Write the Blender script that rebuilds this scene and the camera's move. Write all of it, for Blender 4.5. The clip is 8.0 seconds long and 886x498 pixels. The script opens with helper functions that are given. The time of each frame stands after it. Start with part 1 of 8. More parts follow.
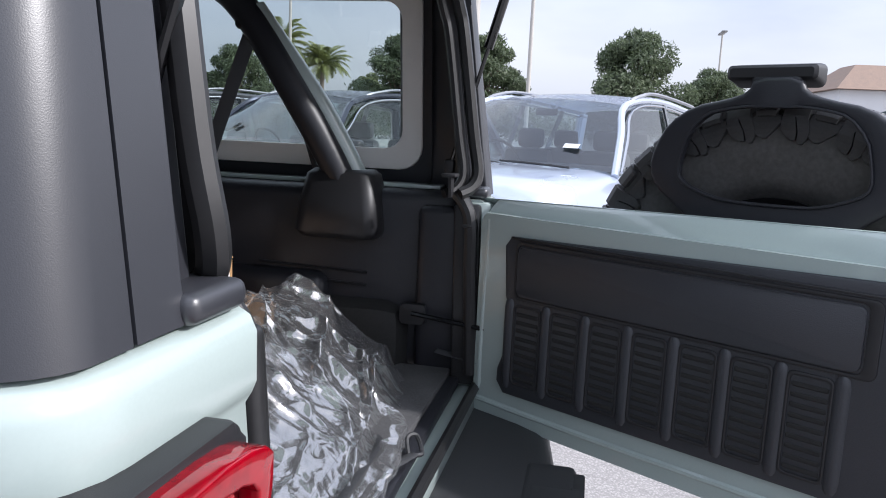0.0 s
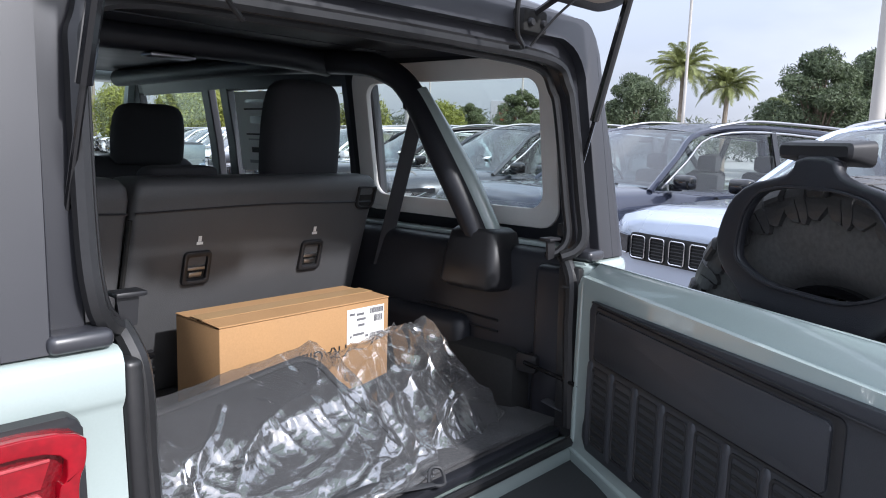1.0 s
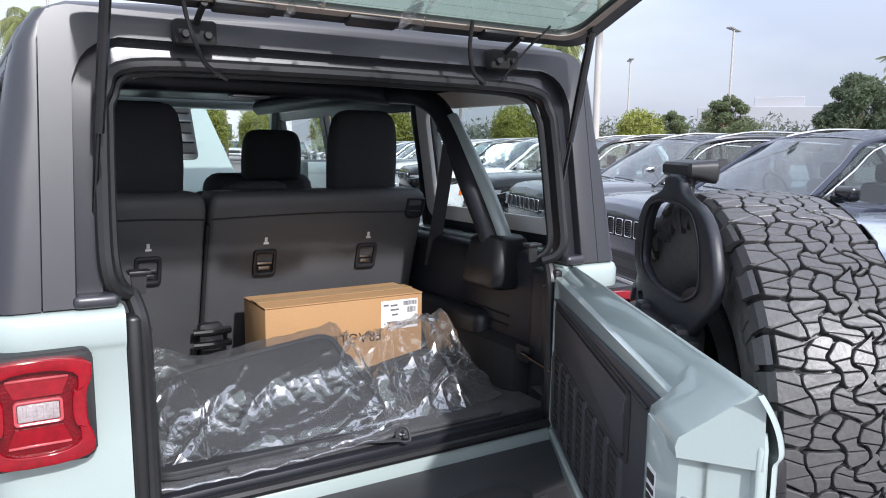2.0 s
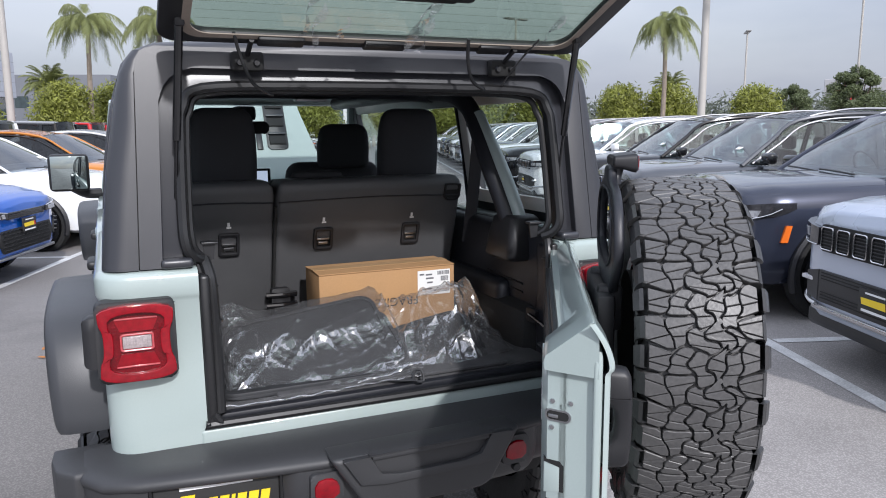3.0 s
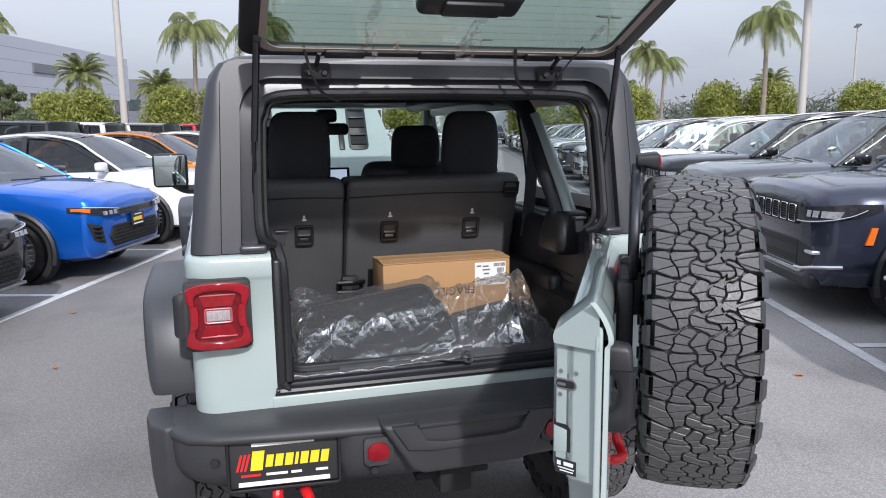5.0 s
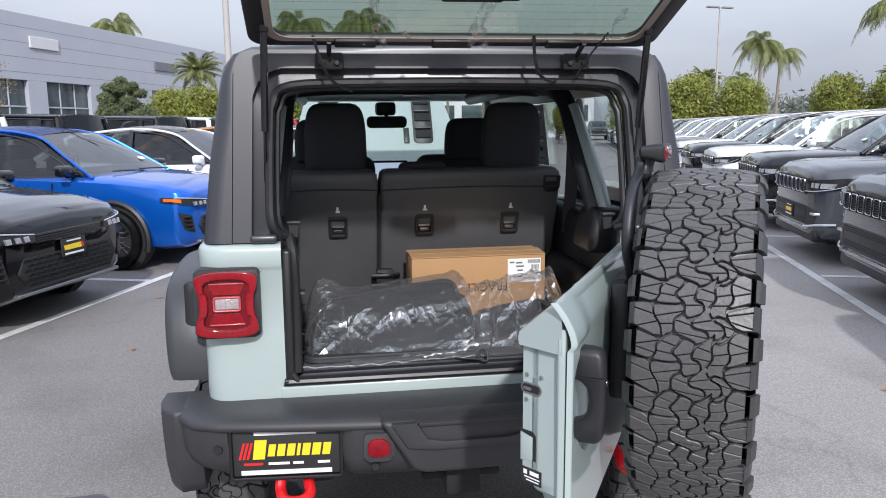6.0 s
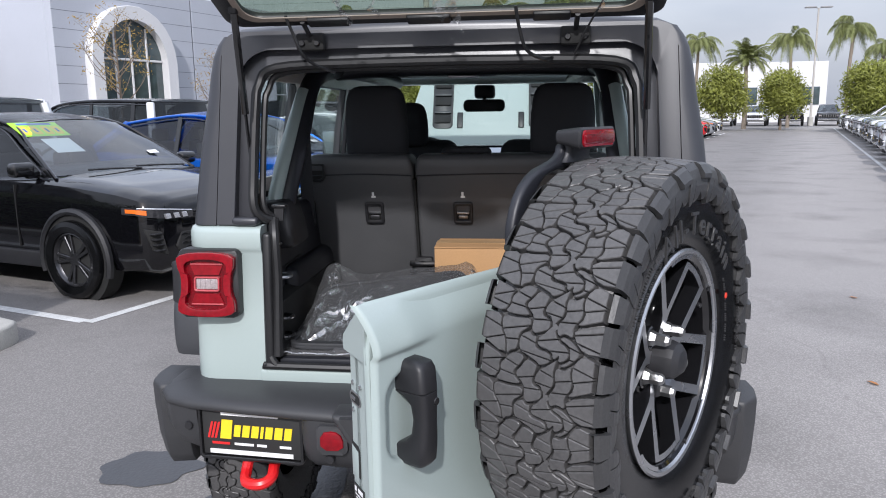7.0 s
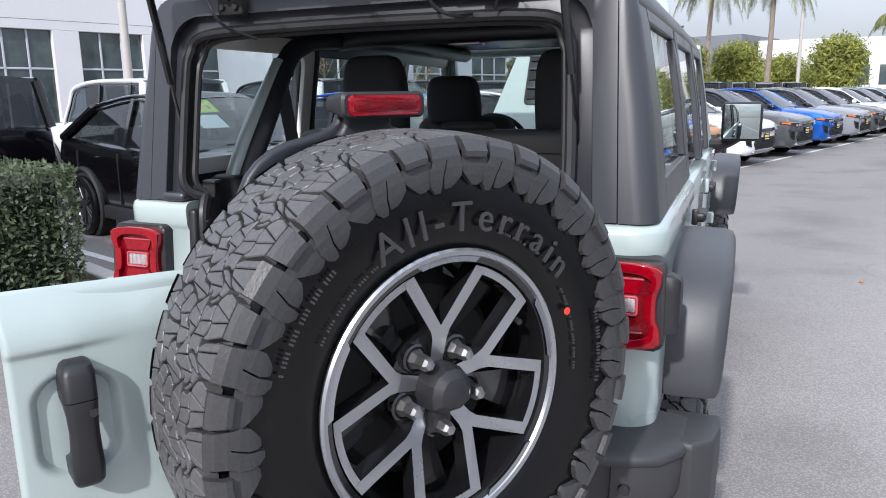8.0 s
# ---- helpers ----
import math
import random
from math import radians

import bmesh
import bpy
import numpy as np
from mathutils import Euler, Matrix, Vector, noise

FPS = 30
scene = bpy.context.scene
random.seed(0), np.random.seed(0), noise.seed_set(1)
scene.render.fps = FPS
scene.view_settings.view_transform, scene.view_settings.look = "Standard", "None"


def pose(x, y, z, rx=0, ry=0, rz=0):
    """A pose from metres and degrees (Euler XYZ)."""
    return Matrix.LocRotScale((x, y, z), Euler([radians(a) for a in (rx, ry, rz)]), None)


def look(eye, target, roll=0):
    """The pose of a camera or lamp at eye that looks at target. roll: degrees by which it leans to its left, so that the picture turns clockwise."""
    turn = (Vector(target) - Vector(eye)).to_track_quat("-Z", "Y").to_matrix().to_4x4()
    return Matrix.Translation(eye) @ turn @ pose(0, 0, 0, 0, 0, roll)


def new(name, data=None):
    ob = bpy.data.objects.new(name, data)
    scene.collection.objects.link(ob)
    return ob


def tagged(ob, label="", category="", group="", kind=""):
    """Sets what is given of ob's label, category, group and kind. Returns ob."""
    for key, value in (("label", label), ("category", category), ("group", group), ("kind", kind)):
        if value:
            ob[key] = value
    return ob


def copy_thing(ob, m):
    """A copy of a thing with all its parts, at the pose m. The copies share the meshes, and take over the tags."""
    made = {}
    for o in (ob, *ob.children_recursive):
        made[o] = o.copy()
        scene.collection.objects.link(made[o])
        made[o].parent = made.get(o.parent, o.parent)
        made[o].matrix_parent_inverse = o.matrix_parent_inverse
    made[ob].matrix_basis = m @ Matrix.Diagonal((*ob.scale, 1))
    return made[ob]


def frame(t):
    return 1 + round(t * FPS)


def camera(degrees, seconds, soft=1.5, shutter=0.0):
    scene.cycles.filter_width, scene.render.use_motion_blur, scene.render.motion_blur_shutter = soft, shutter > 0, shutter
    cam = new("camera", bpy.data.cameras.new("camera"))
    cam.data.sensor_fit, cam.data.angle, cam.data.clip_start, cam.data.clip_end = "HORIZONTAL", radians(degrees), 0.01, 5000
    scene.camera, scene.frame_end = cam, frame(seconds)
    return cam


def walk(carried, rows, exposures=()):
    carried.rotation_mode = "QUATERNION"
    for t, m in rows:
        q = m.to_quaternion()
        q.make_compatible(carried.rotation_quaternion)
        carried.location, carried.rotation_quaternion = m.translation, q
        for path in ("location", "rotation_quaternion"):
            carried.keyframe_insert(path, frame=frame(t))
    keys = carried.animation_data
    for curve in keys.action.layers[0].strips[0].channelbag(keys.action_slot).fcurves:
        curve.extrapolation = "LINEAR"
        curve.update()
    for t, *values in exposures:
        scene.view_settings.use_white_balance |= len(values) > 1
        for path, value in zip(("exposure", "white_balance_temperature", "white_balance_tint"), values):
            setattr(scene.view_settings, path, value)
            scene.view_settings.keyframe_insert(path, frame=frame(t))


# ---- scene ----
cam = camera(61.7, 8.0, 1.0)
PATH = [
    (0, (-1.087, -0.188, 1.403), (0.851, 0.195, 1.09), 2.6),
    (0.5, (-0.963, -0.539, 1.481), (0.739, 0.469, 1.183), 1.9),
    (1, (-0.956, -0.844, 1.53), (0.521, 0.473, 1.242), 1.7),
    (1.5, (-0.894, -1.135, 1.571), (0.36, 0.398, 1.294), 1.0),
    (1.7, (-0.839, -1.243, 1.557), (0.34, 0.351, 1.289), 1.0),
    (2.8, (-0.739, -1.851, 1.609), (0.106, -0.067, 1.292), -0.4),
    (3, (-0.734, -1.91, 1.609), (0.077, -0.111, 1.288), -0.4),
    (3.5, (-0.671, -2.042, 1.611), (0.065, -0.212, 1.284), -0.4),
    (4, (-0.674, -2.122, 1.612), (0.01, -0.271, 1.284), -0.4),
    (4.5, (-0.689, -2.143, 1.61), (-0.046, -0.277, 1.289), -0.5),
    (5, (-0.694, -2.144, 1.613), (-0.107, -0.259, 1.294), -0.6),
    (5.2, (-0.697, -2.125, 1.606), (-0.135, -0.233, 1.288), -0.4),
    (6.3, (-0.235, -2.149, 1.592), (-0.061, -0.185, 1.257), -0.8),
    (6.5, (-0.107, -2.127, 1.587), (-0.049, -0.157, 1.245), -0.9),
    (7, (0.246, -2.024, 1.581), (0.025, -0.07, 1.22), -0.7),
    (7.5, (0.613, -1.875, 1.56), (0.129, 0.027, 1.175), -0.7),
    (8, (0.921, -1.597, 1.542), (0.191, 0.221, 1.137), -0.9),
]
walk(cam, [(t, look(eye, target, roll)) for t, eye, target, roll in PATH],
     [(0.0, 0.50, 6040, 13), (0.6, 0.62, 5980, 12.5), (1.7, 0.58, 5980, 12.5), (3.0, 0.07, 6040, 12.5), (7.0, 0.08, 6040, 12.5), (8.0, 0.34, 6040, 12.5)])

# ---- world and sun ----
SUN_EL, SUN_AZ = 34.0, 181.0          # elevation; azimuth clockwise from +y
world = bpy.data.worlds.new("sky")
scene.world = world
world.use_nodes = True
wt = world.node_tree
wt.nodes.clear()
w_out = wt.nodes.new("ShaderNodeOutputWorld")
w_bg = wt.nodes.new("ShaderNodeBackground")
w_sky = wt.nodes.new("ShaderNodeTexSky")
w_sky.sky_type = "NISHITA"
w_sky.sun_disc = False
w_sky.sun_elevation = radians(SUN_EL)
w_sky.sun_rotation = radians(SUN_AZ)
w_sky.dust_density = 3.0
w_sky.air_density = 1.2
w_co = wt.nodes.new("ShaderNodeTexCoord")
w_map = wt.nodes.new("ShaderNodeMapping")
w_map.inputs["Scale"].default_value = (1.0, 1.0, 3.2)
w_n = wt.nodes.new("ShaderNodeTexNoise")
w_n.inputs["Scale"].default_value = 2.2
w_n.inputs["Detail"].default_value = 5.0
w_ramp = wt.nodes.new("ShaderNodeMapRange")
w_ramp.inputs["From Min"].default_value = 0.35
w_ramp.inputs["From Max"].default_value = 0.68
w_ramp.inputs["To Min"].default_value = 0.74
w_ramp.inputs["To Max"].default_value = 0.95
w_n2 = wt.nodes.new("ShaderNodeTexNoise")
w_n2.inputs["Scale"].default_value = 1.6
w_n2.inputs["Detail"].default_value = 6.0
w_r2 = wt.nodes.new("ShaderNodeMapRange")
w_r2.inputs["From Min"].default_value, w_r2.inputs["From Max"].default_value = 0.38, 0.62
w_veil = wt.nodes.new("ShaderNodeMix")
w_veil.data_type = "RGBA"
w_veil.inputs["A"].default_value = (4.25, 4.5, 5.2, 1)      # greyer cloud bellies
w_veil.inputs["B"].default_value = (6.0, 6.15, 6.5, 1)      # thin bright cloud
wt.links.new(w_map.outputs["Vector"], w_n2.inputs["Vector"])
wt.links.new(w_n2.outputs["Fac"], w_r2.inputs["Value"])
wt.links.new(w_r2.outputs["Result"], w_veil.inputs["Factor"])
w_mix = wt.nodes.new("ShaderNodeMix")
w_mix.data_type = "RGBA"
wt.links.new(w_veil.outputs["Result"], w_mix.inputs["B"])
wt.links.new(w_co.outputs["Generated"], w_map.inputs["Vector"])
wt.links.new(w_map.outputs["Vector"], w_n.inputs["Vector"])
wt.links.new(w_n.outputs["Fac"], w_ramp.inputs["Value"])
wt.links.new(w_ramp.outputs["Result"], w_mix.inputs["Factor"])
wt.links.new(w_sky.outputs["Color"], w_mix.inputs["A"])
# the thin overcast is brightest overhead
w_sep = wt.nodes.new("ShaderNodeSeparateXYZ")
w_high = wt.nodes.new("ShaderNodeMapRange")
w_high.inputs["From Min"].default_value, w_high.inputs["From Max"].default_value = 0.05, 0.75
w_high.inputs["To Min"].default_value, w_high.inputs["To Max"].default_value = 0.79, 1.90
w_lift = wt.nodes.new("ShaderNodeVectorMath")
w_lift.operation = "SCALE"
wt.links.new(w_co.outputs["Generated"], w_sep.inputs["Vector"])
wt.links.new(w_sep.outputs["Z"], w_high.inputs["Value"])
wt.links.new(w_mix.outputs["Result"], w_lift.inputs[0])
wt.links.new(w_high.outputs["Result"], w_lift.inputs["Scale"])
wt.links.new(w_lift.outputs["Vector"], w_bg.inputs["Color"])
w_bg.inputs["Strength"].default_value = 0.130
wt.links.new(w_bg.outputs["Background"], w_out.inputs["Surface"])

sun_data = bpy.data.lights.new("sun", "SUN")
sun_data.energy = 3.4
sun_data.angle = radians(1.8)
sun_data.color = (1.0, 0.955, 0.90)
sun = new("sun", sun_data)
az, el = radians(SUN_AZ), radians(SUN_EL)
sun_way = Vector((math.sin(az) * math.cos(el), math.cos(az) * math.cos(el), math.sin(el)))
sun.matrix_basis = look(sun_way * 50, (0, 0, 0))

# ---- materials ----
def mat(name, color, rough=0.5, metal=0.0, var=0.12, scale=6.0, fine=120.0, bump=0.0, coat=0.0, rvar=0.1,
        emit=None, island=0.0, spec=0.5):
    """A surface with colour variation at two scales, uneven gloss and fine relief."""
    m = bpy.data.materials.new(name)
    m.use_nodes = True
    t = m.node_tree
    b = t.nodes["Principled BSDF"]
    b.inputs["Metallic"].default_value = metal
    b.inputs["Coat Weight"].default_value = coat
    b.inputs["Coat Roughness"].default_value = 0.04
    b.inputs["Specular IOR Level"].default_value = spec
    co = t.nodes.new("ShaderNodeTexCoord")
    n1 = t.nodes.new("ShaderNodeTexNoise")
    n1.inputs["Scale"].default_value, n1.inputs["Detail"].default_value = scale, 5
    n2 = t.nodes.new("ShaderNodeTexNoise")
    n2.inputs["Scale"].default_value, n2.inputs["Detail"].default_value = fine, 3
    for n in (n1, n2):
        t.links.new(co.outputs["Object"], n.inputs["Vector"])
    add = t.nodes.new("ShaderNodeMath")
    add.operation = "ADD"
    t.links.new(n1.outputs["Fac"], add.inputs[0])
    t.links.new(n2.outputs["Fac"], add.inputs[1])
    last = add
    if island:
        geo = t.nodes.new("ShaderNodeNewGeometry")
        isl = t.nodes.new("ShaderNodeMath")
        isl.operation = "MULTIPLY_ADD"
        isl.inputs[1].default_value, isl.inputs[2].default_value = island, -0.5 * island
        t.links.new(geo.outputs["Random Per Island"], isl.inputs[0])
        more = t.nodes.new("ShaderNodeMath")
        more.operation = "ADD"
        t.links.new(add.outputs[0], more.inputs[0])
        t.links.new(isl.outputs[0], more.inputs[1])
        last = more
    ran = t.nodes.new("ShaderNodeMapRange")
    ran.inputs["From Min"].default_value, ran.inputs["From Max"].default_value = 0.6, 1.4
    ran.inputs["To Min"].default_value, ran.inputs["To Max"].default_value = 1 - var, 1 + var
    ran.clamp = False
    t.links.new(last.outputs[0], ran.inputs["Value"])
    mul = t.nodes.new("ShaderNodeVectorMath")
    mul.operation = "SCALE"
    mul.inputs[0].default_value = color[:3]
    t.links.new(ran.outputs["Result"], mul.inputs["Scale"])
    t.links.new(mul.outputs["Vector"], b.inputs["Base Color"])
    rr = t.nodes.new("ShaderNodeMapRange")
    rr.inputs["From Min"].default_value, rr.inputs["From Max"].default_value = 0.3, 0.7
    rr.inputs["To Min"].default_value = max(0.0, rough * (1 - rvar))
    rr.inputs["To Max"].default_value = min(1.0, rough * (1 + rvar))
    t.links.new(n1.outputs["Fac"], rr.inputs["Value"])
    t.links.new(rr.outputs["Result"], b.inputs["Roughness"])
    if bump:
        bp = t.nodes.new("ShaderNodeBump")
        bp.inputs["Strength"].default_value = 0.6
        bp.inputs["Distance"].default_value = bump
        t.links.new(n2.outputs["Fac"], bp.inputs["Height"])
        t.links.new(bp.outputs["Normal"], b.inputs["Normal"])
    if emit:
        b.inputs["Emission Color"].default_value = (*emit[:3], 1)
        b.inputs["Emission Strength"].default_value = emit[3]
    return m


def glass_mat(name, tint, see, rough=0.02, bump=0.0):
    """Thin pane: tinted see-through mixed with a clear reflection."""
    m = bpy.data.materials.new(name)
    m.use_nodes = True
    t = m.node_tree
    t.nodes.clear()
    out = t.nodes.new("ShaderNodeOutputMaterial")
    tr = t.nodes.new("ShaderNodeBsdfTransparent")
    tr.inputs["Color"].default_value = (*tint, 1)
    gl = t.nodes.new("ShaderNodeBsdfGlossy")
    gl.inputs["Roughness"].default_value = rough
    gl.inputs["Color"].default_value = (1, 1, 1, 1)
    lw = t.nodes.new("ShaderNodeLayerWeight")
    lw.inputs["Blend"].default_value = 0.5
    pw = t.nodes.new("ShaderNodeMath")
    pw.operation = "POWER"
    pw.inputs[1].default_value = 4.5
    t.links.new(lw.outputs["Facing"], pw.inputs[0])
    fr = t.nodes.new("ShaderNodeMath")
    fr.operation = "MULTIPLY_ADD"
    fr.inputs[1].default_value, fr.inputs[2].default_value = 0.85, (see - 1) * 0.10
    t.links.new(pw.outputs[0], fr.inputs[0])
    mx = t.nodes.new("ShaderNodeMixShader")
    t.links.new(fr.outputs[0], mx.inputs["Fac"])
    t.links.new(tr.outputs["BSDF"], mx.inputs[1])
    t.links.new(gl.outputs["BSDF"], mx.inputs[2])
    t.links.new(mx.outputs["Shader"], out.inputs["Surface"])
    if bump:
        co = t.nodes.new("ShaderNodeTexCoord")
        n = t.nodes.new("ShaderNodeTexNoise")
        n.inputs["Scale"].default_value, n.inputs["Detail"].default_value = 30, 4
        bp = t.nodes.new("ShaderNodeBump")
        bp.inputs["Strength"].default_value, bp.inputs["Distance"].default_value = 0.7, bump
        t.links.new(co.outputs["Object"], n.inputs["Vector"])
        t.links.new(n.outputs["Fac"], bp.inputs["Height"])
        t.links.new(bp.outputs["Normal"], gl.inputs["Normal"])
        t.links.new(bp.outputs["Normal"], lw.inputs["Normal"])
    return m


MINT = mat("mint_paint", (0.360, 0.425, 0.408), 0.3, var=0.03, scale=2, fine=300, coat=0.8)
SATIN = mat("satin_black_top", (0.028, 0.029, 0.035), 0.37, spec=0.8, var=0.14, scale=3, fine=1100, bump=0.00012)
BUMPER = mat("bumper_plastic", (0.034, 0.0345, 0.037), 0.50, var=0.16, scale=4, fine=700, bump=0.0004)
PLASTIC = mat("black_plastic", (0.015, 0.015, 0.017), 0.46, var=0.18, scale=4, fine=900, bump=0.00025)
FLARE = mat("flare_plastic", (0.043, 0.045, 0.050), 0.42, var=0.15, scale=4, fine=600, bump=0.0005)
GATETRIM = mat("gate_trim", (0.033, 0.035, 0.041), 0.42, var=0.2, scale=5, fine=500, bump=0.0006)
TRIM = mat("interior_trim", (0.017, 0.018, 0.023), 0.43, var=0.2, scale=5, fine=500, bump=0.0006)
DARK = mat("dark_underside", (0.012, 0.012, 0.012), 0.8, var=0.3)
RUBBER = mat("tyre_rubber", (0.074, 0.072, 0.072), 0.40, var=0.3, scale=9, fine=150, bump=0.001, rvar=0.2)
SIDEWALL = mat("tyre_sidewall", (0.0040, 0.0041, 0.0046), 0.24, var=0.2, scale=9, fine=200, bump=0.0003, spec=0.3)
# paler copy of the sidewall; stands in for light on its inner side
LITRUBBER = mat("lit_inner_rubber", (0.075, 0.074, 0.073), 0.6, var=0.35, scale=9, fine=120, bump=0.001)
LUGSIDE = mat("shoulder_rubber", (0.040, 0.040, 0.041), 0.38, var=0.3, scale=9, fine=200, bump=0.0006, spec=0.45)
SEAL = mat("rubber_seal", (0.016, 0.016, 0.017), 0.38, var=0.2)
CLOTH = mat("seat_cloth", (0.036, 0.037, 0.042), 0.9, var=0.25, scale=7, fine=700, bump=0.001)
SEATBACK = mat("seat_back_vinyl", (0.078, 0.0785, 0.082), 0.5, var=0.18, scale=5, fine=400, bump=0.0008)
CARPET = mat("cargo_carpet", (0.062, 0.062, 0.065), 0.95, var=0.5, scale=14, fine=260, bump=0.004)
LINER = mat("grey_liner", (0.78, 0.755, 0.72), 0.85, var=0.08, scale=8, fine=500, bump=0.0004)
SILVER = mat("machined_alloy", (0.43, 0.44, 0.46), 0.28, metal=0.9, var=0.08, scale=6, fine=400)
NUT = mat("dark_plated_steel", (0.34, 0.34, 0.34), 0.30, metal=0.9, var=0.15)
LAMPLENS = mat("headlamp_lens", (0.03, 0.03, 0.034), 0.06, var=0.5, scale=18, fine=60, spec=0.6)
DARKALLOY = mat("dark_alloy", (0.07, 0.07, 0.075), 0.25, metal=0.8, var=0.15)
LAMPCELL = mat("headlamp_reflector", (0.75, 0.76, 0.80), 0.3, metal=0.8, var=0.3, scale=40, fine=90)
CHROME = mat("bright_metal", (0.55, 0.55, 0.56), 0.22, metal=1.0, var=0.05)
STEEL = mat("plain_steel", (0.4, 0.4, 0.41), 0.35, metal=1.0, var=0.15)
GLOSSBLACK = mat("gloss_black", (0.008, 0.008, 0.009), 0.12, var=0.1, coat=0.6)
REDLENS = mat("red_lens", (0.22, 0.0, 0.006), 0.08, var=0.3, scale=20, fine=90, coat=0.7, spec=0.2)
REDPALE = mat("pale_red_lens", (0.44, 0.06, 0.07), 0.2, var=0.2, scale=30, fine=200, coat=0.8)
REDDEEP = mat("red_lens_inner", (0.13, 0.0, 0.004), 0.25, var=0.35, scale=60, fine=220, bump=0.002, coat=0.15, spec=0.3)
CLEARLENS = mat("clear_lens", (0.34, 0.29, 0.29), 0.15, var=0.3, scale=70, fine=260, bump=0.002, coat=1.0)
REDHOOK = mat("red_tow_hook", (0.60, 0.012, 0.015), 0.35, var=0.08)
AMBER = mat("amber_lens", (0.75, 0.16, 0.02), 0.2, var=0.1, coat=0.8)
CARD = mat("cardboard", (0.43, 0.25, 0.115), 0.85, var=0.08, scale=5, fine=240, bump=0.0005)
PAPER = mat("white_paper", (0.80, 0.80, 0.79), 0.7, var=0.03)
INK = mat("black_ink", (0.02, 0.02, 0.02), 0.6, var=0.1)
YELLOW = mat("plate_yellow", (0.85, 0.62, 0.02), 0.4, var=0.05)
PLATERED = mat("plate_red", (0.60, 0.02, 0.02), 0.4, var=0.05)
WHITE = mat("plain_white", (0.80, 0.80, 0.80), 0.45, var=0.03)
LIME = mat("lime_sticker", (0.40, 0.85, 0.03), 0.5, var=0.05)
MAT = mat("rubber_floor_mat", (0.028, 0.029, 0.032), 0.6, var=0.25, scale=9, fine=300, bump=0.001)
ROTOR = mat("dull_iron", (0.12, 0.115, 0.11), 0.55, metal=0.6, var=0.3)
SCREEN = mat("lit_screen", (0.2, 0.22, 0.25), 0.2, emit=(0.65, 0.75, 0.9, 0.6))
PANE = glass_mat("dark_tint_glass", (0.82, 0.86, 0.85), 1.4)
PANECLEAR = glass_mat("clear_glass", (0.86, 0.9, 0.89), 1.45)
PANELIFT = glass_mat("lift_glass", (0.62, 0.68, 0.62), 1.5, rough=0.03)
def film_mat():
    """Thin crumpled polythene: mostly clear, a little milky, with sharp glints."""
    m = glass_mat("clear_wrap", (0.95, 0.95, 0.96), 1.9, rough=0.09, bump=0.003)
    t = m.node_tree
    out = t.nodes["Material Output"]
    src = out.inputs["Surface"].links[0].from_socket
    df = t.nodes.new("ShaderNodeBsdfDiffuse")
    df.inputs["Color"].default_value = (0.82, 0.83, 0.85, 1)
    g2 = t.nodes.new("ShaderNodeBsdfGlossy")
    g2.inputs["Roughness"].default_value = 0.16
    a = t.nodes.new("ShaderNodeMixShader")
    a.inputs["Fac"].default_value = 0.83
    b = t.nodes.new("ShaderNodeMixShader")
    b.inputs["Fac"].default_value = 0.25
    t.links.new(df.outputs["BSDF"], a.inputs[1])
    t.links.new(g2.outputs["BSDF"], a.inputs[2])
    t.links.new(src, b.inputs[1])
    t.links.new(a.outputs["Shader"], b.inputs[2])
    t.links.new(b.outputs["Shader"], out.inputs["Surface"])
    bp = [n for n in t.nodes if n.type == "BUMP"][0]
    t.links.new(bp.outputs["Normal"], g2.inputs["Normal"])
    t.links.new(bp.outputs["Normal"], df.inputs["Normal"])
    # crinkles: flat facets meeting in sharp folds, at two sizes
    tc = t.nodes.new("ShaderNodeTexCoord")
    warp = t.nodes.new("ShaderNodeTexNoise")
    warp.inputs["Scale"].default_value = 9
    mixv = t.nodes.new("ShaderNodeMixRGB")
    mixv.blend_type = "ADD"
    mixv.inputs["Fac"].default_value = 0.09
    t.links.new(tc.outputs["Object"], warp.inputs["Vector"])
    t.links.new(tc.outputs["Object"], mixv.inputs["Color1"])
    t.links.new(warp.outputs["Color"], mixv.inputs["Color2"])
    total = None
    for sc, wt in ((13, 1.0), (34, 0.36)):
        vo = t.nodes.new("ShaderNodeTexVoronoi")
        vo.feature = "F1"
        vo.inputs["Scale"].default_value = sc
        t.links.new(mixv.outputs["Color"], vo.inputs["Vector"])
        mu = t.nodes.new("ShaderNodeMath")
        mu.operation = "MULTIPLY_ADD"
        mu.inputs[1].default_value = wt
        t.links.new(vo.outputs["Distance"], mu.inputs[0])
        if total is None:
            mu.inputs[2].default_value = 0.0
        else:
            t.links.new(total, mu.inputs[2])
        total = mu.outputs[0]
    t.links.new(total, bp.inputs["Height"])
    bp.inputs["Strength"].default_value = 1.0
    bp.inputs["Distance"].default_value = 0.006
    return m


FILM = film_mat()
WIRE = glass_mat("defroster_line", (0.72, 0.74, 0.70), 1.3)
PANECAR = glass_mat("windscreen_glass", (0.42, 0.50, 0.54), 2.0)
PANESIDE = glass_mat("side_glass", (0.84, 0.90, 0.88), 1.6)
PANEREAR = glass_mat("privacy_glass", (0.28, 0.30, 0.31), 1.5)


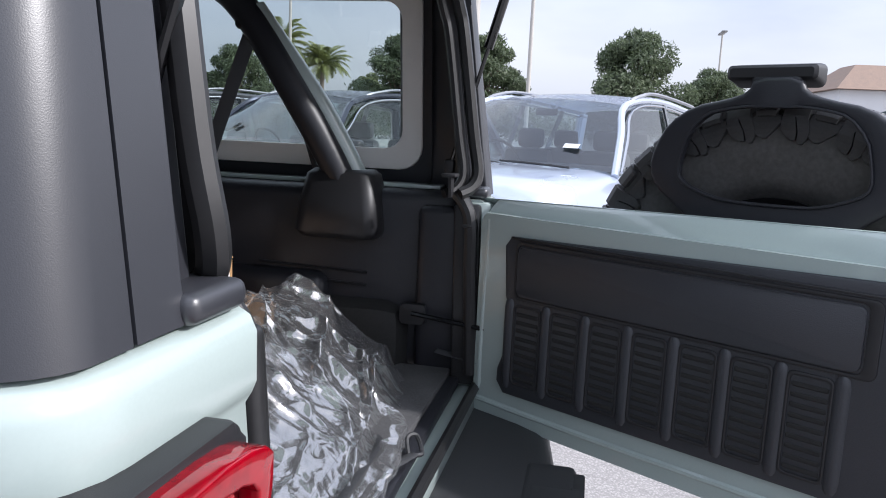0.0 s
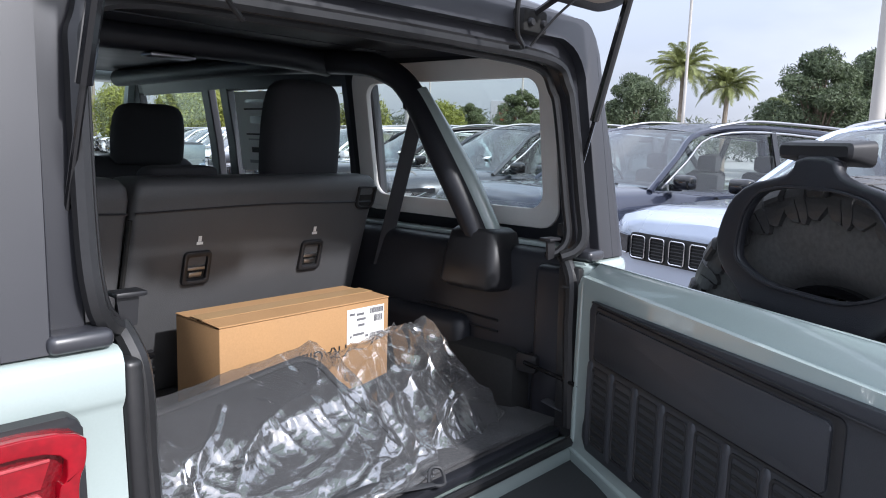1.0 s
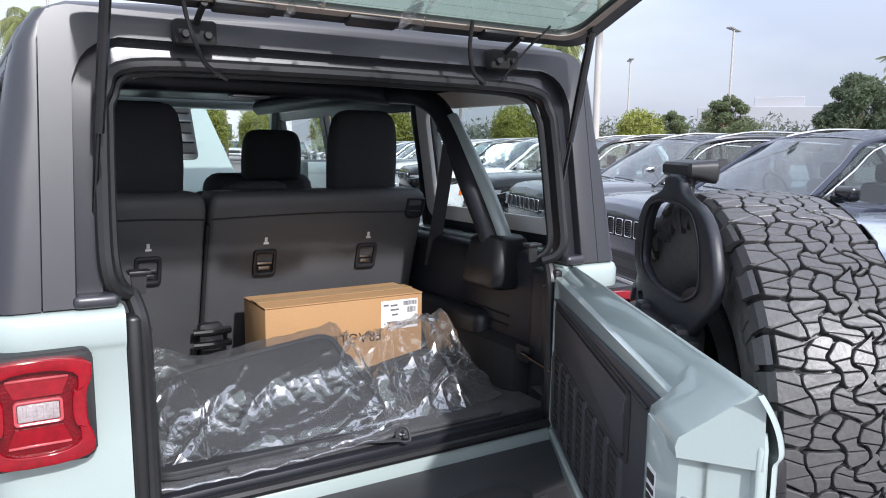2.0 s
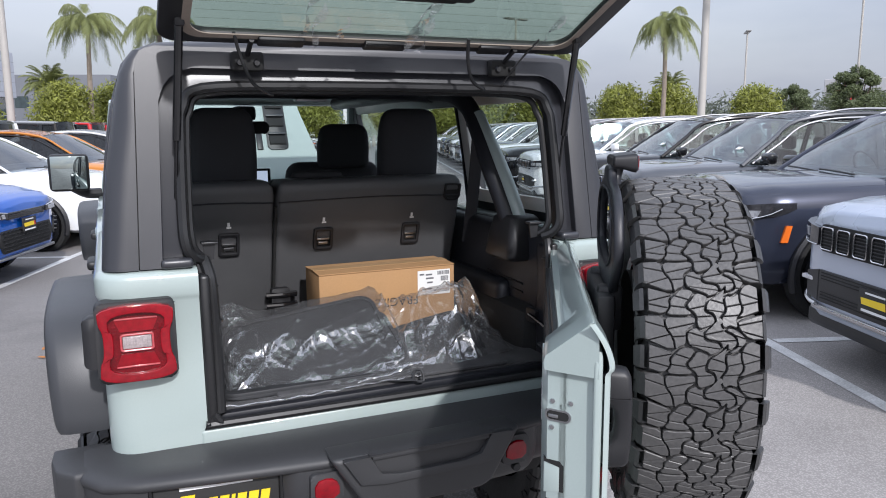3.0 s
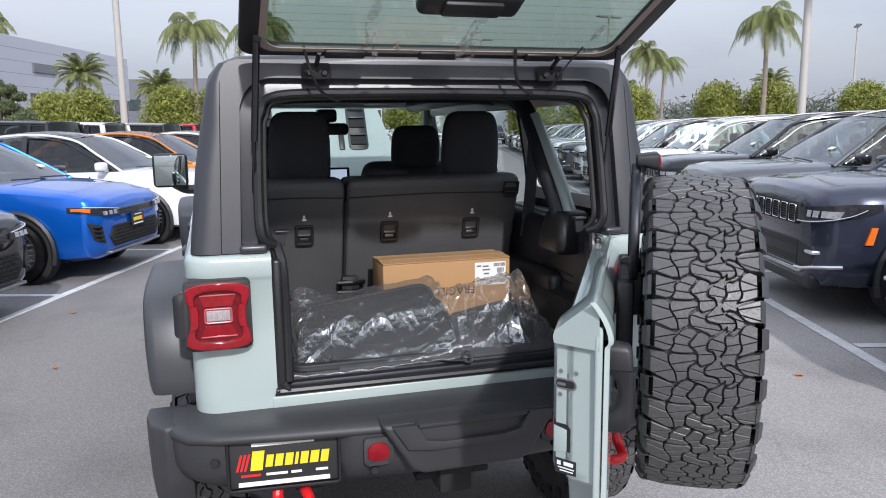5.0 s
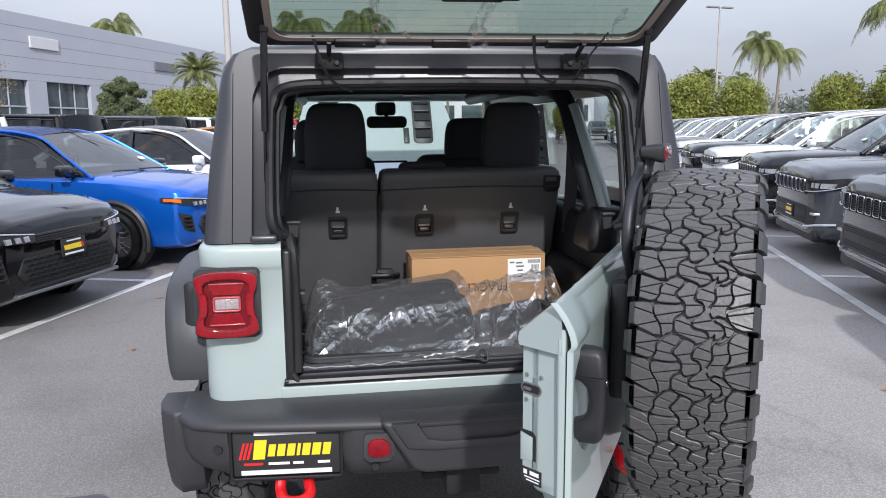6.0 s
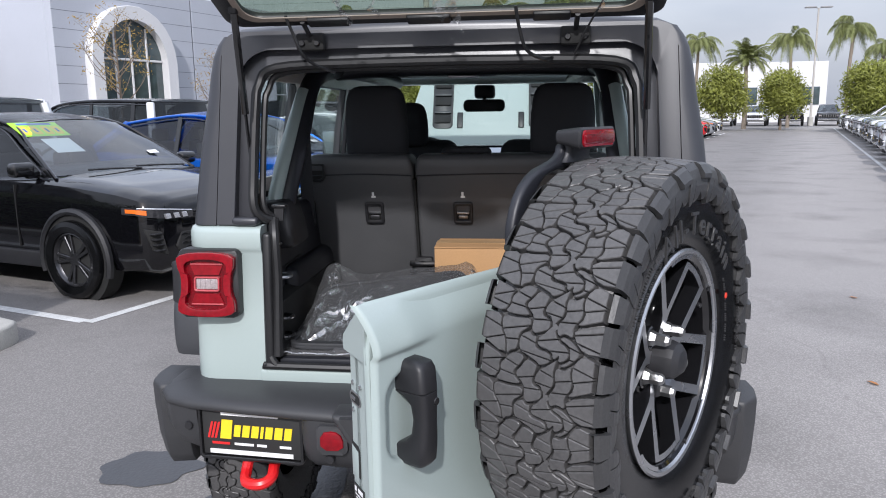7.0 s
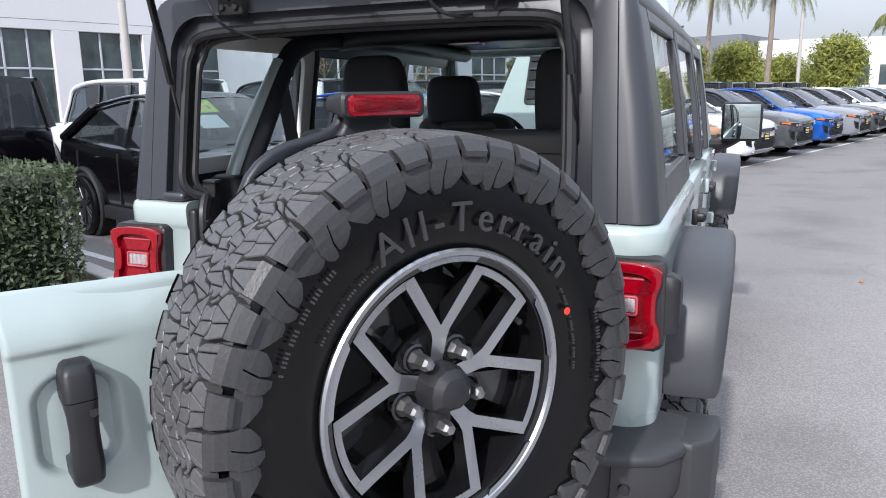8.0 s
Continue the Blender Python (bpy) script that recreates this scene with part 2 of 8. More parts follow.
def asphalt():
    m = mat("asphalt", (0.210, 0.198, 0.189), 0.85, var=0.10, scale=0.35, fine=55, bump=0.006)
    t = m.node_tree
    b = t.nodes["Principled BSDF"]
    mul = b.inputs["Base Color"].links[0].from_node
    co = t.nodes.new("ShaderNodeTexCoord")
    grit = t.nodes.new("ShaderNodeTexVoronoi")
    grit.inputs["Scale"].default_value = 95
    t.links.new(co.outputs["Object"], grit.inputs["Vector"])
    gr = t.nodes.new("ShaderNodeMapRange")
    gr.inputs["From Min"].default_value, gr.inputs["From Max"].default_value = 0.0, 0.6
    gr.inputs["To Min"].default_value, gr.inputs["To Max"].default_value = 1.28, 0.76
    t.links.new(grit.outputs["Distance"], gr.inputs["Value"])
    crack = t.nodes.new("ShaderNodeTexVoronoi")
    crack.feature = "DISTANCE_TO_EDGE"
    crack.inputs["Scale"].default_value = 0.11
    warp = t.nodes.new("ShaderNodeTexNoise")
    warp.inputs["Scale"].default_value, warp.inputs["Detail"].default_value = 1.3, 6
    mixv = t.nodes.new("ShaderNodeMix")
    mixv.data_type = "RGBA"
    mixv.blend_type = "LINEAR_LIGHT"
    mixv.inputs["Factor"].default_value = 0.6
    t.links.new(co.outputs["Object"], warp.inputs["Vector"])
    t.links.new(co.outputs["Object"], mixv.inputs["A"])
    t.links.new(warp.outputs["Color"], mixv.inputs["B"])
    t.links.new(mixv.outputs["Result"], crack.inputs["Vector"])
    cr = t.nodes.new("ShaderNodeMapRange")
    cr.inputs["From Min"].default_value, cr.inputs["From Max"].default_value = 0.0, 0.003
    cr.inputs["To Min"].default_value, cr.inputs["To Max"].default_value = 0.88, 1.0
    t.links.new(crack.outputs["Distance"], cr.inputs["Value"])
    stain = t.nodes.new("ShaderNodeTexNoise")
    stain.inputs["Scale"].default_value, stain.inputs["Detail"].default_value = 0.9, 6
    t.links.new(co.outputs["Object"], stain.inputs["Vector"])
    st = t.nodes.new("ShaderNodeMapRange")
    st.inputs["From Min"].default_value, st.inputs["From Max"].default_value = 0.28, 0.5
    st.inputs["To Min"].default_value, st.inputs["To Max"].default_value = 0.74, 1.02
    t.links.new(stain.outputs["Fac"], st.inputs["Value"])
    # paler towards the right of the aisle, along a warped edge
    dot = t.nodes.new("ShaderNodeVectorMath")
    dot.operation = "DOT_PRODUCT"
    dot.inputs[1].default_value = (0.9426, -0.334, 0)
    t.links.new(mixv.outputs["Result"], dot.inputs[0])
    ln = t.nodes.new("ShaderNodeMapRange")
    ln.interpolation_type = "SMOOTHSTEP"
    ln.inputs["From Min"].default_value, ln.inputs["From Max"].default_value = -1.0, 1.4
    ln.inputs["To Min"].default_value, ln.inputs["To Max"].default_value = 1.06, 1.55
    t.links.new(dot.outputs["Value"], ln.inputs["Value"])
    prev = mul.outputs["Vector"]
    for src in (gr, cr, st, ln):
        sc = t.nodes.new("ShaderNodeVectorMath")
        sc.operation = "SCALE"
        t.links.new(prev, sc.inputs[0])
        t.links.new(src.outputs["Result"], sc.inputs["Scale"])
        prev = sc.outputs["Vector"]
    t.links.new(prev, b.inputs["Base Color"])
    return m


ASPHALT = asphalt()
LINE = mat("worn_line_paint", (0.55, 0.55, 0.54), 0.8, var=0.35, scale=5, fine=90, bump=0.002)
CONCRETE = mat("kerb_concrete", (0.42, 0.41, 0.38), 0.9, var=0.2, scale=3, fine=80, bump=0.003)
SOIL = mat("planter_soil", (0.10, 0.07, 0.045), 0.95, var=0.4, scale=6, fine=60, bump=0.01)
BARK = mat("bark", (0.16, 0.125, 0.095), 0.95, var=0.35, scale=7, fine=60, bump=0.02)
PALMBARK = mat("palm_bark", (0.24, 0.20, 0.16), 0.95, var=0.3, scale=5, fine=40, bump=0.02)


def leaf_mat(name, color, trans=0.35):
    m = mat(name, color, 0.55, var=0.30, scale=0.8, fine=5, island=0.9)
    t = m.node_tree
    b = t.nodes["Principled BSDF"]
    tl = t.nodes.new("ShaderNodeBsdfTranslucent")
    src = b.inputs["Base Color"].links[0].from_socket
    t.links.new(src, tl.inputs["Color"])
    mx = t.nodes.new("ShaderNodeMixShader")
    mx.inputs["Fac"].default_value = trans
    out = t.nodes["Material Output"]
    t.links.new(b.outputs["BSDF"], mx.inputs[1])
    t.links.new(tl.outputs["BSDF"], mx.inputs[2])
    t.links.new(mx.outputs["Shader"], out.inputs["Surface"])
    return m


LEAFDARK = leaf_mat("dark_leaf", (0.10, 0.13, 0.07))
LEAFMID = leaf_mat("mid_leaf", (0.14, 0.17, 0.08))
LEAFLIME = leaf_mat("yellow_green_leaf", (0.25, 0.27, 0.055))
LEAFGOLD = leaf_mat("yellow_autumn_leaf", (0.36, 0.24, 0.05))
LEAFPALM = leaf_mat("palm_leaf", (0.24, 0.265, 0.10))
LEAFFAR = leaf_mat("far_leaf", (0.16, 0.18, 0.14))

# ---- mesh helpers ----
def world_of(ob):
    if ob.parent is None:
        return ob.matrix_basis.copy()
    return world_of(ob.parent) @ ob.matrix_parent_inverse @ ob.matrix_basis


presses = []      # shapings that every part of a section goes through


def part(name, bm, material, parent=None, label="", angle=35, smooth=True):
    """Links a bmesh as one mesh object; under a thing or a part if a parent is given."""
    for press in presses:
        press(bm)
    me = bpy.data.meshes.new(name)
    bmesh.ops.recalc_face_normals(bm, faces=bm.faces[:])
    for f in bm.faces:
        f.smooth = smooth
    bm.to_mesh(me)
    bm.free()
    if smooth:
        me.set_sharp_from_angle(angle=radians(angle))
    for m in (material if isinstance(material, (list, tuple)) else (material,)):
        me.materials.append(m)
    ob = new(name, me)
    if parent is not None:
        ob.parent = parent
        ob.matrix_parent_inverse = world_of(parent).inverted()
    if label:
        tagged(ob, label=label)
    return ob


def again(ob, m, parent):
    """Another object on the same mesh, moved by m."""
    c = new(ob.name, ob.data)
    c.matrix_basis = m
    c.parent = parent
    c.matrix_parent_inverse = world_of(parent).inverted()
    return c


def thing(name, label, category, at=(0, 0, 0), group=""):
    ob = new(name)
    ob.empty_display_size = 0.1
    ob.location = at
    return tagged(ob, label, category, group)


def bev(bm, width, seg=2, edges=None):
    if width > 0:
        bmesh.ops.bevel(bm, geom=edges if edges is not None else bm.edges[:], offset=width, segments=seg,
                        affect="EDGES", profile=0.5, clamp_overlap=True)
    return bm


def rbox(lo, hi, r=0.006, seg=2):
    bm = bmesh.new()
    bmesh.ops.create_cube(bm, size=1)
    c = [(a + b) / 2 for a, b in zip(lo, hi)]
    s = [max(abs(b - a), 1e-4) for a, b in zip(lo, hi)]
    for v in bm.verts:
        v.co = Vector((c[0] + v.co.x * s[0], c[1] + v.co.y * s[1], c[2] + v.co.z * s[2]))
    return bev(bm, min(r, min(s) * 0.45), seg)


def put(axis, p, h):
    return {"x": (h, p[0], p[1]), "y": (p[0], h, p[1]), "z": (p[0], p[1], h)}[axis]


def prism(poly, axis, lo, hi, r=0.0, seg=2, hole=None):
    """A flat outline, with a hole of as many points if given, drawn out along an axis."""
    bm = bmesh.new()
    n = len(poly)
    a = [bm.verts.new(put(axis, p, lo)) for p in poly]
    b = [bm.verts.new(put(axis, p, hi)) for p in poly]
    rim = []
    for i in range(n):
        j = (i + 1) % n
        bm.faces.new((a[i], a[j], b[j], b[i]))
    if hole:
        c = [bm.verts.new(put(axis, p, lo)) for p in hole]
        d = [bm.verts.new(put(axis, p, hi)) for p in hole]
        for i in range(n):
            j = (i + 1) % n
            bm.faces.new((c[i], d[i], d[j], c[j]))
            bm.faces.new((a[i], c[i], c[j], a[j]))
            bm.faces.new((b[i], b[j], d[j], d[i]))
        rings = (a, b, c, d)
    else:
        bm.faces.new(a[::-1])
        bm.faces.new(b)
        rings = (a, b)
    if r > 0:
        bm.edges.index_update()
        for ring in rings:
            for i in range(n):
                e = bm.edges.get((ring[i], ring[(i + 1) % n]))
                if e:
                    rim.append(e)
        bev(bm, r, seg, rim)
    return bm


def rr(x0, x1, y0, y1, r, n=5):
    """Outline of a rounded rectangle; r may be one radius or four (from the lower left, anticlockwise)."""
    rs = r if isinstance(r, (list, tuple)) else (r,) * 4
    pts = []
    for (cx, cy, a0), q in zip(((x0, y0, 180), (x1, y0, 270), (x1, y1, 0), (x0, y1, 90)), rs):
        ox = cx + (q if cx == x0 else -q)
        oy = cy + (q if cy == y0 else -q)
        for i in range(n + 1):
            a = radians(a0 + 90 * i / n)
            pts.append((ox + q * math.cos(a), oy + q * math.sin(a)))
    return pts


def soft(pts, times=2):
    """A smoother closed outline, by cutting its corners."""
    for _ in range(times):
        out = []
        for i, p in enumerate(pts):
            q = pts[(i + 1) % len(pts)]
            out.append((0.75 * p[0] + 0.25 * q[0], 0.75 * p[1] + 0.25 * q[1]))
            out.append((0.25 * p[0] + 0.75 * q[0], 0.25 * p[1] + 0.75 * q[1]))
        pts = out
    return pts


def curve(pts, k=6):
    """A smooth line through points."""
    P = [Vector(p) for p in pts]
    if len(P) < 3:
        return P
    out = []
    for i in range(len(P) - 1):
        p0, p1, p2, p3 = P[max(i - 1, 0)], P[i], P[i + 1], P[min(i + 2, len(P) - 1)]
        for j in range(k):
            t = j / k
            out.append(0.5 * ((2 * p1) + (p2 - p0) * t + (2 * p0 - 5 * p1 + 4 * p2 - p3) * t * t
                              + (3 * p1 - p0 - 3 * p2 + p3) * t ** 3))
    out.append(P[-1])
    return out


def tube(pts, r, n=10, k=6, flat=1.0):
    """A rod along a smooth line; r one radius or one for each given point."""
    line = curve(pts, k)
    rs = r if isinstance(r, (list, tuple)) else [r] * len(pts)
    bm = bmesh.new()
    rings = []
    up = Vector((0, 0, 1))
    side = None
    m = len(line)
    for i, p in enumerate(line):
        d = (line[min(i + 1, m - 1)] - line[max(i - 1, 0)]).normalized()
        if side is None:
            side = d.cross(up)
            if side.length < 1e-3:
                side = d.cross(Vector((1, 0, 0)))
        side = (side - d * side.dot(d)).normalized()
        other = d.cross(side)
        f = i / max(m - 1, 1) * (len(rs) - 1)
        q = rs[int(f)] + (rs[min(int(f) + 1, len(rs) - 1)] - rs[int(f)]) * (f - int(f))
        rings.append([bm.verts.new(p + side * (q * math.cos(2 * math.pi * j / n)) + other * (q * flat * math.sin(2 * math.pi * j / n)))
                      for j in range(n)])
    for a, b in zip(rings, rings[1:]):
        for j in range(n):
            bm.faces.new((a[j], a[(j + 1) % n], b[(j + 1) % n], b[j]))
    bm.faces.new(rings[0][::-1])
    bm.faces.new(rings[-1])
    return bm


def loft(rings, caps=True):
    bm = bmesh.new()
    R = [[bm.verts.new(p) for p in ring] for ring in rings]
    n = len(rings[0])
    for a, b in zip(R, R[1:]):
        for j in range(n):
            bm.faces.new((a[j], a[(j + 1) % n], b[(j + 1) % n], b[j]))
    if caps:
        bm.faces.new(R[0][::-1])
        bm.faces.new(R[-1])
    return bm


def lathe(profile, n=48, closed=False):
    """Turned about the y axis; profile of (radius, y)."""
    bm = bmesh.new()
    cols = []
    for i in range(n):
        a = 2 * math.pi * i / n
        cols.append([bm.verts.new((p[0] * math.cos(a), p[1], p[0] * math.sin(a))) for p in profile])
    m = len(profile)
    for i in range(n):
        a, b = cols[i], cols[(i + 1) % n]
        for j in range(m if closed else m - 1):
            bm.faces.new((a[j], a[(j + 1) % m], b[(j + 1) % m], b[j]))
    bmesh.ops.remove_doubles(bm, verts=bm.verts[:], dist=1e-5)
    return bm


def join(*bms):
    out = bmesh.new()
    for bm in bms:
        table = {v: out.verts.new(v.co) for v in bm.verts}
        for f in bm.faces:
            try:
                g = out.faces.new([table[v] for v in f.verts])
                g.material_index = f.material_index
            except ValueError:
                pass
        bm.free()
    return out


def moved(bm, m):
    bm.transform(m)
    return bm


def letters(text, size, depth, m):
    """Raised letters in the built-in font, as a bmesh; m places them (x along, y up, z out)."""
    cu = bpy.data.curves.new("letters", "FONT")
    cu.body, cu.size, cu.extrude = text, size, depth
    cu.align_x, cu.align_y = "CENTER", "CENTER"
    cu.resolution_u = 3
    ob = bpy.data.objects.new("letters", cu)
    scene.collection.objects.link(ob)
    bpy.context.view_layer.update()
    me = bpy.data.meshes.new_from_object(ob.evaluated_get(bpy.context.evaluated_depsgraph_get()))
    bm = bmesh.new()
    bm.from_mesh(me)
    bpy.data.objects.remove(ob)
    bpy.data.curves.remove(cu)
    bpy.data.meshes.remove(me)
    bm.transform(m)
    return bm

# ---- the open four-wheel-drive ----
suv = thing("suv", "pale mint boxy off-road vehicle with open tailgate and raised rear glass", "car", (0, 2.0, 0))


def tuck(bm):
    """The rear panels stand a little forward of the bumper line, more so towards the belt and the left corner."""
    for v in bm.verts:
        d = 0.018 + 0.016 * min(1.0, max(0.0, (v.co.z - 0.85) / 0.25))
        d *= 1.09 - 0.62 * min(1.0, max(-1.0, v.co.x / 0.7))
        v.co.y += d * min(1.0, max(0.0, (0.45 - v.co.y) / 0.29))


presses.append(tuck)


def xs(z):
    """Half width of the hard top at a height."""
    return float(np.interp(z, (1.25, 1.5, 1.74, 1.80, 1.86), (0.765, 0.737, 0.695, 0.665, 0.60)))


def yr(z):
    """Rear face of the hard top at a height."""
    return 0.032 + (z - 1.258) * 0.13


def tub_side(sign):
    """Rear corner and flank of the body, one pressed sheet."""
    def ring(z, off):
        edge = 0.555 if sign > 0 else 0.537
        out = [(edge, 0.03 - off), (0.62, 0.03 - off), (0.70, 0.03 - off)]
        for i in range(1, 7):
            a = radians(-90 + 15 * i)
            out.append((0.70 + (0.075 + off) * math.cos(a), 0.105 + (0.075 + off) * math.sin(a)))
        out += [(0.775 + off, 0.4), (0.775 + off, 1.0)]
        inn = [(0.725, 1.0), (0.725, 0.4), (0.725, 0.11), (0.69, 0.08), (0.62, 0.08), (edge, 0.08)]
        return [(sign * x, y, z) for x, y in out + inn]
    zs = [(0.762, -0.012), (0.768, -0.002), (0.80, 0.0), (0.99, 0.002), (1.172, 0.0), (1.182, 0.006), (1.192, 0.010),
          (1.235, 0.010), (1.248, 0.004), (1.255, -0.008)]
    return loft([ring(z, o) for z, o in zs])


part("body_side", tub_side(-1), MINT, suv, angle=50)
part("body_side", tub_side(1), MINT, suv, angle=50)
part("rear_sill", rbox((-0.558, 0.028, 0.764), (0.558, 0.085, 0.822), 0.012, 3), MINT, suv)
part("front_body", join(rbox((-0.74, 2.80, 0.60), (0.74, 4.15, 1.12), 0.05, 3), rbox((-0.70, 4.12, 0.70), (0.70, 4.20, 1.15), 0.02, 2)), MINT, suv)
# side doors
for s in (-1, 1):
    for y0, y1 in ((1.005, 1.855), (1.862, 2.80)):
        bm = join(rbox((s * 0.725, y0, 0.62), (s * 0.778, y1, 1.195), 0.014), rbox((s * 0.725, y0, 1.18), (s * 0.786, y1, 1.254), 0.012))
        d = part("side_door", bm, MINT, suv)
        part("door_handle", join(rbox((s * 0.785, y0 + 0.06, 1.10), (s * 0.825, y0 + 0.20, 1.135), 0.012, 3),
                                 rbox((s * 0.775, y0 + 0.06, 1.09), (s * 0.80, y0 + 0.085, 1.145), 0.008)), PLASTIC, d, "black door handle")
        for hz in (0.85, 1.14):
            part("door_hinge", rbox((s * 0.775, y1 - 0.055, hz - 0.03), (s * 0.802, y1 + 0.015, hz + 0.03), 0.008), MINT, d)
    part("side_step", rbox((s * 0.60, 1.15, 0.42), (s * 0.82, 3.05, 0.50), 0.03, 3), PLASTIC, suv)

# hard top: roof, corners, strips round the side windows
def roof_section(y, drop, inset):
    pts = []
    for x, z in ((-0.695, 1.735), (-0.683, 1.775), (-0.655, 1.810), (-0.60, 1.832), (-0.45, 1.842), (-0.2, 1.850), (0, 1.852)):
        pts.append((x + inset * (1 if x < 0 else 0) * 0.6, y, z - drop))
    pts += [(-p[0], p[1], p[2]) for p in pts[-2::-1]]
    low = [(p[0] * 0.955, p[1], p[2] - 0.034) for p in pts[::-1]]
    return pts + low


part("roof", loft([roof_section(0.104, 0.030, 0.03), roof_section(0.110, 0.012, 0.012), roof_section(0.135, 0.0, 0.0),
                   roof_section(0.9, -0.006, 0), roof_section(1.8, -0.004, 0), roof_section(2.42, 0.01, 0)]), SATIN, suv,
     "satin black hard top roof", angle=60)


def seam(z):
    """Where the corner shell meets the rear frame."""
    return min(0.675 - 0.0228 * (z - 1.259) / 0.513, xs(z) - 0.03)


def top_corner(sign):
    rings = []
    for z in (1.258, 1.262, 1.35, 1.5, 1.62, 1.70, 1.75, 1.785, 1.81):
        w, y0 = xs(z), yr(z)
        q = min(0.055, w - seam(z) - 0.004)
        out = [(seam(z) + 0.0026, y0 + 0.001), (w - q, y0 + 0.001)]
        for i in range(1, 7):
            a = radians(-90 + 15 * i)
            out.append((w - q + q * math.cos(a), y0 + q + q * math.sin(a)))
        out += [(w, 0.2), (w, 0.262)]
        inn = [(w - 0.035, 0.262), (w - 0.035, 0.2), (w - 0.05, y0 + 0.06), (seam(z) + 0.0026, y0 + 0.05)]
        rings.append([(sign * x, y, z) for x, y in out + inn])
    return loft(rings)


def slab(sign, y0, y1, z0, z1, thick=0.035, steps=4):
    """A strip of the leaning side wall."""
    rings = []
    for i in range(steps + 1):
        z = z0 + (z1 - z0) * i / steps
        w = xs(z)
        rings.append([(sign * w, y0, z), (sign * w, y1, z), (sign * (w - thick), y1, z), (sign * (w - thick), y0, z)])
    return bev(loft(rings), 0.004, 1)


for s in (-1, 1):
    part("hardtop_corner", top_corner(s), SATIN, suv, angle=50)
    q = part("quarter_window", join(slab(s, 0.264, 0.96, 1.258, 1.340), slab(s, 0.264, 0.96, 1.705, 1.79), slab(s, 0.962, 1.02, 1.258, 1.79),
             slab(s, 0.264, 0.280, 1.342, 1.703), slab(s, 0.93, 0.96, 1.342, 1.703)), SATIN, suv)
    rings = [[(s * (xs(z) - 0.012), y, z) for y in (0.279, 0.931)] + [(s * (xs(z) - 0.017), y, z) for y in (0.931, 0.279)] for z in (1.339, 1.5, 1.705)]
    p = part("pane", loft(rings), PANE, q, "dark tinted quarter glass")
    p.visible_shadow = False
    # window frames of the doors
    for y0, y1 in ((1.03, 1.80), (1.90, 2.52)):
        fr = part("window_frame", join(slab(s, y0 - 0.01, y0 + 0.045, 1.256, 1.74), slab(s, y1 - 0.045, y1 + 0.01, 1.256, 1.74),
                  slab(s, y0 + 0.046, y1 - 0.046, 1.70, 1.742)), SATIN, suv)
        rings = [[(s * (xs(z) - 0.012), y, z) for y in (y0 + 0.03, y1 - 0.03)] + [(s * (xs(z) - 0.017), y, z) for y in (y1 - 0.03, y0 + 0.03)] for z in (1.25, 1.5, 1.71)]
        p = part("pane", loft(rings), PANE if y0 < 1.5 else PANECLEAR, fr)
        p.visible_shadow = False
    part("roof_rail", slab(s, 1.021, 2.5, 1.742, 1.80), SATIN, suv)
    part("windscreen_pillar", tube([(s * 0.74, 2.82, 1.24), (s * 0.70, 2.66, 1.5), (s * 0.665, 2.52, 1.76)], 0.035, 8), MINT, suv)

# rear frame of the hard top: an outer band and a recessed inner band round the opening
def arch(half, top, r, n=6, foot=1.259):
    pts = [(-half, foot), (-half, top - r)]
    for i in range(1, n + 1):
        a = radians(180 - 90 * i / n)
        pts.append((-half + r + r * math.cos(a), top - r + r * math.sin(a)))
    return pts + [(-p[0], p[1]) for p in pts[::-1]]


def lean(bm):
    for v in bm.verts:
        v.co.y += yr(v.co.z)
    return bm


outer, mid, inner = arch(0.675, 1.822, 0.05), arch(0.618, 1.768, 0.085), arch(0.566, 1.728, 0.085)
# narrower towards the top, as the sides lean in
def taper(pts):
    return [(x * (1 - 0.08 * max(0, z - 1.35)), z) for x, z in pts]


bm = prism(taper(outer) + taper(mid)[::-1], "y", 0.0, 0.05)
bev(bm, 0.014, 4, [e for e in bm.edges if all(abs(v.co.x) < 0.625 and v.co.z < 1.775 and v.co.y < 0.01 and v.co.z > 1.26 or (abs(v.co.x) < 0.62 and v.co.y < 0.01) for v in e.verts)
                   and abs(e.verts[0].co.y - e.verts[1].co.y) < 1e-5 and not (e.verts[0].co.z < 1.262 and e.verts[1].co.z < 1.262)])
rf = part("rear_frame", lean(bm), SATIN, suv, angle=40)
for s in (-1, 1):
    part("seam_gasket", loft([[(s * (seam(z) - 0.012), yr(z) + 0.016, z), (s * (seam(z) + 0.012), yr(z) + 0.016, z), (s * (seam(z) + 0.012), yr(z) + 0.022, z), (s * (seam(z) - 0.012), yr(z) + 0.022, z)] for z in (1.262, 1.5, 1.76, 1.80)]), DARK, rf)
part("frame_recess", lean(prism(taper(arch(0.622, 1.770, 0.085)) + taper(inner)[::-1], "y", 0.026, 0.056, 0.004, 2)), SATIN, rf)
part("rear_ledge", rbox((-0.625, 0.022, 1.257), (-0.545, 0.085, 1.282), 0.010, 3), SATIN, rf)
part("rear_ledge", rbox((0.560, 0.022, 1.257), (0.625, 0.085, 1.282), 0.010, 3), SATIN, rf)
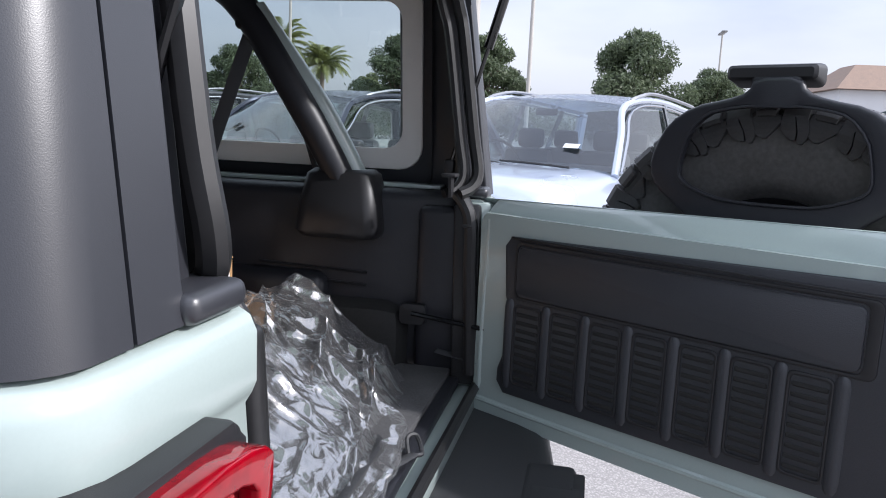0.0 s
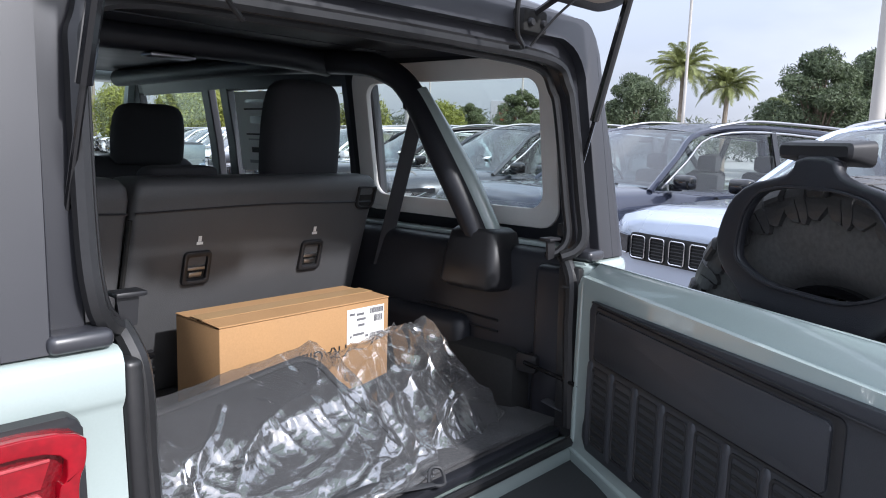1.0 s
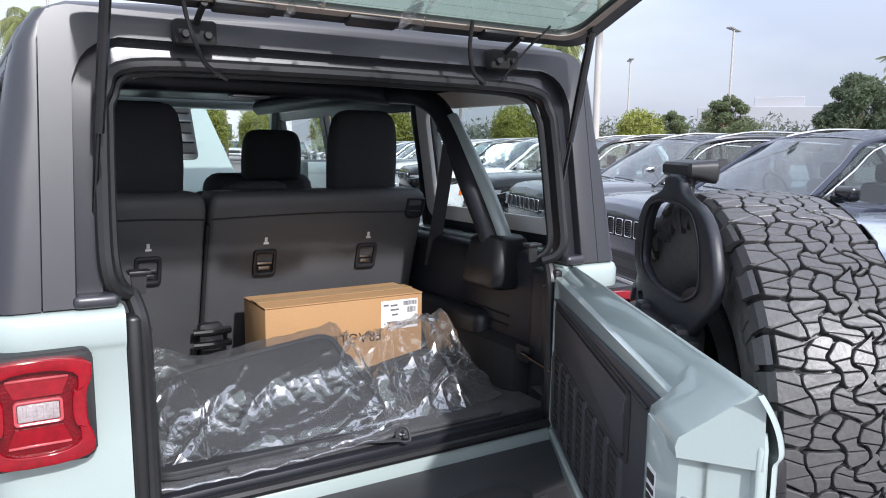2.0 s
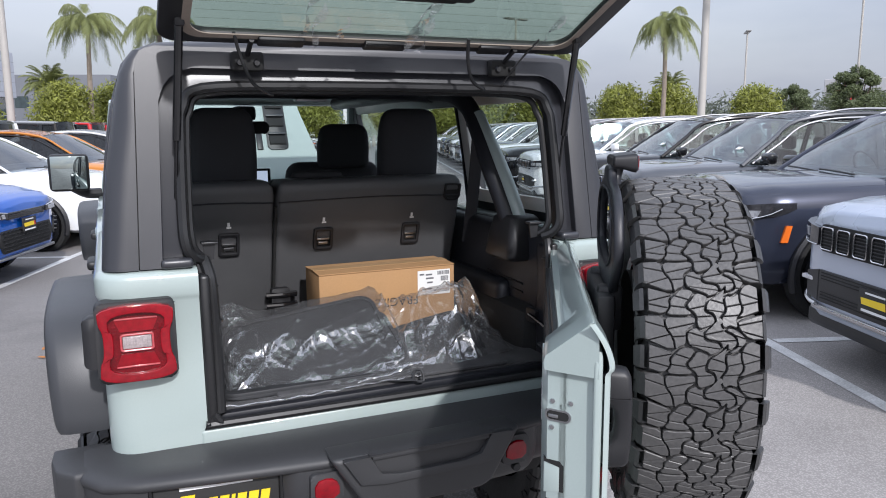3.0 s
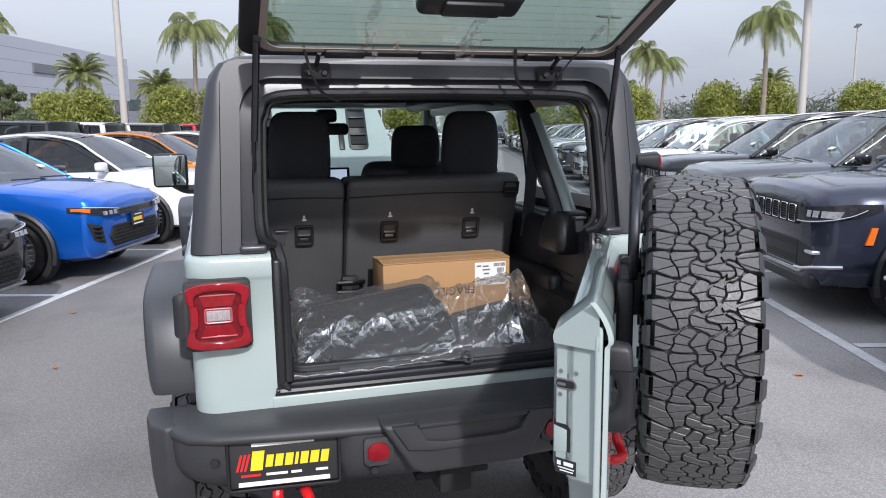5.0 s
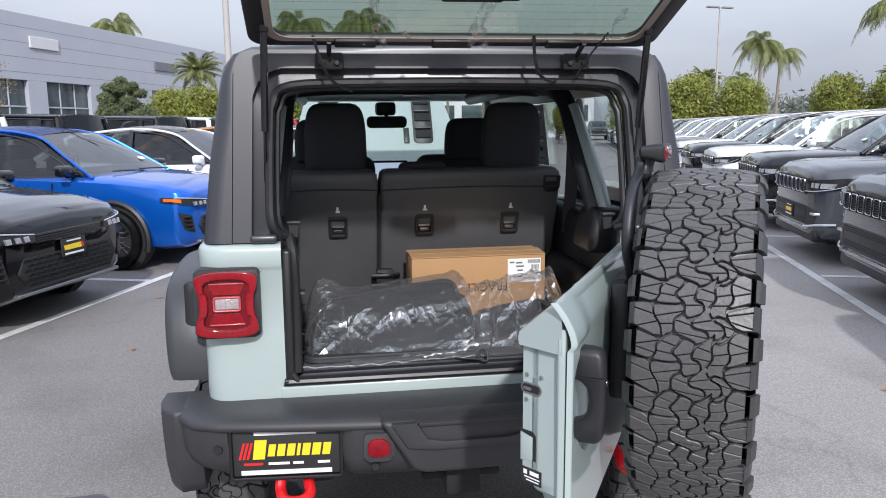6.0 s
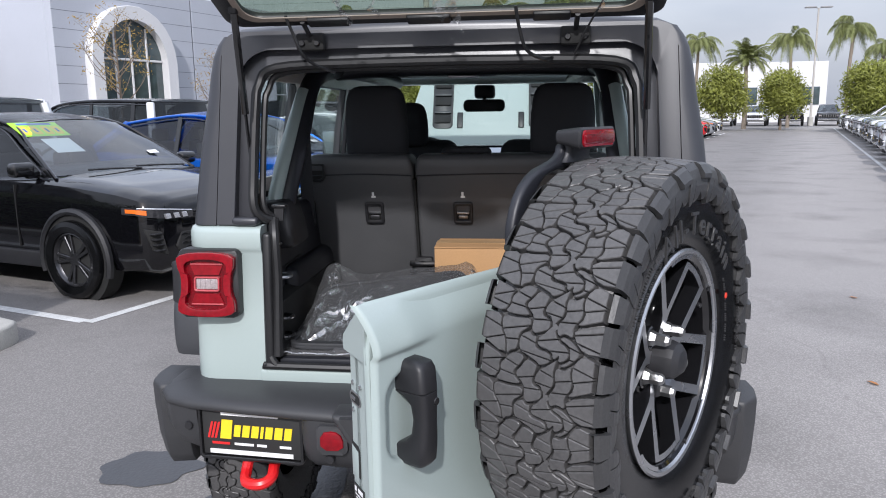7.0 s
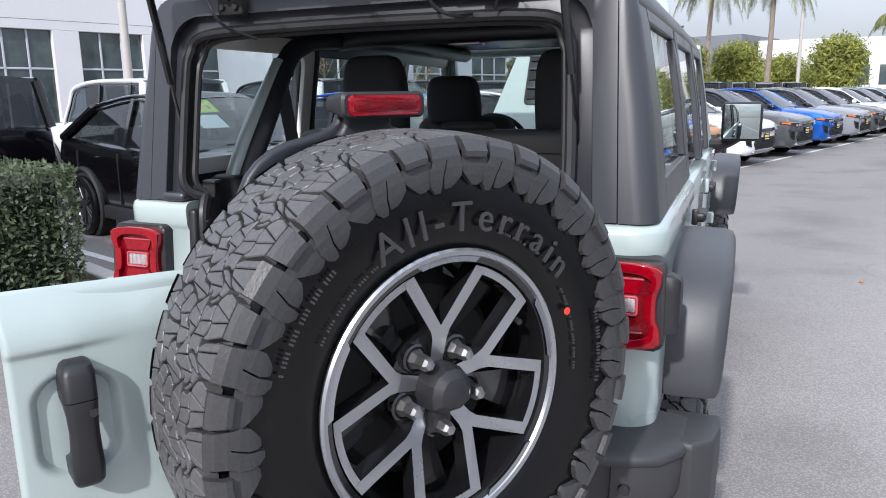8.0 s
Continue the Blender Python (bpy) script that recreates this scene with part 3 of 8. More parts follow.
# the hard top's seal turns inwards at the belt; the body's own seal begins there and runs down to the sill
top_seal = [(-0.520, 0.078, 1.268), (-0.545, 0.055, 1.283), (-0.561, 0.046, 1.318), (-0.563, 0.06, 1.40), (-0.555, 0.088, 1.60), (-0.545, 0.10, 1.665), (-0.49, 0.112, 1.718), (-0.2, 0.115, 1.728)]
top_seal = top_seal + [(-p[0], p[1], p[2]) for p in top_seal[::-1]]
part("opening_seal", tube(top_seal, 0.014, 8, 5), SEAL, rf, "black rubber seal round the opening")
part("opening_seal", tube([(p[0] * 0.965, p[1] + 0.03, p[2] - 0.012 * (p[2] > 1.6)) for p in top_seal], 0.010, 8, 5), SEAL, rf)
for s, x in ((-1, 0.503), (1, 0.528)):
    part("jamb_seal", tube([(s * (x + 0.012), 0.085, 1.268), (s * (x + 0.006), 0.066, 1.245), (s * x, 0.050, 1.205), (s * (x - 0.003), 0.046, 1.10), (s * (x - 0.002), 0.044, 0.86)], 0.016, 10, 5), SEAL, rf)
    part("seal_clip", rbox((s * x - 0.019, 0.045, 1.196), (s * x + 0.019, 0.066, 1.203), 0.003), SEAL, rf)
    part("belt_tab", join(rbox((s * 0.497 - 0.022, 0.078, 1.306), (s * 0.497 + 0.022, 0.110, 1.314), 0.003), prism([(s * 0.497 - 0.018, 1.307), (s * 0.497 + 0.014, 1.307), (s * 0.497 + 0.010, 1.265), (s * 0.497 - 0.012, 1.262)], "y", 0.088, 0.094)), PLASTIC, rf)
part("side_seal", join(rbox((-0.536, 0.024, 0.828), (-0.508, 0.075, 1.235), 0.010, 3)), SEAL, suv, "black jamb strip")
part("sill_seal", tube([(-0.52, 0.03, 0.86), (-0.50, 0.03, 0.836), (-0.46, 0.03, 0.832), (0.5, 0.03, 0.832), (0.54, 0.03, 0.84), (0.555, 0.03, 0.87)], 0.012, 8, 5), SEAL, suv)
part("hinge_pillar", rbox((0.548, 0.008, 0.79), (0.60, 0.07, 1.250), 0.010), MINT, suv)
part("jamb_trim", rbox((0.528, 0.03, 0.83), (0.552, 0.09, 1.246), 0.008), SEAL, suv)

# rear-glass hinges on the header
for x in (-0.375, 0.378):
    h = part("glass_hinge", rbox((x - 0.042, 0.074, 1.762), (x + 0.042, 0.112, 1.812), 0.008), DARK, suv)
    for dx in (-0.022, 0.022):
        part("bolt", moved(lathe([(0, -0.008), (0.007, -0.008), (0.009, -0.003), (0.009, 0.004)], 10), pose(x + dx, 0.073, 1.782)), PLASTIC, h)
    part("hinge_arm", tube([(x, 0.085, 1.80), (x, 0.04, 1.822), (x, 0.01, 1.834)], 0.007, 8), PLASTIC, h)

# raised rear glass
LIFT = Matrix.Translation((0, 0.045, 1.826)) @ Matrix.Rotation(radians(-24), 4, "X")     # local -y runs out over the opening
lift = part("lift_glass", moved(prism(rr(-0.60, 0.60, -0.53, 0.0, (0.09, 0.09, 0.05, 0.05), 6), "z", 0.0, 0.022, 0.006, 2,
            hole=rr(-0.535, 0.535, -0.47, -0.045, 0.05, 6)), LIFT), PLASTIC, suv, "raised tinted rear glass in a black frame")
p = part("pane", moved(prism(rr(-0.55, 0.55, -0.49, -0.03, 0.05, 6), "z", 0.008, 0.013), LIFT), PANELIFT, lift)
p.visible_shadow = False
part("frit_border", moved(prism(rr(-0.548, 0.548, -0.482, -0.034, 0.05, 6), "z", -0.004, -0.001, 0,
     hole=rr(-0.528, 0.528, -0.462, -0.052, 0.05, 6)), LIFT), mat("tan_sealant", (0.30, 0.25, 0.21), 0.7), lift)
part("wiper_motor", moved(join(rbox((-0.16, -0.40, -0.05), (0.12, -0.30, -0.002), 0.02, 3), rbox((-0.10, -0.38, -0.062), (0.06, -0.32, -0.045), 0.01)), LIFT), PLASTIC, lift)
for i in range(11):
    y = -0.07 - i * 0.036
    part("defroster_wire", moved(rbox((-0.52, y - 0.0003, 0.006), (0.52, y + 0.0003, 0.0066), 0), LIFT), WIRE, lift)
for x in (-0.30, -0.02, 0.30):
    part("glass_clamp", moved(rbox((x - 0.06 + 0.02 * (x > 0), -0.05, -0.014), (x + 0.06, -0.012, 0.0), 0.008, 2), LIFT), PLASTIC, lift)
for k, (x, L) in enumerate(((-0.26, 0.25), (-0.235, 0.16), (-0.16, 0.10), (0.02, 0.30), (0.045, 0.22), (0.06, 0.12), (0.43, 0.16))):
    bm = bmesh.new()
    rows = []
    for i in range(9):
        f = i / 8
        w = 0.002 + 0.006 * abs(math.sin(f * 5 + k)) ** 2
        y = -0.06 - L * f
        z = -0.006 - 0.012 * math.sin(f * 3.1) - 0.03 * (1 - f) * (k % 2)
        rows.append((bm.verts.new((x - w + 0.01 * math.sin(7 * f + k), y, z)), bm.verts.new((x + w + 0.012 * math.sin(9 * f), y, z - 0.008 * math.cos(8 * f)))))
    for a, b in zip(rows, rows[1:]):
        bm.faces.new((a[0], a[1], b[1], b[0]))
    part("film_strip", moved(bm, LIFT), FILM, lift, "torn clear protective film")
# struts and hoses
for s in (-1, 1):
    top, low = Vector((s * 0.552, -0.045, 1.868)), Vector((s * 0.580, 0.115, 1.325))
    mid = low.lerp(top, 0.48)
    st = part("gas_strut", join(tube([mid, top], 0.0105, 10), tube([low, mid], 0.0048, 8)), GLOSSBLACK, suv, "black gas strut")
    for q in (low, top):
        part("ball_socket", rbox(q - Vector((0.012, 0.012, 0.016)), q + Vector((0.012, 0.012, 0.016)), 0.006), PLASTIC, st)
part("washer_hose", tube([(0.215, -0.02, 1.855), (0.225, 0.005, 1.80), (0.245, 0.02, 1.745), (0.29, 0.04, 1.722), (0.315, 0.09, 1.728)], 0.005, 8), SEAL, suv)
part("wiring_loom", tube([(-0.42, 0.0, 1.85), (-0.405, 0.02, 1.80), (-0.385, 0.03, 1.75), (-0.36, 0.06, 1.722), (-0.31, 0.10, 1.70)], 0.0045, 8), SEAL, suv)
part("cable", tube([(0.44, -0.02, 1.862), (0.405, 0.04, 1.80), (0.375, 0.085, 1.735)], 0.003, 6), SEAL, suv)

presses.clear()

# ---- bumper ----
def bump_ring(plan, z, off):
    out = [(x + off * min(1, max(0, (-0.6 - x) / 0.2)), y + off * (y < 0.05)) for x, y in plan]
    out += [(-x, y) for x, y in out[-2::-1]]
    return [(x, y, z) for x, y in out] + [(0.70, 0.16, z), (-0.70, 0.16, z)]


LEDGE = [(-0.86, 0.16), (-0.858, 0.06), (-0.846, 0.0), (-0.80, -0.062), (-0.72, -0.095), (-0.55, -0.122), (-0.38, -0.145), (-0.28, -0.158), (0, -0.172)]
FACE = [(-0.855, 0.16), (-0.852, 0.06), (-0.838, 0.005), (-0.795, -0.050), (-0.735, -0.078), (-0.70, -0.083), (-0.695, -0.066), (-0.385, -0.094), (-0.375, -0.118), (-0.345, -0.146), (-0.28, -0.154), (0, -0.168)]
bumper = part("rear_bumper", loft([bump_ring(LEDGE, z, o) for z, o in ((0.744, 0.012), (0.750, 0.002), (0.762, 0.0), (0.772, 0.008), (0.780, 0.03), (0.784, 0.07))]), BUMPER, suv,
              "textured black plastic rear bumper", angle=60)
part("bumper_face", loft([bump_ring(FACE, z, o) for z, o in ((0.575, 0.10), (0.59, 0.055), (0.62, 0.022), (0.66, 0.006), (0.72, 0.0), (0.748, 0.0))]), BUMPER, bumper, angle=50)
for s in (-1, 1):
    rings = []
    for z, o in ((0.50, 0.05), (0.53, 0.03), (0.60, 0.012), (0.70, 0.002), (0.765, 0.0), (0.776, 0.006)):
        rings.append([(s * x, y, z) for x, y in ((0.79, 0.03 + o), (0.86, 0.015 + o), (0.905 - o * 0.3, 0.06 + o), (0.918 - o * 0.4, 0.13), (0.915 - o * 0.4, 0.20), (0.79, 0.20))])
    part("bumper_end_cap", bev(loft(rings), 0.005, 2), BUMPER, bumper, "black plastic bumper end cap")
part("step_pad", bev(join(prism([(-0.275, 0.786), (-0.185, 0.640), (-0.15, 0.625), (0.15, 0.625), (0.185, 0.640), (0.275, 0.786)], "y", -0.200, -0.10)), 0.014, 3), BUMPER, bumper)
for poly in ([(-0.245, 0.783), (-0.20, 0.712), (-0.13, 0.702), (0.13, 0.702), (0.20, 0.712), (0.245, 0.783)],):
    part("step_ridge", bev(prism(poly, "y", -0.214, -0.19, hole=[(x * 0.72, 0.787 if z > 0.75 else z + 0.022) for x, z in poly]), 0.006, 2), BUMPER, bumper)
part("step_tread", rbox((-0.17, -0.212, 0.770), (0.17, -0.12, 0.788), 0.006, 2), BUMPER, bumper)
PT = Matrix.Translation((-0.538, -0.088, 0)) @ pose(0, 0, 0, 0, 0, -5) @ Matrix.Translation((0.538, 0.152, 0))
part("plate_pocket", moved(prism(rr(-0.700, -0.376, 0.592, 0.758, 0.014), "y", -0.1600, -0.140, 0.006, 2, hole=rr(-0.690, -0.386, 0.603, 0.749, 0.006)), PT), GLOSSBLACK, bumper)
plate = part("plate", moved(rbox((-0.690, -0.152, 0.604), (-0.386, -0.142, 0.748), 0.004), PT), INK, suv, "black dealer plate with yellow and red marks")
def bar(name, x0, x1, z0, z1, y, material, parent, slant=0.0):
    q = [(x0, z0), (x1, z0), (x1 + slant, z1), (x0 + slant, z1)]
    return part(name, moved(prism(q, "y", y - 0.0015, y + 0.001), PT), material, parent)


bar("bar", -0.628, -0.452, 0.728, 0.740, -0.1525, WHITE, plate)
bar("bar", -0.668, -0.410, 0.609, 0.622, -0.1525, WHITE, plate)
for i in range(3):
    bar("stripe", -0.674 + i * 0.011, -0.667 + i * 0.011, 0.656, 0.706, -0.1525, PLATERED, plate, 0.014)
bar("big_mark", -0.634, -0.600, 0.656, 0.714, -0.1525, YELLOW, plate, 0.008)
xx = -0.592
for w in (0.020, 0.022, 0.022, 0.009, 0.022, 0.024, 0.022):
    bar("mark", xx, xx + w, 0.664, 0.700, -0.1525, YELLOW, plate, 0.006)
    xx += w + 0.006
for i, w in enumerate((0.055, 0.06, 0.03, 0.035)):
    bar("small_mark", -0.66 + i * 0.07, -0.66 + i * 0.07 + w, 0.638, 0.645, -0.1525, PLATERED if i == 0 else WHITE, plate)
for s in (-1, 1):
    part("reflector", prism(soft([(s * x, z) for x, z in ((0.245, 0.672), (0.31, 0.672), (0.31, 0.722), (0.27, 0.730), (0.245, 0.712))], 1), "y", -0.172, -0.13, 0.004), REDLENS, bumper, "red reflector")
    part("reflector_surround", prism(rr(s * 0.277 - 0.043, s * 0.277 + 0.043, 0.658, 0.742, 0.014), "y", -0.166, -0.12, 0.006), BUMPER, bumper)
    for x, z in ((0.728, 0.692), (0.288, 0.638)):
        part("parking_sensor", moved(lathe([(0, -0.006), (0.011, -0.006), (0.013, -0.002), (0.013, 0.008)], 16), pose(s * x, -0.078 if x > 0.5 else -0.150, z)), PLASTIC, bumper)
hook = tube([(-0.475, 0.05, 0.60), (-0.48, -0.06, 0.575), (-0.475, -0.11, 0.555), (-0.50, -0.135, 0.545), (-0.545, -0.125, 0.545), (-0.56, -0.08, 0.56), (-0.555, -0.06, 0.60)], 0.016, 10)
part("tow_hook", hook, REDHOOK, bumper, "red steel tow hook")
part("tow_hook", tube([(0.475, 0.05, 0.60), (0.48, -0.06, 0.575), (0.475, -0.11, 0.555), (0.50, -0.135, 0.545), (0.545, -0.125, 0.545), (0.56, -0.08, 0.56), (0.555, -0.06, 0.60)], 0.016, 10), REDHOOK, bumper)
part("hitch_receiver", join(rbox((-0.075, -0.10, 0.50), (0.03, 0.1, 0.60), 0.01), rbox((-0.14, -0.06, 0.535), (0.10, 0.1, 0.56), 0.008)), DARK, bumper)
# underside
part("chassis", join(rbox((-0.5, 0.05, 0.50), (-0.40, 4.0, 0.64), 0.02), rbox((0.40, 0.05, 0.50), (0.50, 4.0, 0.64), 0.02),
     rbox((-0.40, 0.10, 0.50), (0.05, 0.32, 0.66), 0.06, 3), rbox((-0.55, 0.3, 0.62), (0.55, 4.0, 0.72), 0.02)), DARK, suv)
part("axle", moved(join(tube([(-0.62, 0, 0), (0.62, 0, 0)], 0.05, 12), rbox((-0.05, -0.13, -0.13), (0.2, 0.13, 0.13), 0.08, 3)), pose(0, 0.66, 0.39)), DARK, suv)

# ---- tail lamps ----
def waist(x0, x1, z0, z1, d):
    cz, m = (z0 + z1) / 2, 0.02
    return soft([(x0, z0), (x1, z0), (x1, z0 + 0.045), (x1 - d, cz - 0.03), (x1 - d, cz + 0.03), (x1, z1 - 0.045), (x1, z1),
                 (x0, z1), (x0, z1 - 0.045), (x0 + d, cz + 0.03), (x0 + d, cz - 0.03), (x0, z0 + 0.045)], 2)


def tail_lamp(s):
    cx = s * 0.695
    lamp = part("tail_lamp", prism(rr(cx - 0.094, cx + 0.094, 0.985, 1.190, 0.018), "y", -0.004, 0.045, 0.008, 2), PLASTIC, suv, "red tail lamp in a black housing")
    part("side_housing", loft([[(s * x, y, z) for y, z in soft([(0.0 + q, 1.022 + q), (0.012, 1.020 + q), (0.085 - q, 1.040 + q), (0.118 - q, 1.070), (0.118 - q, 1.115), (0.085 - q, 1.150 - q), (0.012, 1.158 - q), (0.0 + q, 1.150 - q)], 1)] for x, q in ((0.768, 0.0), (0.800, 0.002), (0.815, 0.008), (0.819, 0.016))]), PLASTIC, lamp, angle=45)
    part("outer_lens", prism(waist(cx - 0.088, cx + 0.088, 0.992, 1.184, 0.011), "y", -0.030, 0.0, 0.007, 3,
                             hole=waist(cx - 0.065, cx + 0.065, 1.013, 1.163, 0.011)), REDLENS, lamp)
    part("inner_lens", prism(waist(cx - 0.067, cx + 0.067, 1.011, 1.165, 0.010), "y", -0.014, 0.0), REDDEEP, lamp)
    for z0, z1, k0, k1 in ((1.116, 1.148, 0.038, 0.052), (1.060, 1.028, 0.038, 0.052)):
        part("light_panel", loft([[(cx - k0, -0.0125, z0), (cx + k0, -0.0125, z0), (cx + k0, -0.020, z0), (cx - k0, -0.020, z0)],
                                  [(cx - k1, -0.0125, z1), (cx + k1, -0.0125, z1), (cx + k1, -0.0155, z1), (cx - k1, -0.0155, z1)]]), REDLENS, lamp)
        part("light_line", rbox((cx - 0.05, -0.019, z1 - 0.002), (cx + 0.05, -0.013, z1 + 0.002), 0.001), REDPALE, lamp)
    part("reverse_lamp", rbox((cx - 0.034, -0.021, 1.072), (cx + 0.034, -0.010, 1.105), 0.004), CLEARLENS, lamp, "clear reversing lamp")
    for i in range(4):
        part("reflector_rib", rbox((cx - 0.025 + i * 0.016, -0.0225, 1.074), (cx - 0.019 + i * 0.016, -0.0205, 1.103), 0.001), CLEARLENS, lamp)
    part("lamp_rim", prism(rr(cx - 0.040, cx + 0.040, 1.066, 1.111, 0.008), "y", -0.024, -0.012, 0.003, 2, hole=rr(cx - 0.034, cx + 0.034, 1.072, 1.105, 0.004)), REDPALE, lamp)


presses.append(tuck)
tail_lamp(-1)
tail_lamp(1)
presses.clear()

# ---- wheel arch flares ----
def flare(s, yc, cut):
    rings = []
    pts = [(-0.425, 0.805), (-0.427, 0.85), (-0.41, 0.95), (-0.35, 1.06), (-0.24, 1.115), (0.0, 1.135), (0.22, 1.12), (0.38, 1.04), (0.47, 0.88), (0.51, 0.74)]
    line = curve([(0, y, z) for y, z in pts], 3)
    for i, p in enumerate(line):
        a, b = line[max(i - 1, 0)], line[min(i + 1, len(line) - 1)]
        d = (b - a).normalized()
        nrm = Vector((0, -d.z, d.y))
        lip = p - nrm * 0.060
        w = 0.905 + 0.02 * math.sin(math.pi * i / (len(line) - 1))
        def at(x, q):
            return (s * x, yc + q.y, q.z)
        rings.append([at(0.765, p), at(0.80, p + nrm * 0.004), at(w - 0.03, p), at(w - 0.008, p - nrm * 0.008), at(w, p - nrm * 0.028),
                      at(w, lip + nrm * 0.008), at(w - 0.008, lip), at(w - 0.03, lip), at(0.765, lip)])
    return loft(rings)


for s in (-1, 1):
    part("wheel_arch_flare", flare(s, 0.645, 0), FLARE, suv, "grey-black plastic wheel arch flare", angle=50)
    part("wheel_arch_flare", flare(s, 3.62, 0), FLARE, suv, angle=50)
    part("wheel_well", rbox((s * 0.52, 0.22, 0.72), (s * 0.77, 1.12, 1.0), 0.05), DARK, suv)

# ---- wing mirrors ----
for s in (-1, 1):
    m = part("wing_mirror", join(rbox((s * 0.82, 2.50, 1.29), (s * 1.015, 2.60, 1.488), 0.025, 3), tube([(s * 0.77, 2.60, 1.27), (s * 0.84, 2.58, 1.275), (s * 0.90, 2.56, 1.31)], 0.028, 8)), PLASTIC, suv, "black wing mirror")
    part("mirror_glass", moved(rbox((s * 0.833, -0.003, -0.086), (s * 1.002, 0.002, 0.087), 0.002), pose(0, 2.4935, 1.3895, 1.5)), mat("mirror_glass", (0.42, 0.48, 0.48), 0.02, metal=1.0, var=0.0), m)

# ---- interior ----
part("cargo_floor", rbox((-0.56, 0.105, 0.835), (0.56, 1.05, 0.858), 0.006), CARPET, suv)
part("load_lip", rbox((-0.50, 0.080, 0.825), (0.53, 0.120, 0.850), 0.008), TRIM, suv)
part("floor_hump", rbox((-0.34, 0.10, 0.858), (0.40, 0.60, 0.872), 0.008), CARPET, suv)
part("floor_loop", tube([(0.36, 0.36, 0.87), (0.36, 0.34, 0.90), (0.38, 0.33, 0.905), (0.40, 0.34, 0.875)], 0.004, 6), STEEL, suv)
for s in (-1, 1):
    q = part("cargo_side_trim", join(rbox((s * 0.585, 0.10, 0.84), (s * 0.72, 1.1, 1.265), 0.03, 3), rbox((s * 0.54, 0.42, 0.84), (s * 0.62, 1.1, 1.06), 0.05, 3),
             rbox((s * 0.556, 0.085, 0.84), (s * 0.62, 0.20, 1.235), 0.02, 3)), TRIM, suv, angle=40)
    for z in (1.075, 1.045):
        part("trim_groove", tube([(s * 0.583, 0.325, z - 0.013), (s * 0.583, 0.42, z - 0.010), (s * 0.583, 0.60, z - 0.004)], 0.0035, 6), PLASTIC, q)
    part("body_flange", rbox((s * 0.632, 0.165, 1.266), (s * 0.69, 1.05, 1.276), 0.003), MINT, q)
    for y in (0.20, 0.42, 0.70):
        part("screw", moved(lathe([(0, 0.004), (0.006, 0.003), (0.008, 0)], 10), Matrix.Translation((s * 0.675, y, 1.2745)) @ pose(0, 0, 0, 90)), DARK, q)
    lo = [(y, z) for y, z in rr(0.228, 1.0, 1.304, 1.755, 0.06)]
    hi = [(y, z) for y, z in rr(0.279, 0.935, 1.356, 1.70, 0.045)]
    bm = prism(lo, "x", 0, 0.02, 0.004, 2, hole=hi)
    for v in bm.verts:
        v.co.x = s * (xs(v.co.z) - 0.055 + v.co.x)
    part("window_liner", bm, LINER, suv, "light grey window surround")
    bm = prism(rr(0.205, 1.02, 1.27, 1.80, 0.02), "x", 0, 0.008, 0, hole=rr(0.233, 0.995, 1.309, 1.75, 0.06))
    for v in bm.verts:
        v.co.x = s * (xs(v.co.z) - 0.046 + v.co.x)
    part("inner_wall", bm, TRIM, suv)
    # sport bar
    path = [(0.585, 0.365, 1.27), (0.578, 0.40, 1.34), (0.562, 0.475, 1.47), (0.535, 0.60, 1.66), (0.52, 0.69, 1.725), (0.51, 0.85, 1.752), (0.505, 1.3, 1.765), (0.50, 2.3, 1.755)]
    barp = part("sport_bar", tube([(s * (x + 0.004), y - 0.018 + 0.012 * (i == 3), z) for i, (x, y, z) in enumerate(path[:4])], 0.0255, 12, 5), MINT, suv, "mint painted roll bar under black padding")
    pad = [(s * (x - 0.022 + 0.018 * (y > 0.55)), y + 0.014 - 0.012 * (y > 0.7), z - 0.004) for x, y, z in path[:]]
    part("bar_padding", tube(pad, 0.035, 12, 5, 1.0), TRIM, barp, "black bar padding")
    for y, z, x in ((0.408, 1.346, 0.536), (0.471, 1.442, 0.528)):
        part("bolt", moved(lathe([(0, -0.006), (0.008, -0.006), (0.01, 0.0)], 10), pose(s * x, y + 0.01, z, 0, 0, s * 60)), STEEL, barp)
    cover = []
    for z, x0, x1, y0, y1 in ((1.150, 0.515, 0.66, 0.295, 0.47), (1.165, 0.505, 0.66, 0.285, 0.485), (1.23, 0.515, 0.655, 0.292, 0.48), (1.295, 0.53, 0.645, 0.305, 0.468), (1.306, 0.54, 0.635, 0.318, 0.455)):
        cover.append([(s * x, y, z) for x, y in rr(x0, x1, y0, y1, 0.03, 3)])
    part("bar_foot_cover", loft(cover), PLASTIC, barp, "moulded black foot cover", angle=50)
    part("seat_belt", tube([(s * 0.55, 0.60, 1.63), (s * 0.585, 0.72, 1.36), (s * 0.60, 0.80, 1.15)], 0.024, 8, 4, 0.08), CLOTH, suv)
    part("bar_brace", tube([(s * 0.55, 0.60, 1.64), (s * 0.60, 0.52, 1.45), (s * 0.625, 0.47, 1.285)], 0.013, 8, 4, 0.5), CLOTH, suv)
    part("belt_guide", rbox((s * 0.53 - 0.025, 0.585, 1.61), (s * 0.53 + 0.025, 0.63, 1.67), 0.012, 3), PLASTIC, suv)
part("cross_bar", tube([(-0.51, 0.95, 1.745), (-0.3, 0.95, 1.757), (0.3, 0.95, 1.757), (0.51, 0.95, 1.745)], 0.034, 12), TRIM, suv)
part("headliner", rbox((-0.62, 0.215, 1.788), (0.62, 0.80, 1.800), 0.004), TRIM, suv, "black headliner")
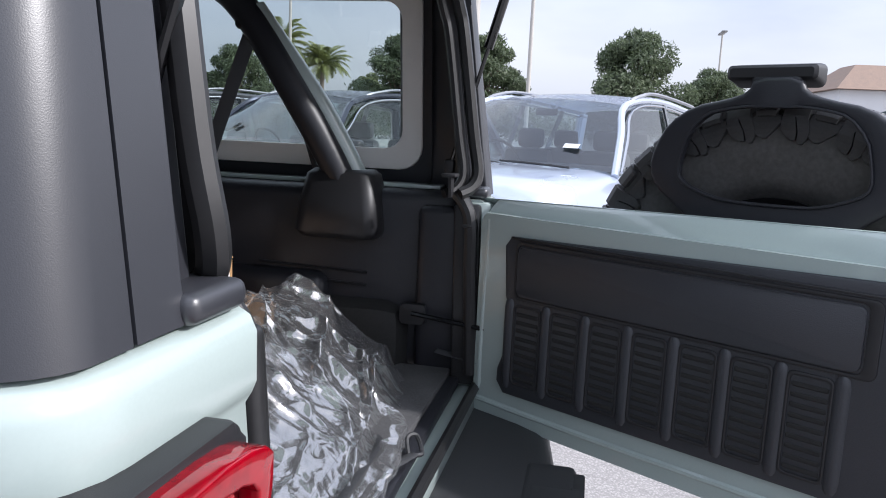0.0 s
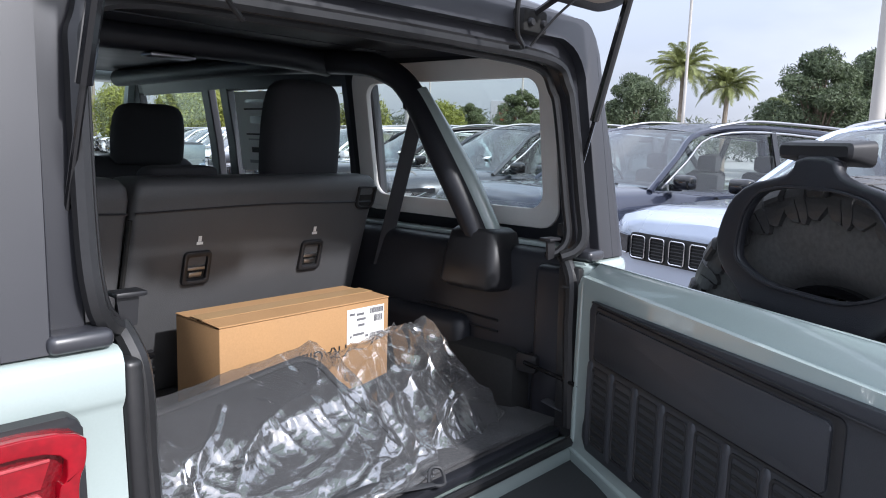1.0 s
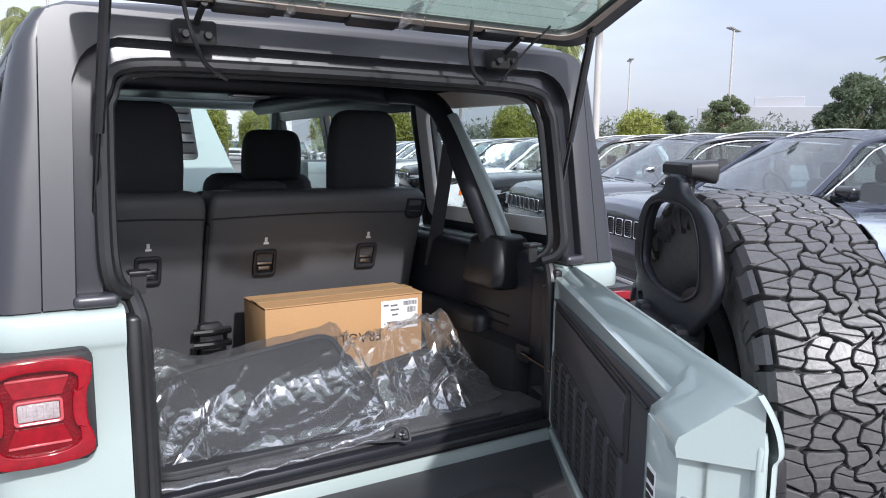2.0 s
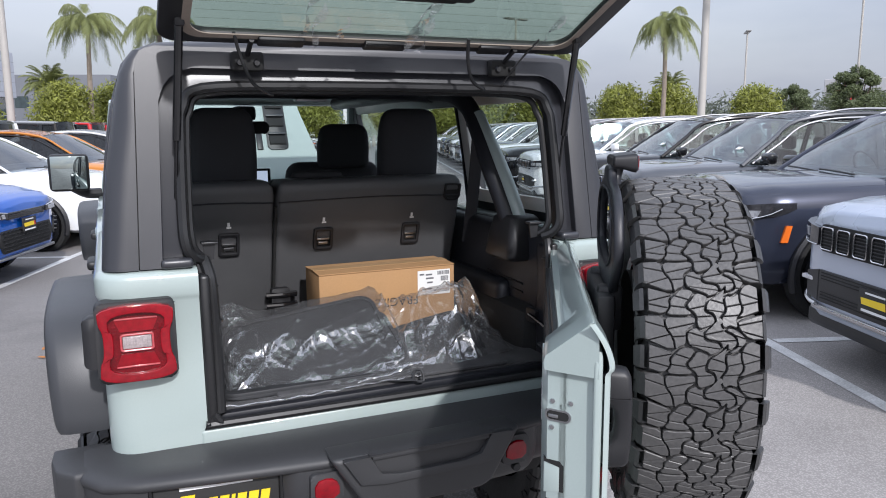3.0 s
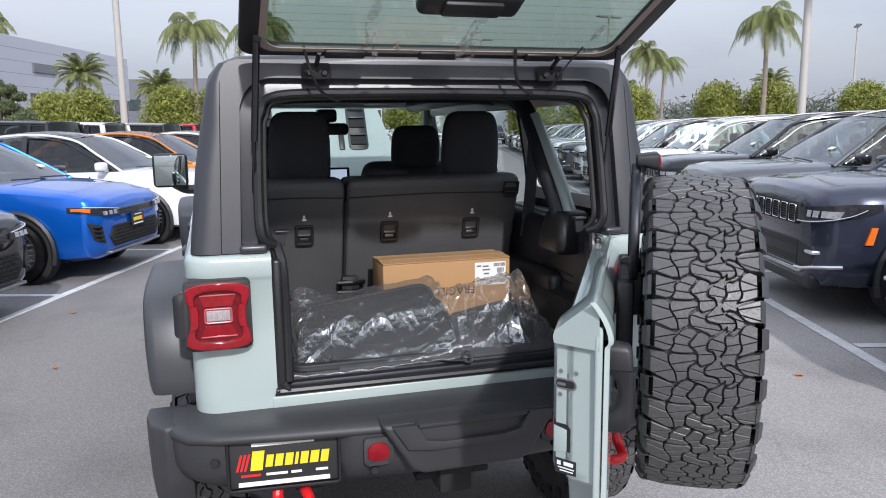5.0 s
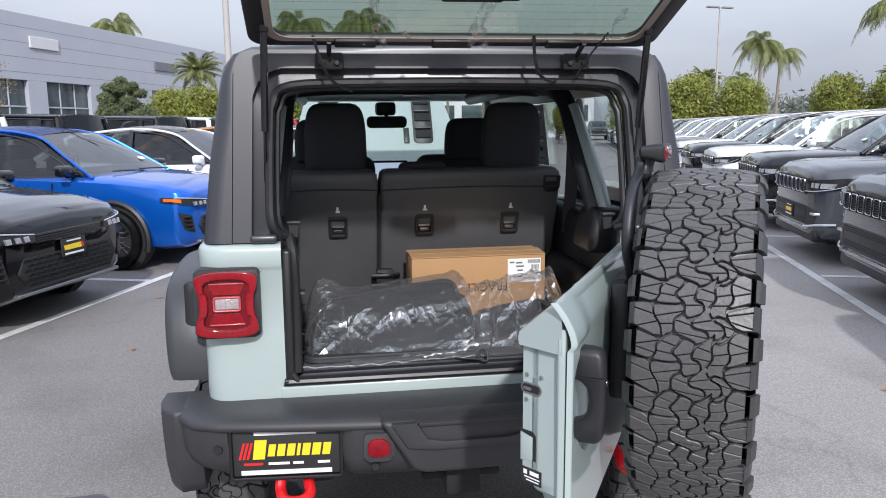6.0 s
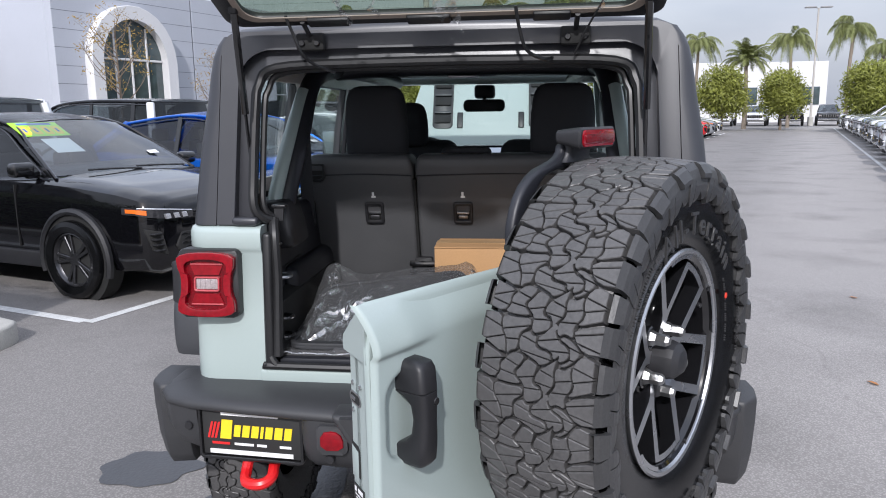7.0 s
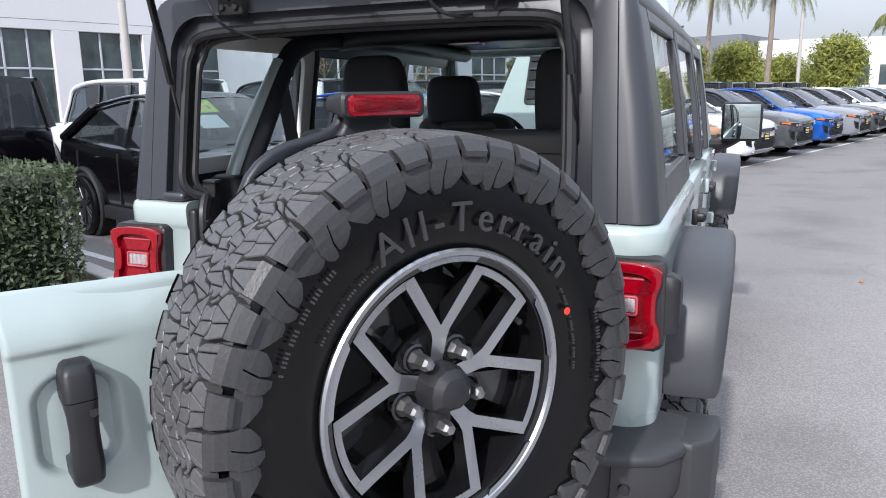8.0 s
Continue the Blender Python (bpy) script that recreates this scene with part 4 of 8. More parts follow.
part("front_headliner", rbox((-0.62, 0.804, 1.786), (0.62, 2.42, 1.800), 0.004), TRIM, suv, "black front headliner")
part("header_inner", rbox((-0.52, 0.175, 1.735), (0.52, 0.235, 1.79), 0.02), TRIM, suv)
part("dome_lamp", rbox((-0.06, 0.92, 1.715), (0.06, 0.98, 1.725), 0.006), STEEL, suv)

def seatback(x0, x1, name="rear_seat_back"):
    rings = []
    for z, y0, y1, w in ((0.86, 0.955, 1.08, 0.004), (0.90, 0.935, 1.07, 0.0), (1.10, 0.875, 1.01, 0), (1.30, 0.812, 0.96, 0), (1.375, 0.785, 0.95, 0), (1.405, 0.778, 0.945, 0.006), (1.422, 0.79, 0.93, 0.018), (1.426, 0.82, 0.90, 0.03)):
        rings.append([(x, y, z) for x, y in rr(x0 + w, x1 - w, y0, y1, 0.018, 3)])
    return loft(rings)


def back_y(z):
    return float(np.interp(z, (0.90, 1.10, 1.30, 1.375), (0.935, 0.875, 0.812, 0.785)))


seat = part("rear_seat", seatback(-0.605, -0.186), SEATBACK, suv, "black rear seat back with release latches", angle=50)
part("seat_back", seatback(-0.178, 0.565), SEATBACK, seat, angle=50)
part("seat_cushion", rbox((-0.60, 1.08, 0.82), (0.56, 1.55, 1.02), 0.06, 3), CLOTH, seat)
for x0, x1 in ((-0.60, -0.19), (-0.172, 0.56)):
    part("top_seam", tube([(x0, back_y(1.345) - 0.001, 1.345), ((x0 + x1) / 2, back_y(1.35) - 0.001, 1.352), (x1, back_y(1.345) - 0.001, 1.345)], 0.003, 6), TRIM, seat)
for x in (-0.348, 0.003, 0.361):
    z, y = 1.197, back_y(1.197)
    tilt = pose(x, y, z, 16)
    lt = part("latch", moved(prism(rr(-0.038, 0.038, -0.046, 0.046, 0.012), "y", -0.010, 0.004, 0.004, 2, hole=rr(-0.026, 0.026, -0.032, 0.032, 0.006)), tilt), PLASTIC, seat, "black latch bezel")
    part("latch_back", moved(rbox((-0.028, 0.0, -0.034), (0.028, 0.004, 0.034), 0.001), tilt), DARK, seat)
    part("latch_lever", moved(join(rbox((-0.024, -0.006, -0.006), (0.024, 0.001, 0.004), 0.002), rbox((-0.018, -0.004, -0.026), (0.018, 0.001, -0.012), 0.002)), tilt), STEEL, seat)
    ic = pose(x, back_y(1.268) - 0.0015, 1.268, 16)
    part("latch_symbol", moved(join(rbox((-0.008, -0.001, -0.011), (0.009, 0.0, -0.004), 0), rbox((-0.005, -0.001, -0.003), (0.004, 0.0, 0.012), 0)), ic), PAPER, seat)
for x0, x1 in ((-0.60, -0.53), (0.485, 0.565)):
    tilt = pose((x0 + x1) / 2, back_y(1.36), 1.362, 16)
    part("release_handle", moved(prism(rr(-0.036, 0.036, -0.040, 0.032, (0.024, 0.024, 0.006, 0.006)), "y", -0.007, 0.012, 0.004, 2, hole=rr(-0.027, 0.027, -0.030, 0.026, (0.018, 0.018, 0.004, 0.004))), tilt), PLASTIC, seat, "black seat release handle")
    part("handle_pocket", moved(prism(rr(-0.028, 0.028, -0.031, 0.027, 0.006), "y", -0.001, 0.004, 0), tilt), DARK, seat)


def headrest(x, y, z0, z1, w, parent):
    rings = []
    for t, k, d in ((0, 0.86, 0.6), (0.03, 0.94, 0.85), (0.10, 0.985, 0.98), (0.35, 1.0, 1.0), (0.6, 0.985, 1.0), (0.78, 0.94, 0.95), (0.88, 0.88, 0.86), (0.94, 0.80, 0.74), (0.98, 0.68, 0.55), (1.0, 0.50, 0.3)):
        z = z0 + (z1 - z0) * t
        rings.append([(x + a, y - 0.025 * t + b, z) for a, b in rr(-w * k, w * k, -0.058 * d, 0.055 * d, 0.055 * d * 0.8, 4)])
    for dx in (-0.07, 0.07):
        part("headrest_post", tube([(x + dx, y, z0 - 0.06), (x + dx, y, z0 + 0.02)], 0.006, 8), STEEL, parent)
    return part("headrest", loft(rings), CLOTH, parent, angle=60)


headrest(-0.345, 0.93, 1.400, 1.688, 0.124, seat)
headrest(0.385, 0.93, 1.400, 1.688, 0.124, seat)
# padded bolsters behind the seat lip
for x0, x1 in ((-0.59, -0.20), (-0.165, -0.05), (-0.045, 0.20), (0.205, 0.25)):
    part("seat_bolster", rbox((x0, 0.93, 1.36), (x1, 1.06, 1.416), 0.025, 3), CLOTH, seat)
# floor latch with rollers beside the seat split
lt = part("seat_latch", prism(rr(-0.195, -0.125, 0.925, 1.01, 0.01), "y", 0.875, 0.91, 0.004, 2), PLASTIC, seat, "black seat floor latch")
for dz in (0.945, 0.985):
    part("latch_roller", tube([(-0.215, 0.878, dz), (-0.16, 0.872, dz), (-0.10, 0.878, dz)], 0.012, 10), GLOSSBLACK, seat)
part("seat_fold_line", tube([(-0.182, back_y(1.33) - 0.002, 1.33), (-0.182, back_y(1.1) - 0.002, 1.1), (-0.182, back_y(1.0) - 0.002, 1.0)], 0.006, 6), DARK, seat)
# striker loops in the jamb
for z in (0.90, 0.96, 1.09):
    part("jamb_striker", tube([(-0.515, 0.125, z), (-0.485, 0.135, z), (-0.478, 0.165, z), (-0.51, 0.18, z)], 0.006, 8), GLOSSBLACK if z < 1 else STEEL, suv)
headrest(0.01, 0.95, 1.40, 1.45, 0.10, seat)
for s in (-1, 1):
    fs = part("front_seat", join(rbox((s * 0.36 - 0.25, 1.85, 0.85), (s * 0.36 + 0.25, 2.02, 1.44), 0.07, 4), rbox((s * 0.36 - 0.25, 1.95, 0.80), (s * 0.36 + 0.25, 2.45, 0.98), 0.05, 3)), CLOTH, suv, "black front seat")
    headrest(s * 0.40, 1.88, 1.41, 1.635, 0.135, fs)
part("dashboard", rbox((-0.70, 2.45, 0.95), (0.70, 2.85, 1.235), 0.05, 3), TRIM, suv)
sc = part("touch_screen", rbox((-0.13, 2.415, 1.245), (0.13, 2.44, 1.39), 0.012, 2), GLOSSBLACK, suv)
part("display", rbox((-0.11, 2.4125, 1.265), (0.11, 2.415, 1.375), 0), SCREEN, sc, "lit touch screen")
for i in range(4):
    part("display_icon", rbox((-0.095 + i * 0.05, 2.4115, 1.28), (-0.065 + i * 0.05, 2.4123, 1.307), 0), INK, sc)
ring = [(0.18 * math.cos(a), 0, 0.18 * math.sin(a)) for a in np.linspace(0, 2 * math.pi, 25)]
part("steering_wheel", moved(join(tube(ring, 0.014, 8, 2), tube([(-0.17, 0, 0), (0, 0.03, -0.02), (0.17, 0, 0)], 0.016, 8), tube([(0, 0.03, 0), (0, 0.01, -0.17)], 0.018, 8)), pose(-0.34, 2.38, 1.265, 22)), TRIM, suv)
part("rear_view_mirror", join(prism(rr(-0.12, 0.12, 1.585, 1.655, 0.025), "y", 2.36, 2.39, 0.008), tube([(0, 2.38, 1.64), (0, 2.46, 1.70)], 0.012, 8), rbox((-0.06, 2.40, 1.66), (0.06, 2.52, 1.74), 0.02)), PLASTIC, suv)
bm = loft([[(x, y0, z) for x, y0, z in ((-0.70, 2.82, 1.22), (0.70, 2.82, 1.22), (0.70, 2.826, 1.22), (-0.70, 2.826, 1.22))],
           [(x, y0, z) for x, y0, z in ((-0.64, 2.53, 1.77), (0.64, 2.53, 1.77), (0.64, 2.536, 1.77), (-0.64, 2.536, 1.77))]])
p = part("windscreen", bm, PANECLEAR, suv)
p.visible_shadow = False
part("windscreen_header", rbox((-0.66, 2.44, 1.745), (0.66, 2.56, 1.80), 0.02), MINT, suv)
# raised bonnet with louvred vents
HOOD = Matrix.Translation((0, 3.0, 1.20)) @ Matrix.Rotation(radians(62), 4, "X")
hood = part("bonnet", moved(prism([(-0.66, 0.0), (0.66, 0.0), (0.62, 0.15), (0.50, 0.62), (0.45, 1.0), (0.40, 1.10), (-0.40, 1.10), (-0.45, 1.0), (-0.50, 0.62), (-0.62, 0.15)], "z", -0.03, 0.02, 0.018, 3), HOOD), MINT, suv, "raised mint bonnet with black vents")
for s in (-1, 1):
    v = part("bonnet_vent", moved(prism(rr(s * 0.33 - 0.07, s * 0.33 + 0.07, 0.30, 0.75, 0.03), "z", 0.018, 0.028, 0.005), HOOD), PLASTIC, suv, "black louvred vent")
    for i in range(3):
        part("louvre", moved(rbox((s * 0.33 - 0.055, 0.335 + i * 0.135, 0.026), (s * 0.33 + 0.055, 0.40 + i * 0.135, 0.040), 0.008), HOOD), DARK, v)
        part("louvre_lip", moved(rbox((s * 0.33 - 0.058, 0.405 + i * 0.135, 0.026), (s * 0.33 + 0.058, 0.42 + i * 0.135, 0.048), 0.005), HOOD), FLARE, v)
    part("washer_nozzle", moved(rbox((s * 0.21 - 0.02, 0.30, 0.018), (s * 0.21 + 0.02, 0.42, 0.03), 0.006), HOOD), PLASTIC, hood)

# price sheet inside the rear door glass
sheet = part("window_sheet", moved(rbox((-0.001, -0.15, -0.15), (0.001, 0.15, 0.15), 0), pose(0.700, 1.575, 1.545, 0, -7)), PAPER, suv, "white printed sheet on the rear door glass")
for k, (z, h, w) in enumerate(((0.115, 0.012, 0.16), (0.085, 0.006, 0.19), (0.045, 0.028, 0.12), (-0.01, 0.006, 0.19), (-0.03, 0.006, 0.17), (-0.07, 0.020, 0.14), (-0.115, 0.012, 0.18))):
    part("print_bar", moved(rbox((-0.0022, -w / 2, z - h / 2), (-0.0012, w / 2, z + h / 2), 0), pose(0.700, 1.575, 1.545, 0, -7)), INK if k % 2 else STEEL, sheet)

# ---- tailgate, swung open on its right-hand hinges ----
GA = radians(58.5)
GATE = Matrix(((-math.cos(GA), math.sin(GA), 0, 0.600), (-math.sin(GA), -math.cos(GA), 0, 0.0815), (0, 0, 1, 0), (0, 0, 0, 1)))   # x along the gate, y out of its skin


def g(bm):
    return moved(bm, GATE)


def slant(bm):
    """The free edge recedes towards the inner face."""
    for v in bm.verts:
        k = min(1.0, max(0.0, (v.co.x - 1.0) / 0.1))
        v.co.x += 0.45 * k * (min(v.co.y, 0.02) - 0.02)
    return bm


def gi(bm):
    """On the inner face of the gate."""
    return moved(bm, GATE @ Matrix.Translation((0, 0.004, 0)))


skin_line = [(0.015, 0.80), (0.03, 0.785), (1.150, 0.785), (1.170, 0.81), (1.172, 1.17), (1.174, 1.215), (1.168, 1.236), (0.05, 1.226), (0.02, 1.22)]
gate = part("tailgate", g(prism(skin_line, "y", 0.004, 0.018, 0.004, 2)), MINT, suv, "open mint tailgate carrying the spare wheel")
part("inner_shell", join(
    g(slant(prism(soft([(0.075, 0.80), (0.075, 0.775), (0.10, 0.775), (0.98, 0.775), (1.02, 0.785), (1.09, 0.885), (1.12, 0.900), (1.166, 0.900), (1.166, 0.94), (1.166, 1.19), (1.166, 1.232), (1.12, 1.232), (0.10, 1.232), (0.075, 1.232), (0.075, 1.20)], 1), "y", -0.052, 0.010, 0.012, 3))),
    g(slant(prism(soft([(0.988, -0.048), (0.994, -0.056), (1.025, -0.080), (1.040, -0.082), (1.166, -0.082), (1.166, -0.045), (1.166, -0.035), (0.988, -0.035)], 1), "z", 0.915, 1.205, 0.008, 3)))), MINT, gate)


def gate_skin():
    """Pressed outer sheet: a fading shoulder line near the free edge and a scoop under the handle."""
    As = sorted(set([0.03 + 0.02 * i for i in range(44)] + [0.90 + 0.004 * i for i in range(67)] + [1.1685, 1.172, 1.1745]))
    Zs = sorted(set([0.79 + 0.015 * i for i in range(12)] + [0.965 + 0.004 * i for i in range(76)]))
    bm = bmesh.new()
    V = []
    for a in As:
        col = []
        for z in Zs:
            top = 1.259 + 0.0285 * (a - 0.03) / 1.145
            zz = 0.79 + (z - 0.79) * (top - 0.79) / (Zs[-1] - 0.79)
            b = 0.0315
            near = min(1.0, max(0.0, (a - 1.00) / 0.10))
            near = near * near * (3 - 2 * near)
            b += 0.0070 * near / (1 + math.exp(-(zz - 1.2015) / 0.0016))
            # the shoulder rolls in towards the top edge
            b -= 0.036 * max(0.0, (zz - 1.208) / (top - 1.208)) ** 1.7
            # the scoop: a capsule beside and behind the handle
            dz = max(0.0, abs(zz - 1.086) - 0.035)
            e = math.hypot((a - 1.092) / 0.062, dz / 0.050)
            b -= 0.019 / (1 + math.exp((e - 0.82) / 0.045))
            if a > 1.168:
                b -= 0.010 * ((a - 1.168) / 0.0065) ** 2
            col.append(bm.verts.new((a + 0.012 * max(0.0, (a - 1.0) / 0.1745) * max(0.0, (zz - 1.21) / 0.078) ** 1.5, b, zz)))
        V.append(col)
    for A, B in zip(V, V[1:]):
        for k in range(len(Zs) - 1):
            bm.faces.new((A[k], A[k + 1], B[k + 1], B[k]))
    return bm


part("outer_skin", g(gate_skin()), MINT, gate, angle=60)
prof = [(-0.079, 1.190), (-0.081, 1.200), (-0.078, 1.209), (-0.067, 1.216), (-0.020, 1.247), (-0.010, 1.254), (-0.005, 1.2585), (0.0, 1.2605), (0.004, 1.259), (0.010, 1.250), (0.012, 1.190)]
part("top_slope", g(slant(loft([[(a, b if b > -0.02 else -0.02 + (b + 0.02) * kk, z + (z - 1.19) / 0.07 * dz) for b, z in prof] for a, dz, kk in ((0.078, -0.004, 0.5), (0.083, 0.0, 0.5), (0.6, 0.014, 0.5), (0.985, 0.0235, 0.5), (1.005, 0.024, 0.68), (1.03, 0.0245, 0.97), (1.1, 0.026, 1.0), (1.172, 0.0275, 1.0), (1.178, 0.026, 1.0))]))), MINT, gate, angle=50)
part("gate_seal", g(tube([(0.095, -0.046, 1.22), (0.09, -0.050, 0.85), (0.115, -0.050, 0.812), (0.9, -0.050, 0.812)], 0.007, 8)), MINT, gate)
# trim panel with lid and vents
panel = [(0.165, 1.190), (0.150, 1.170), (0.158, 1.06), (0.182, 1.03), (0.186, 0.97), (0.158, 0.93), (0.146, 0.90), (0.145, 0.87), (0.165, 0.845), (0.93, 0.850),
         (0.955, 0.875), (0.957, 1.08), (0.992, 1.20), (0.985, 1.215)]
tp = part("trim_panel", gi(prism(panel, "y", -0.066, -0.050, 0.006, 2)), GATETRIM, suv, "black plastic inner trim panel with vent slots")
part("storage_lid", gi(prism(rr(0.19, 0.845, 1.068, 1.172, 0.012), "y", -0.0705, -0.064, 0.004, 2)), GATETRIM, tp)
part("lid_rim", gi(prism(rr(0.183, 0.868, 1.058, 1.184, 0.014), "y", -0.069, -0.064, 0.002, 2, hole=rr(0.188, 0.848, 1.065, 1.176, 0.012))), PLASTIC, tp)
part("upper_rib", gi(rbox((0.17, -0.072, 1.188), (0.96, -0.064, 1.192), 0.002)), PLASTIC, tp)
for c in range(8):
    a0 = 0.190 + c * 0.093 - 0.0165
    part("vent_rib", gi(loft([[(a0 + 0.0135 * k * x, -0.064 - 0.0085 * k * y, z) for x, y in ((-1, 0), (-0.8, 0.55), (-0.4, 0.9), (0, 1), (0.4, 0.9), (0.8, 0.55), (1, 0))] for z, k in ((0.862, 0.5), (0.870, 0.85), (0.885, 1.0), (1.040, 1.0), (1.052, 0.85), (1.058, 0.5))])), GATETRIM, tp)
vent = None
for c in range(7):
    a0 = 0.190 + c * 0.093
    part("vent_column", gi(prism(rr(a0 - 0.006, a0 + 0.066, 0.872, 1.050, 0.012), "y", -0.0695, -0.064, 0.003, 2, hole=rr(a0, a0 + 0.060, 0.879, 1.043, 0.008))), PLASTIC, tp)
    for k in range(9):
        z = 0.884 + k * 0.0175
        if vent is None:
            vent = part("vent_slat", gi(rbox((a0 + 0.002, -0.0685, z), (a0 + 0.058, -0.0645, z + 0.0085), 0.003, 1)), DARK, tp)
        else:
            way = GATE.to_3x3() @ Vector((c * 0.093, 0, k * 0.0175))
            again(vent, Matrix.Translation(way), tp)
def ge(bm):
    return g(slant(moved(bm, Matrix.Translation((0.0305, -0.028, 0)))))


# free edge: latch, bolts, buffer, label
part("latch", ge(prism(rr(-0.046, -0.008, 1.098, 1.114, 0.007), "x", 1.120, 1.1365)), DARK, gate)
part("latch_rim", ge(prism(rr(-0.049, -0.004, 1.095, 1.117, 0.010), "x", 1.130, 1.1372, 0, hole=rr(-0.046, -0.008, 1.098, 1.114, 0.007))), STEEL, gate)
part("latch_claw", ge(rbox((1.130, -0.044, 1.101), (1.1385, -0.026, 1.108), 0.002)), STEEL, gate)
for b, z in ((-0.036, 1.132), (-0.005, 1.133), (-0.037, 1.083)):
    part("bolt", ge(moved(lathe([(0, -0.003), (0.004, -0.003), (0.0055, 0.002)], 10), pose(1.1355, b, z, 0, 0, 90))), CHROME, gate)
part("buffer_pocket", ge(prism([(-0.050, 1.021), (-0.022, 1.021), (-0.015, 1.013), (-0.015, 0.963), (-0.022, 0.963), (-0.022, 1.010), (-0.050, 1.016)], "x", 1.120, 1.1365)), DARK, gate)
part("buffer", ge(prism([(-0.050, 1.016), (-0.022, 1.010), (-0.022, 0.963), (-0.050, 0.956)], "x", 1.120, 1.1368, 0.002)), MINT, gate)
lab = part("paper_label", ge(rbox((1.1352, -0.046, 0.915), (1.1368, -0.002, 0.946), 0)), INK, gate, "small black and white information label")
for b0, b1, z0, z1 in ((-0.042, -0.034, 0.932, 0.941), (-0.028, -0.008, 0.933, 0.941), (-0.040, -0.006, 0.926, 0.9285), (-0.036, -0.008, 0.920, 0.9225)):
    part("label_mark", ge(rbox((1.1362, b0, z0), (1.1372, b1, z1), 0)), WHITE, gate)
part("tether_sticker", ge(rbox((1.03, -0.0545, 1.06), (1.085, -0.0515, 1.14), 0)), WHITE, gate)
for z0, z1 in ((1.065, 1.08), (1.09, 1.10), (1.105, 1.112), (1.12, 1.134)):
    part("sticker_mark", ge(rbox((1.035, -0.0558, z0), (1.08, -0.0540, z1), 0)), INK, gate)
part("grommet", ge(moved(lathe([(0, -0.004), (0.014, -0.004), (0.018, 0.003)], 14), pose(1.09, -0.0505, 1.06))), SEAL, gate)
# outer handle in a scooped recess
hs = ((1.186, 1.062, 1.088, 0.03, 0.056), (1.182, 1.056, 1.094, 0.03, 0.068), (1.172, 1.054, 1.098, 0.03, 0.074), (1.1345, 1.054, 1.098, 0.03, 0.077), (1.133, 1.056, 1.096, 0.03, 0.075),
      (1.1315, 1.054, 1.098, 0.03, 0.077), (1.122, 1.055, 1.097, 0.044, 0.078), (1.110, 1.056, 1.096, 0.056, 0.078), (1.085, 1.057, 1.095, 0.060, 0.078), (1.060, 1.056, 1.096, 0.057, 0.078), (1.046, 1.055, 1.097, 0.046, 0.077),
      (1.036, 1.054, 1.098, 0.03, 0.076), (1.012, 1.055, 1.097, 0.03, 0.074), (1.004, 1.058, 1.094, 0.03, 0.068), (1.000, 1.064, 1.088, 0.03, 0.056))
hs = tuple((z, a0 + 0.015, a1 + 0.015, b0 - 0.012 if b0 > 0.04 else b0 - 0.02, b1) for z, a0, a1, b0, b1 in hs)
part("gate_handle", g(loft([[(x, y, z) for x, y in rr(a0, a1, b0, b1, min(0.010, (b1 - b0) * 0.4), 3)] for z, a0, a1, b0, b1 in hs])), PLASTIC, gate, "black pull handle with lock", angle=40)
part("lock_barrel", g(moved(lathe([(0, 0.002), (0.006, 0.002), (0.007, 0.0), (0.007, -0.01)], 14), pose(1.079, 0.0775, 1.115))), GLOSSBLACK, gate)
# hinges and check strap
for z in (0.955, 1.125):
    part("gate_hinge", join(tube([(0.618, 0.050, z - 0.035), (0.618, 0.050, z + 0.035)], 0.014, 10), rbox((0.57, 0.044, z - 0.03), (0.618, 0.064, z + 0.03), 0.006),
         g(rbox((0.0, 0.0, z - 0.03), (0.12, 0.018, z + 0.03), 0.006))), MINT, suv)
part("check_arm", join(tube([(0.535, 0.20, 0.985), (0.52, 0.08, 0.975), (0.505, -0.005, 0.968)], 0.006, 8), rbox((0.488, -0.040, 0.953), (0.520, -0.002, 0.987), 0.008)), GLOSSBLACK, suv)
part("check_housing", prism(rr(0.17, 0.23, 0.958, 1.005, 0.008), "x", 0.540, 0.560, 0.004), PLASTIC, suv)
part("limit_strap", tube([(0.55, 0.14, 0.90), (0.540, 0.05, 0.888), (0.515, 0.0, 0.895), (0.485, -0.05, 0.905)], 0.022, 8, 5, 0.15), CLOTH, suv)

# spare carrier with the high brake lamp
CC = 0.630


def both(half):
    """A closed outline from its left half, mirrored about the carrier's middle."""
    return [(CC - x, z) for x, z in half] + [(CC + x, z) for x, z in half[::-1]]


c_out = both([(0.040, 1.523), (0.050, 1.497), (0.085, 1.485), (0.150, 1.472), (0.197, 1.440), (0.222, 1.392), (0.230, 1.350), (0.212, 1.312), (0.160, 1.276), (0.128, 1.240)])
c_in = both([(0.020, 1.470), (0.050, 1.469), (0.085, 1.464), (0.120, 1.455), (0.152, 1.420), (0.162, 1.380), (0.167, 1.342), (0.150, 1.325), (0.100, 1.307), (0.060, 1.301)])
carrier = part("spare_carrier", g(prism(soft(c_out, 1), "y", 0.062, 0.084, 0.008, 3, hole=soft(c_in, 1))), TRIM, suv, "cast black spare wheel carrier")
part("carrier_rib", g(prism(soft([(CC + (x - CC) * 1.03, 1.385 + (z - 1.385) * 1.06) for x, z in c_in], 1), "y", 0.0585, 0.064, 0.002, 2, hole=soft(c_in, 1))), TRIM, carrier)
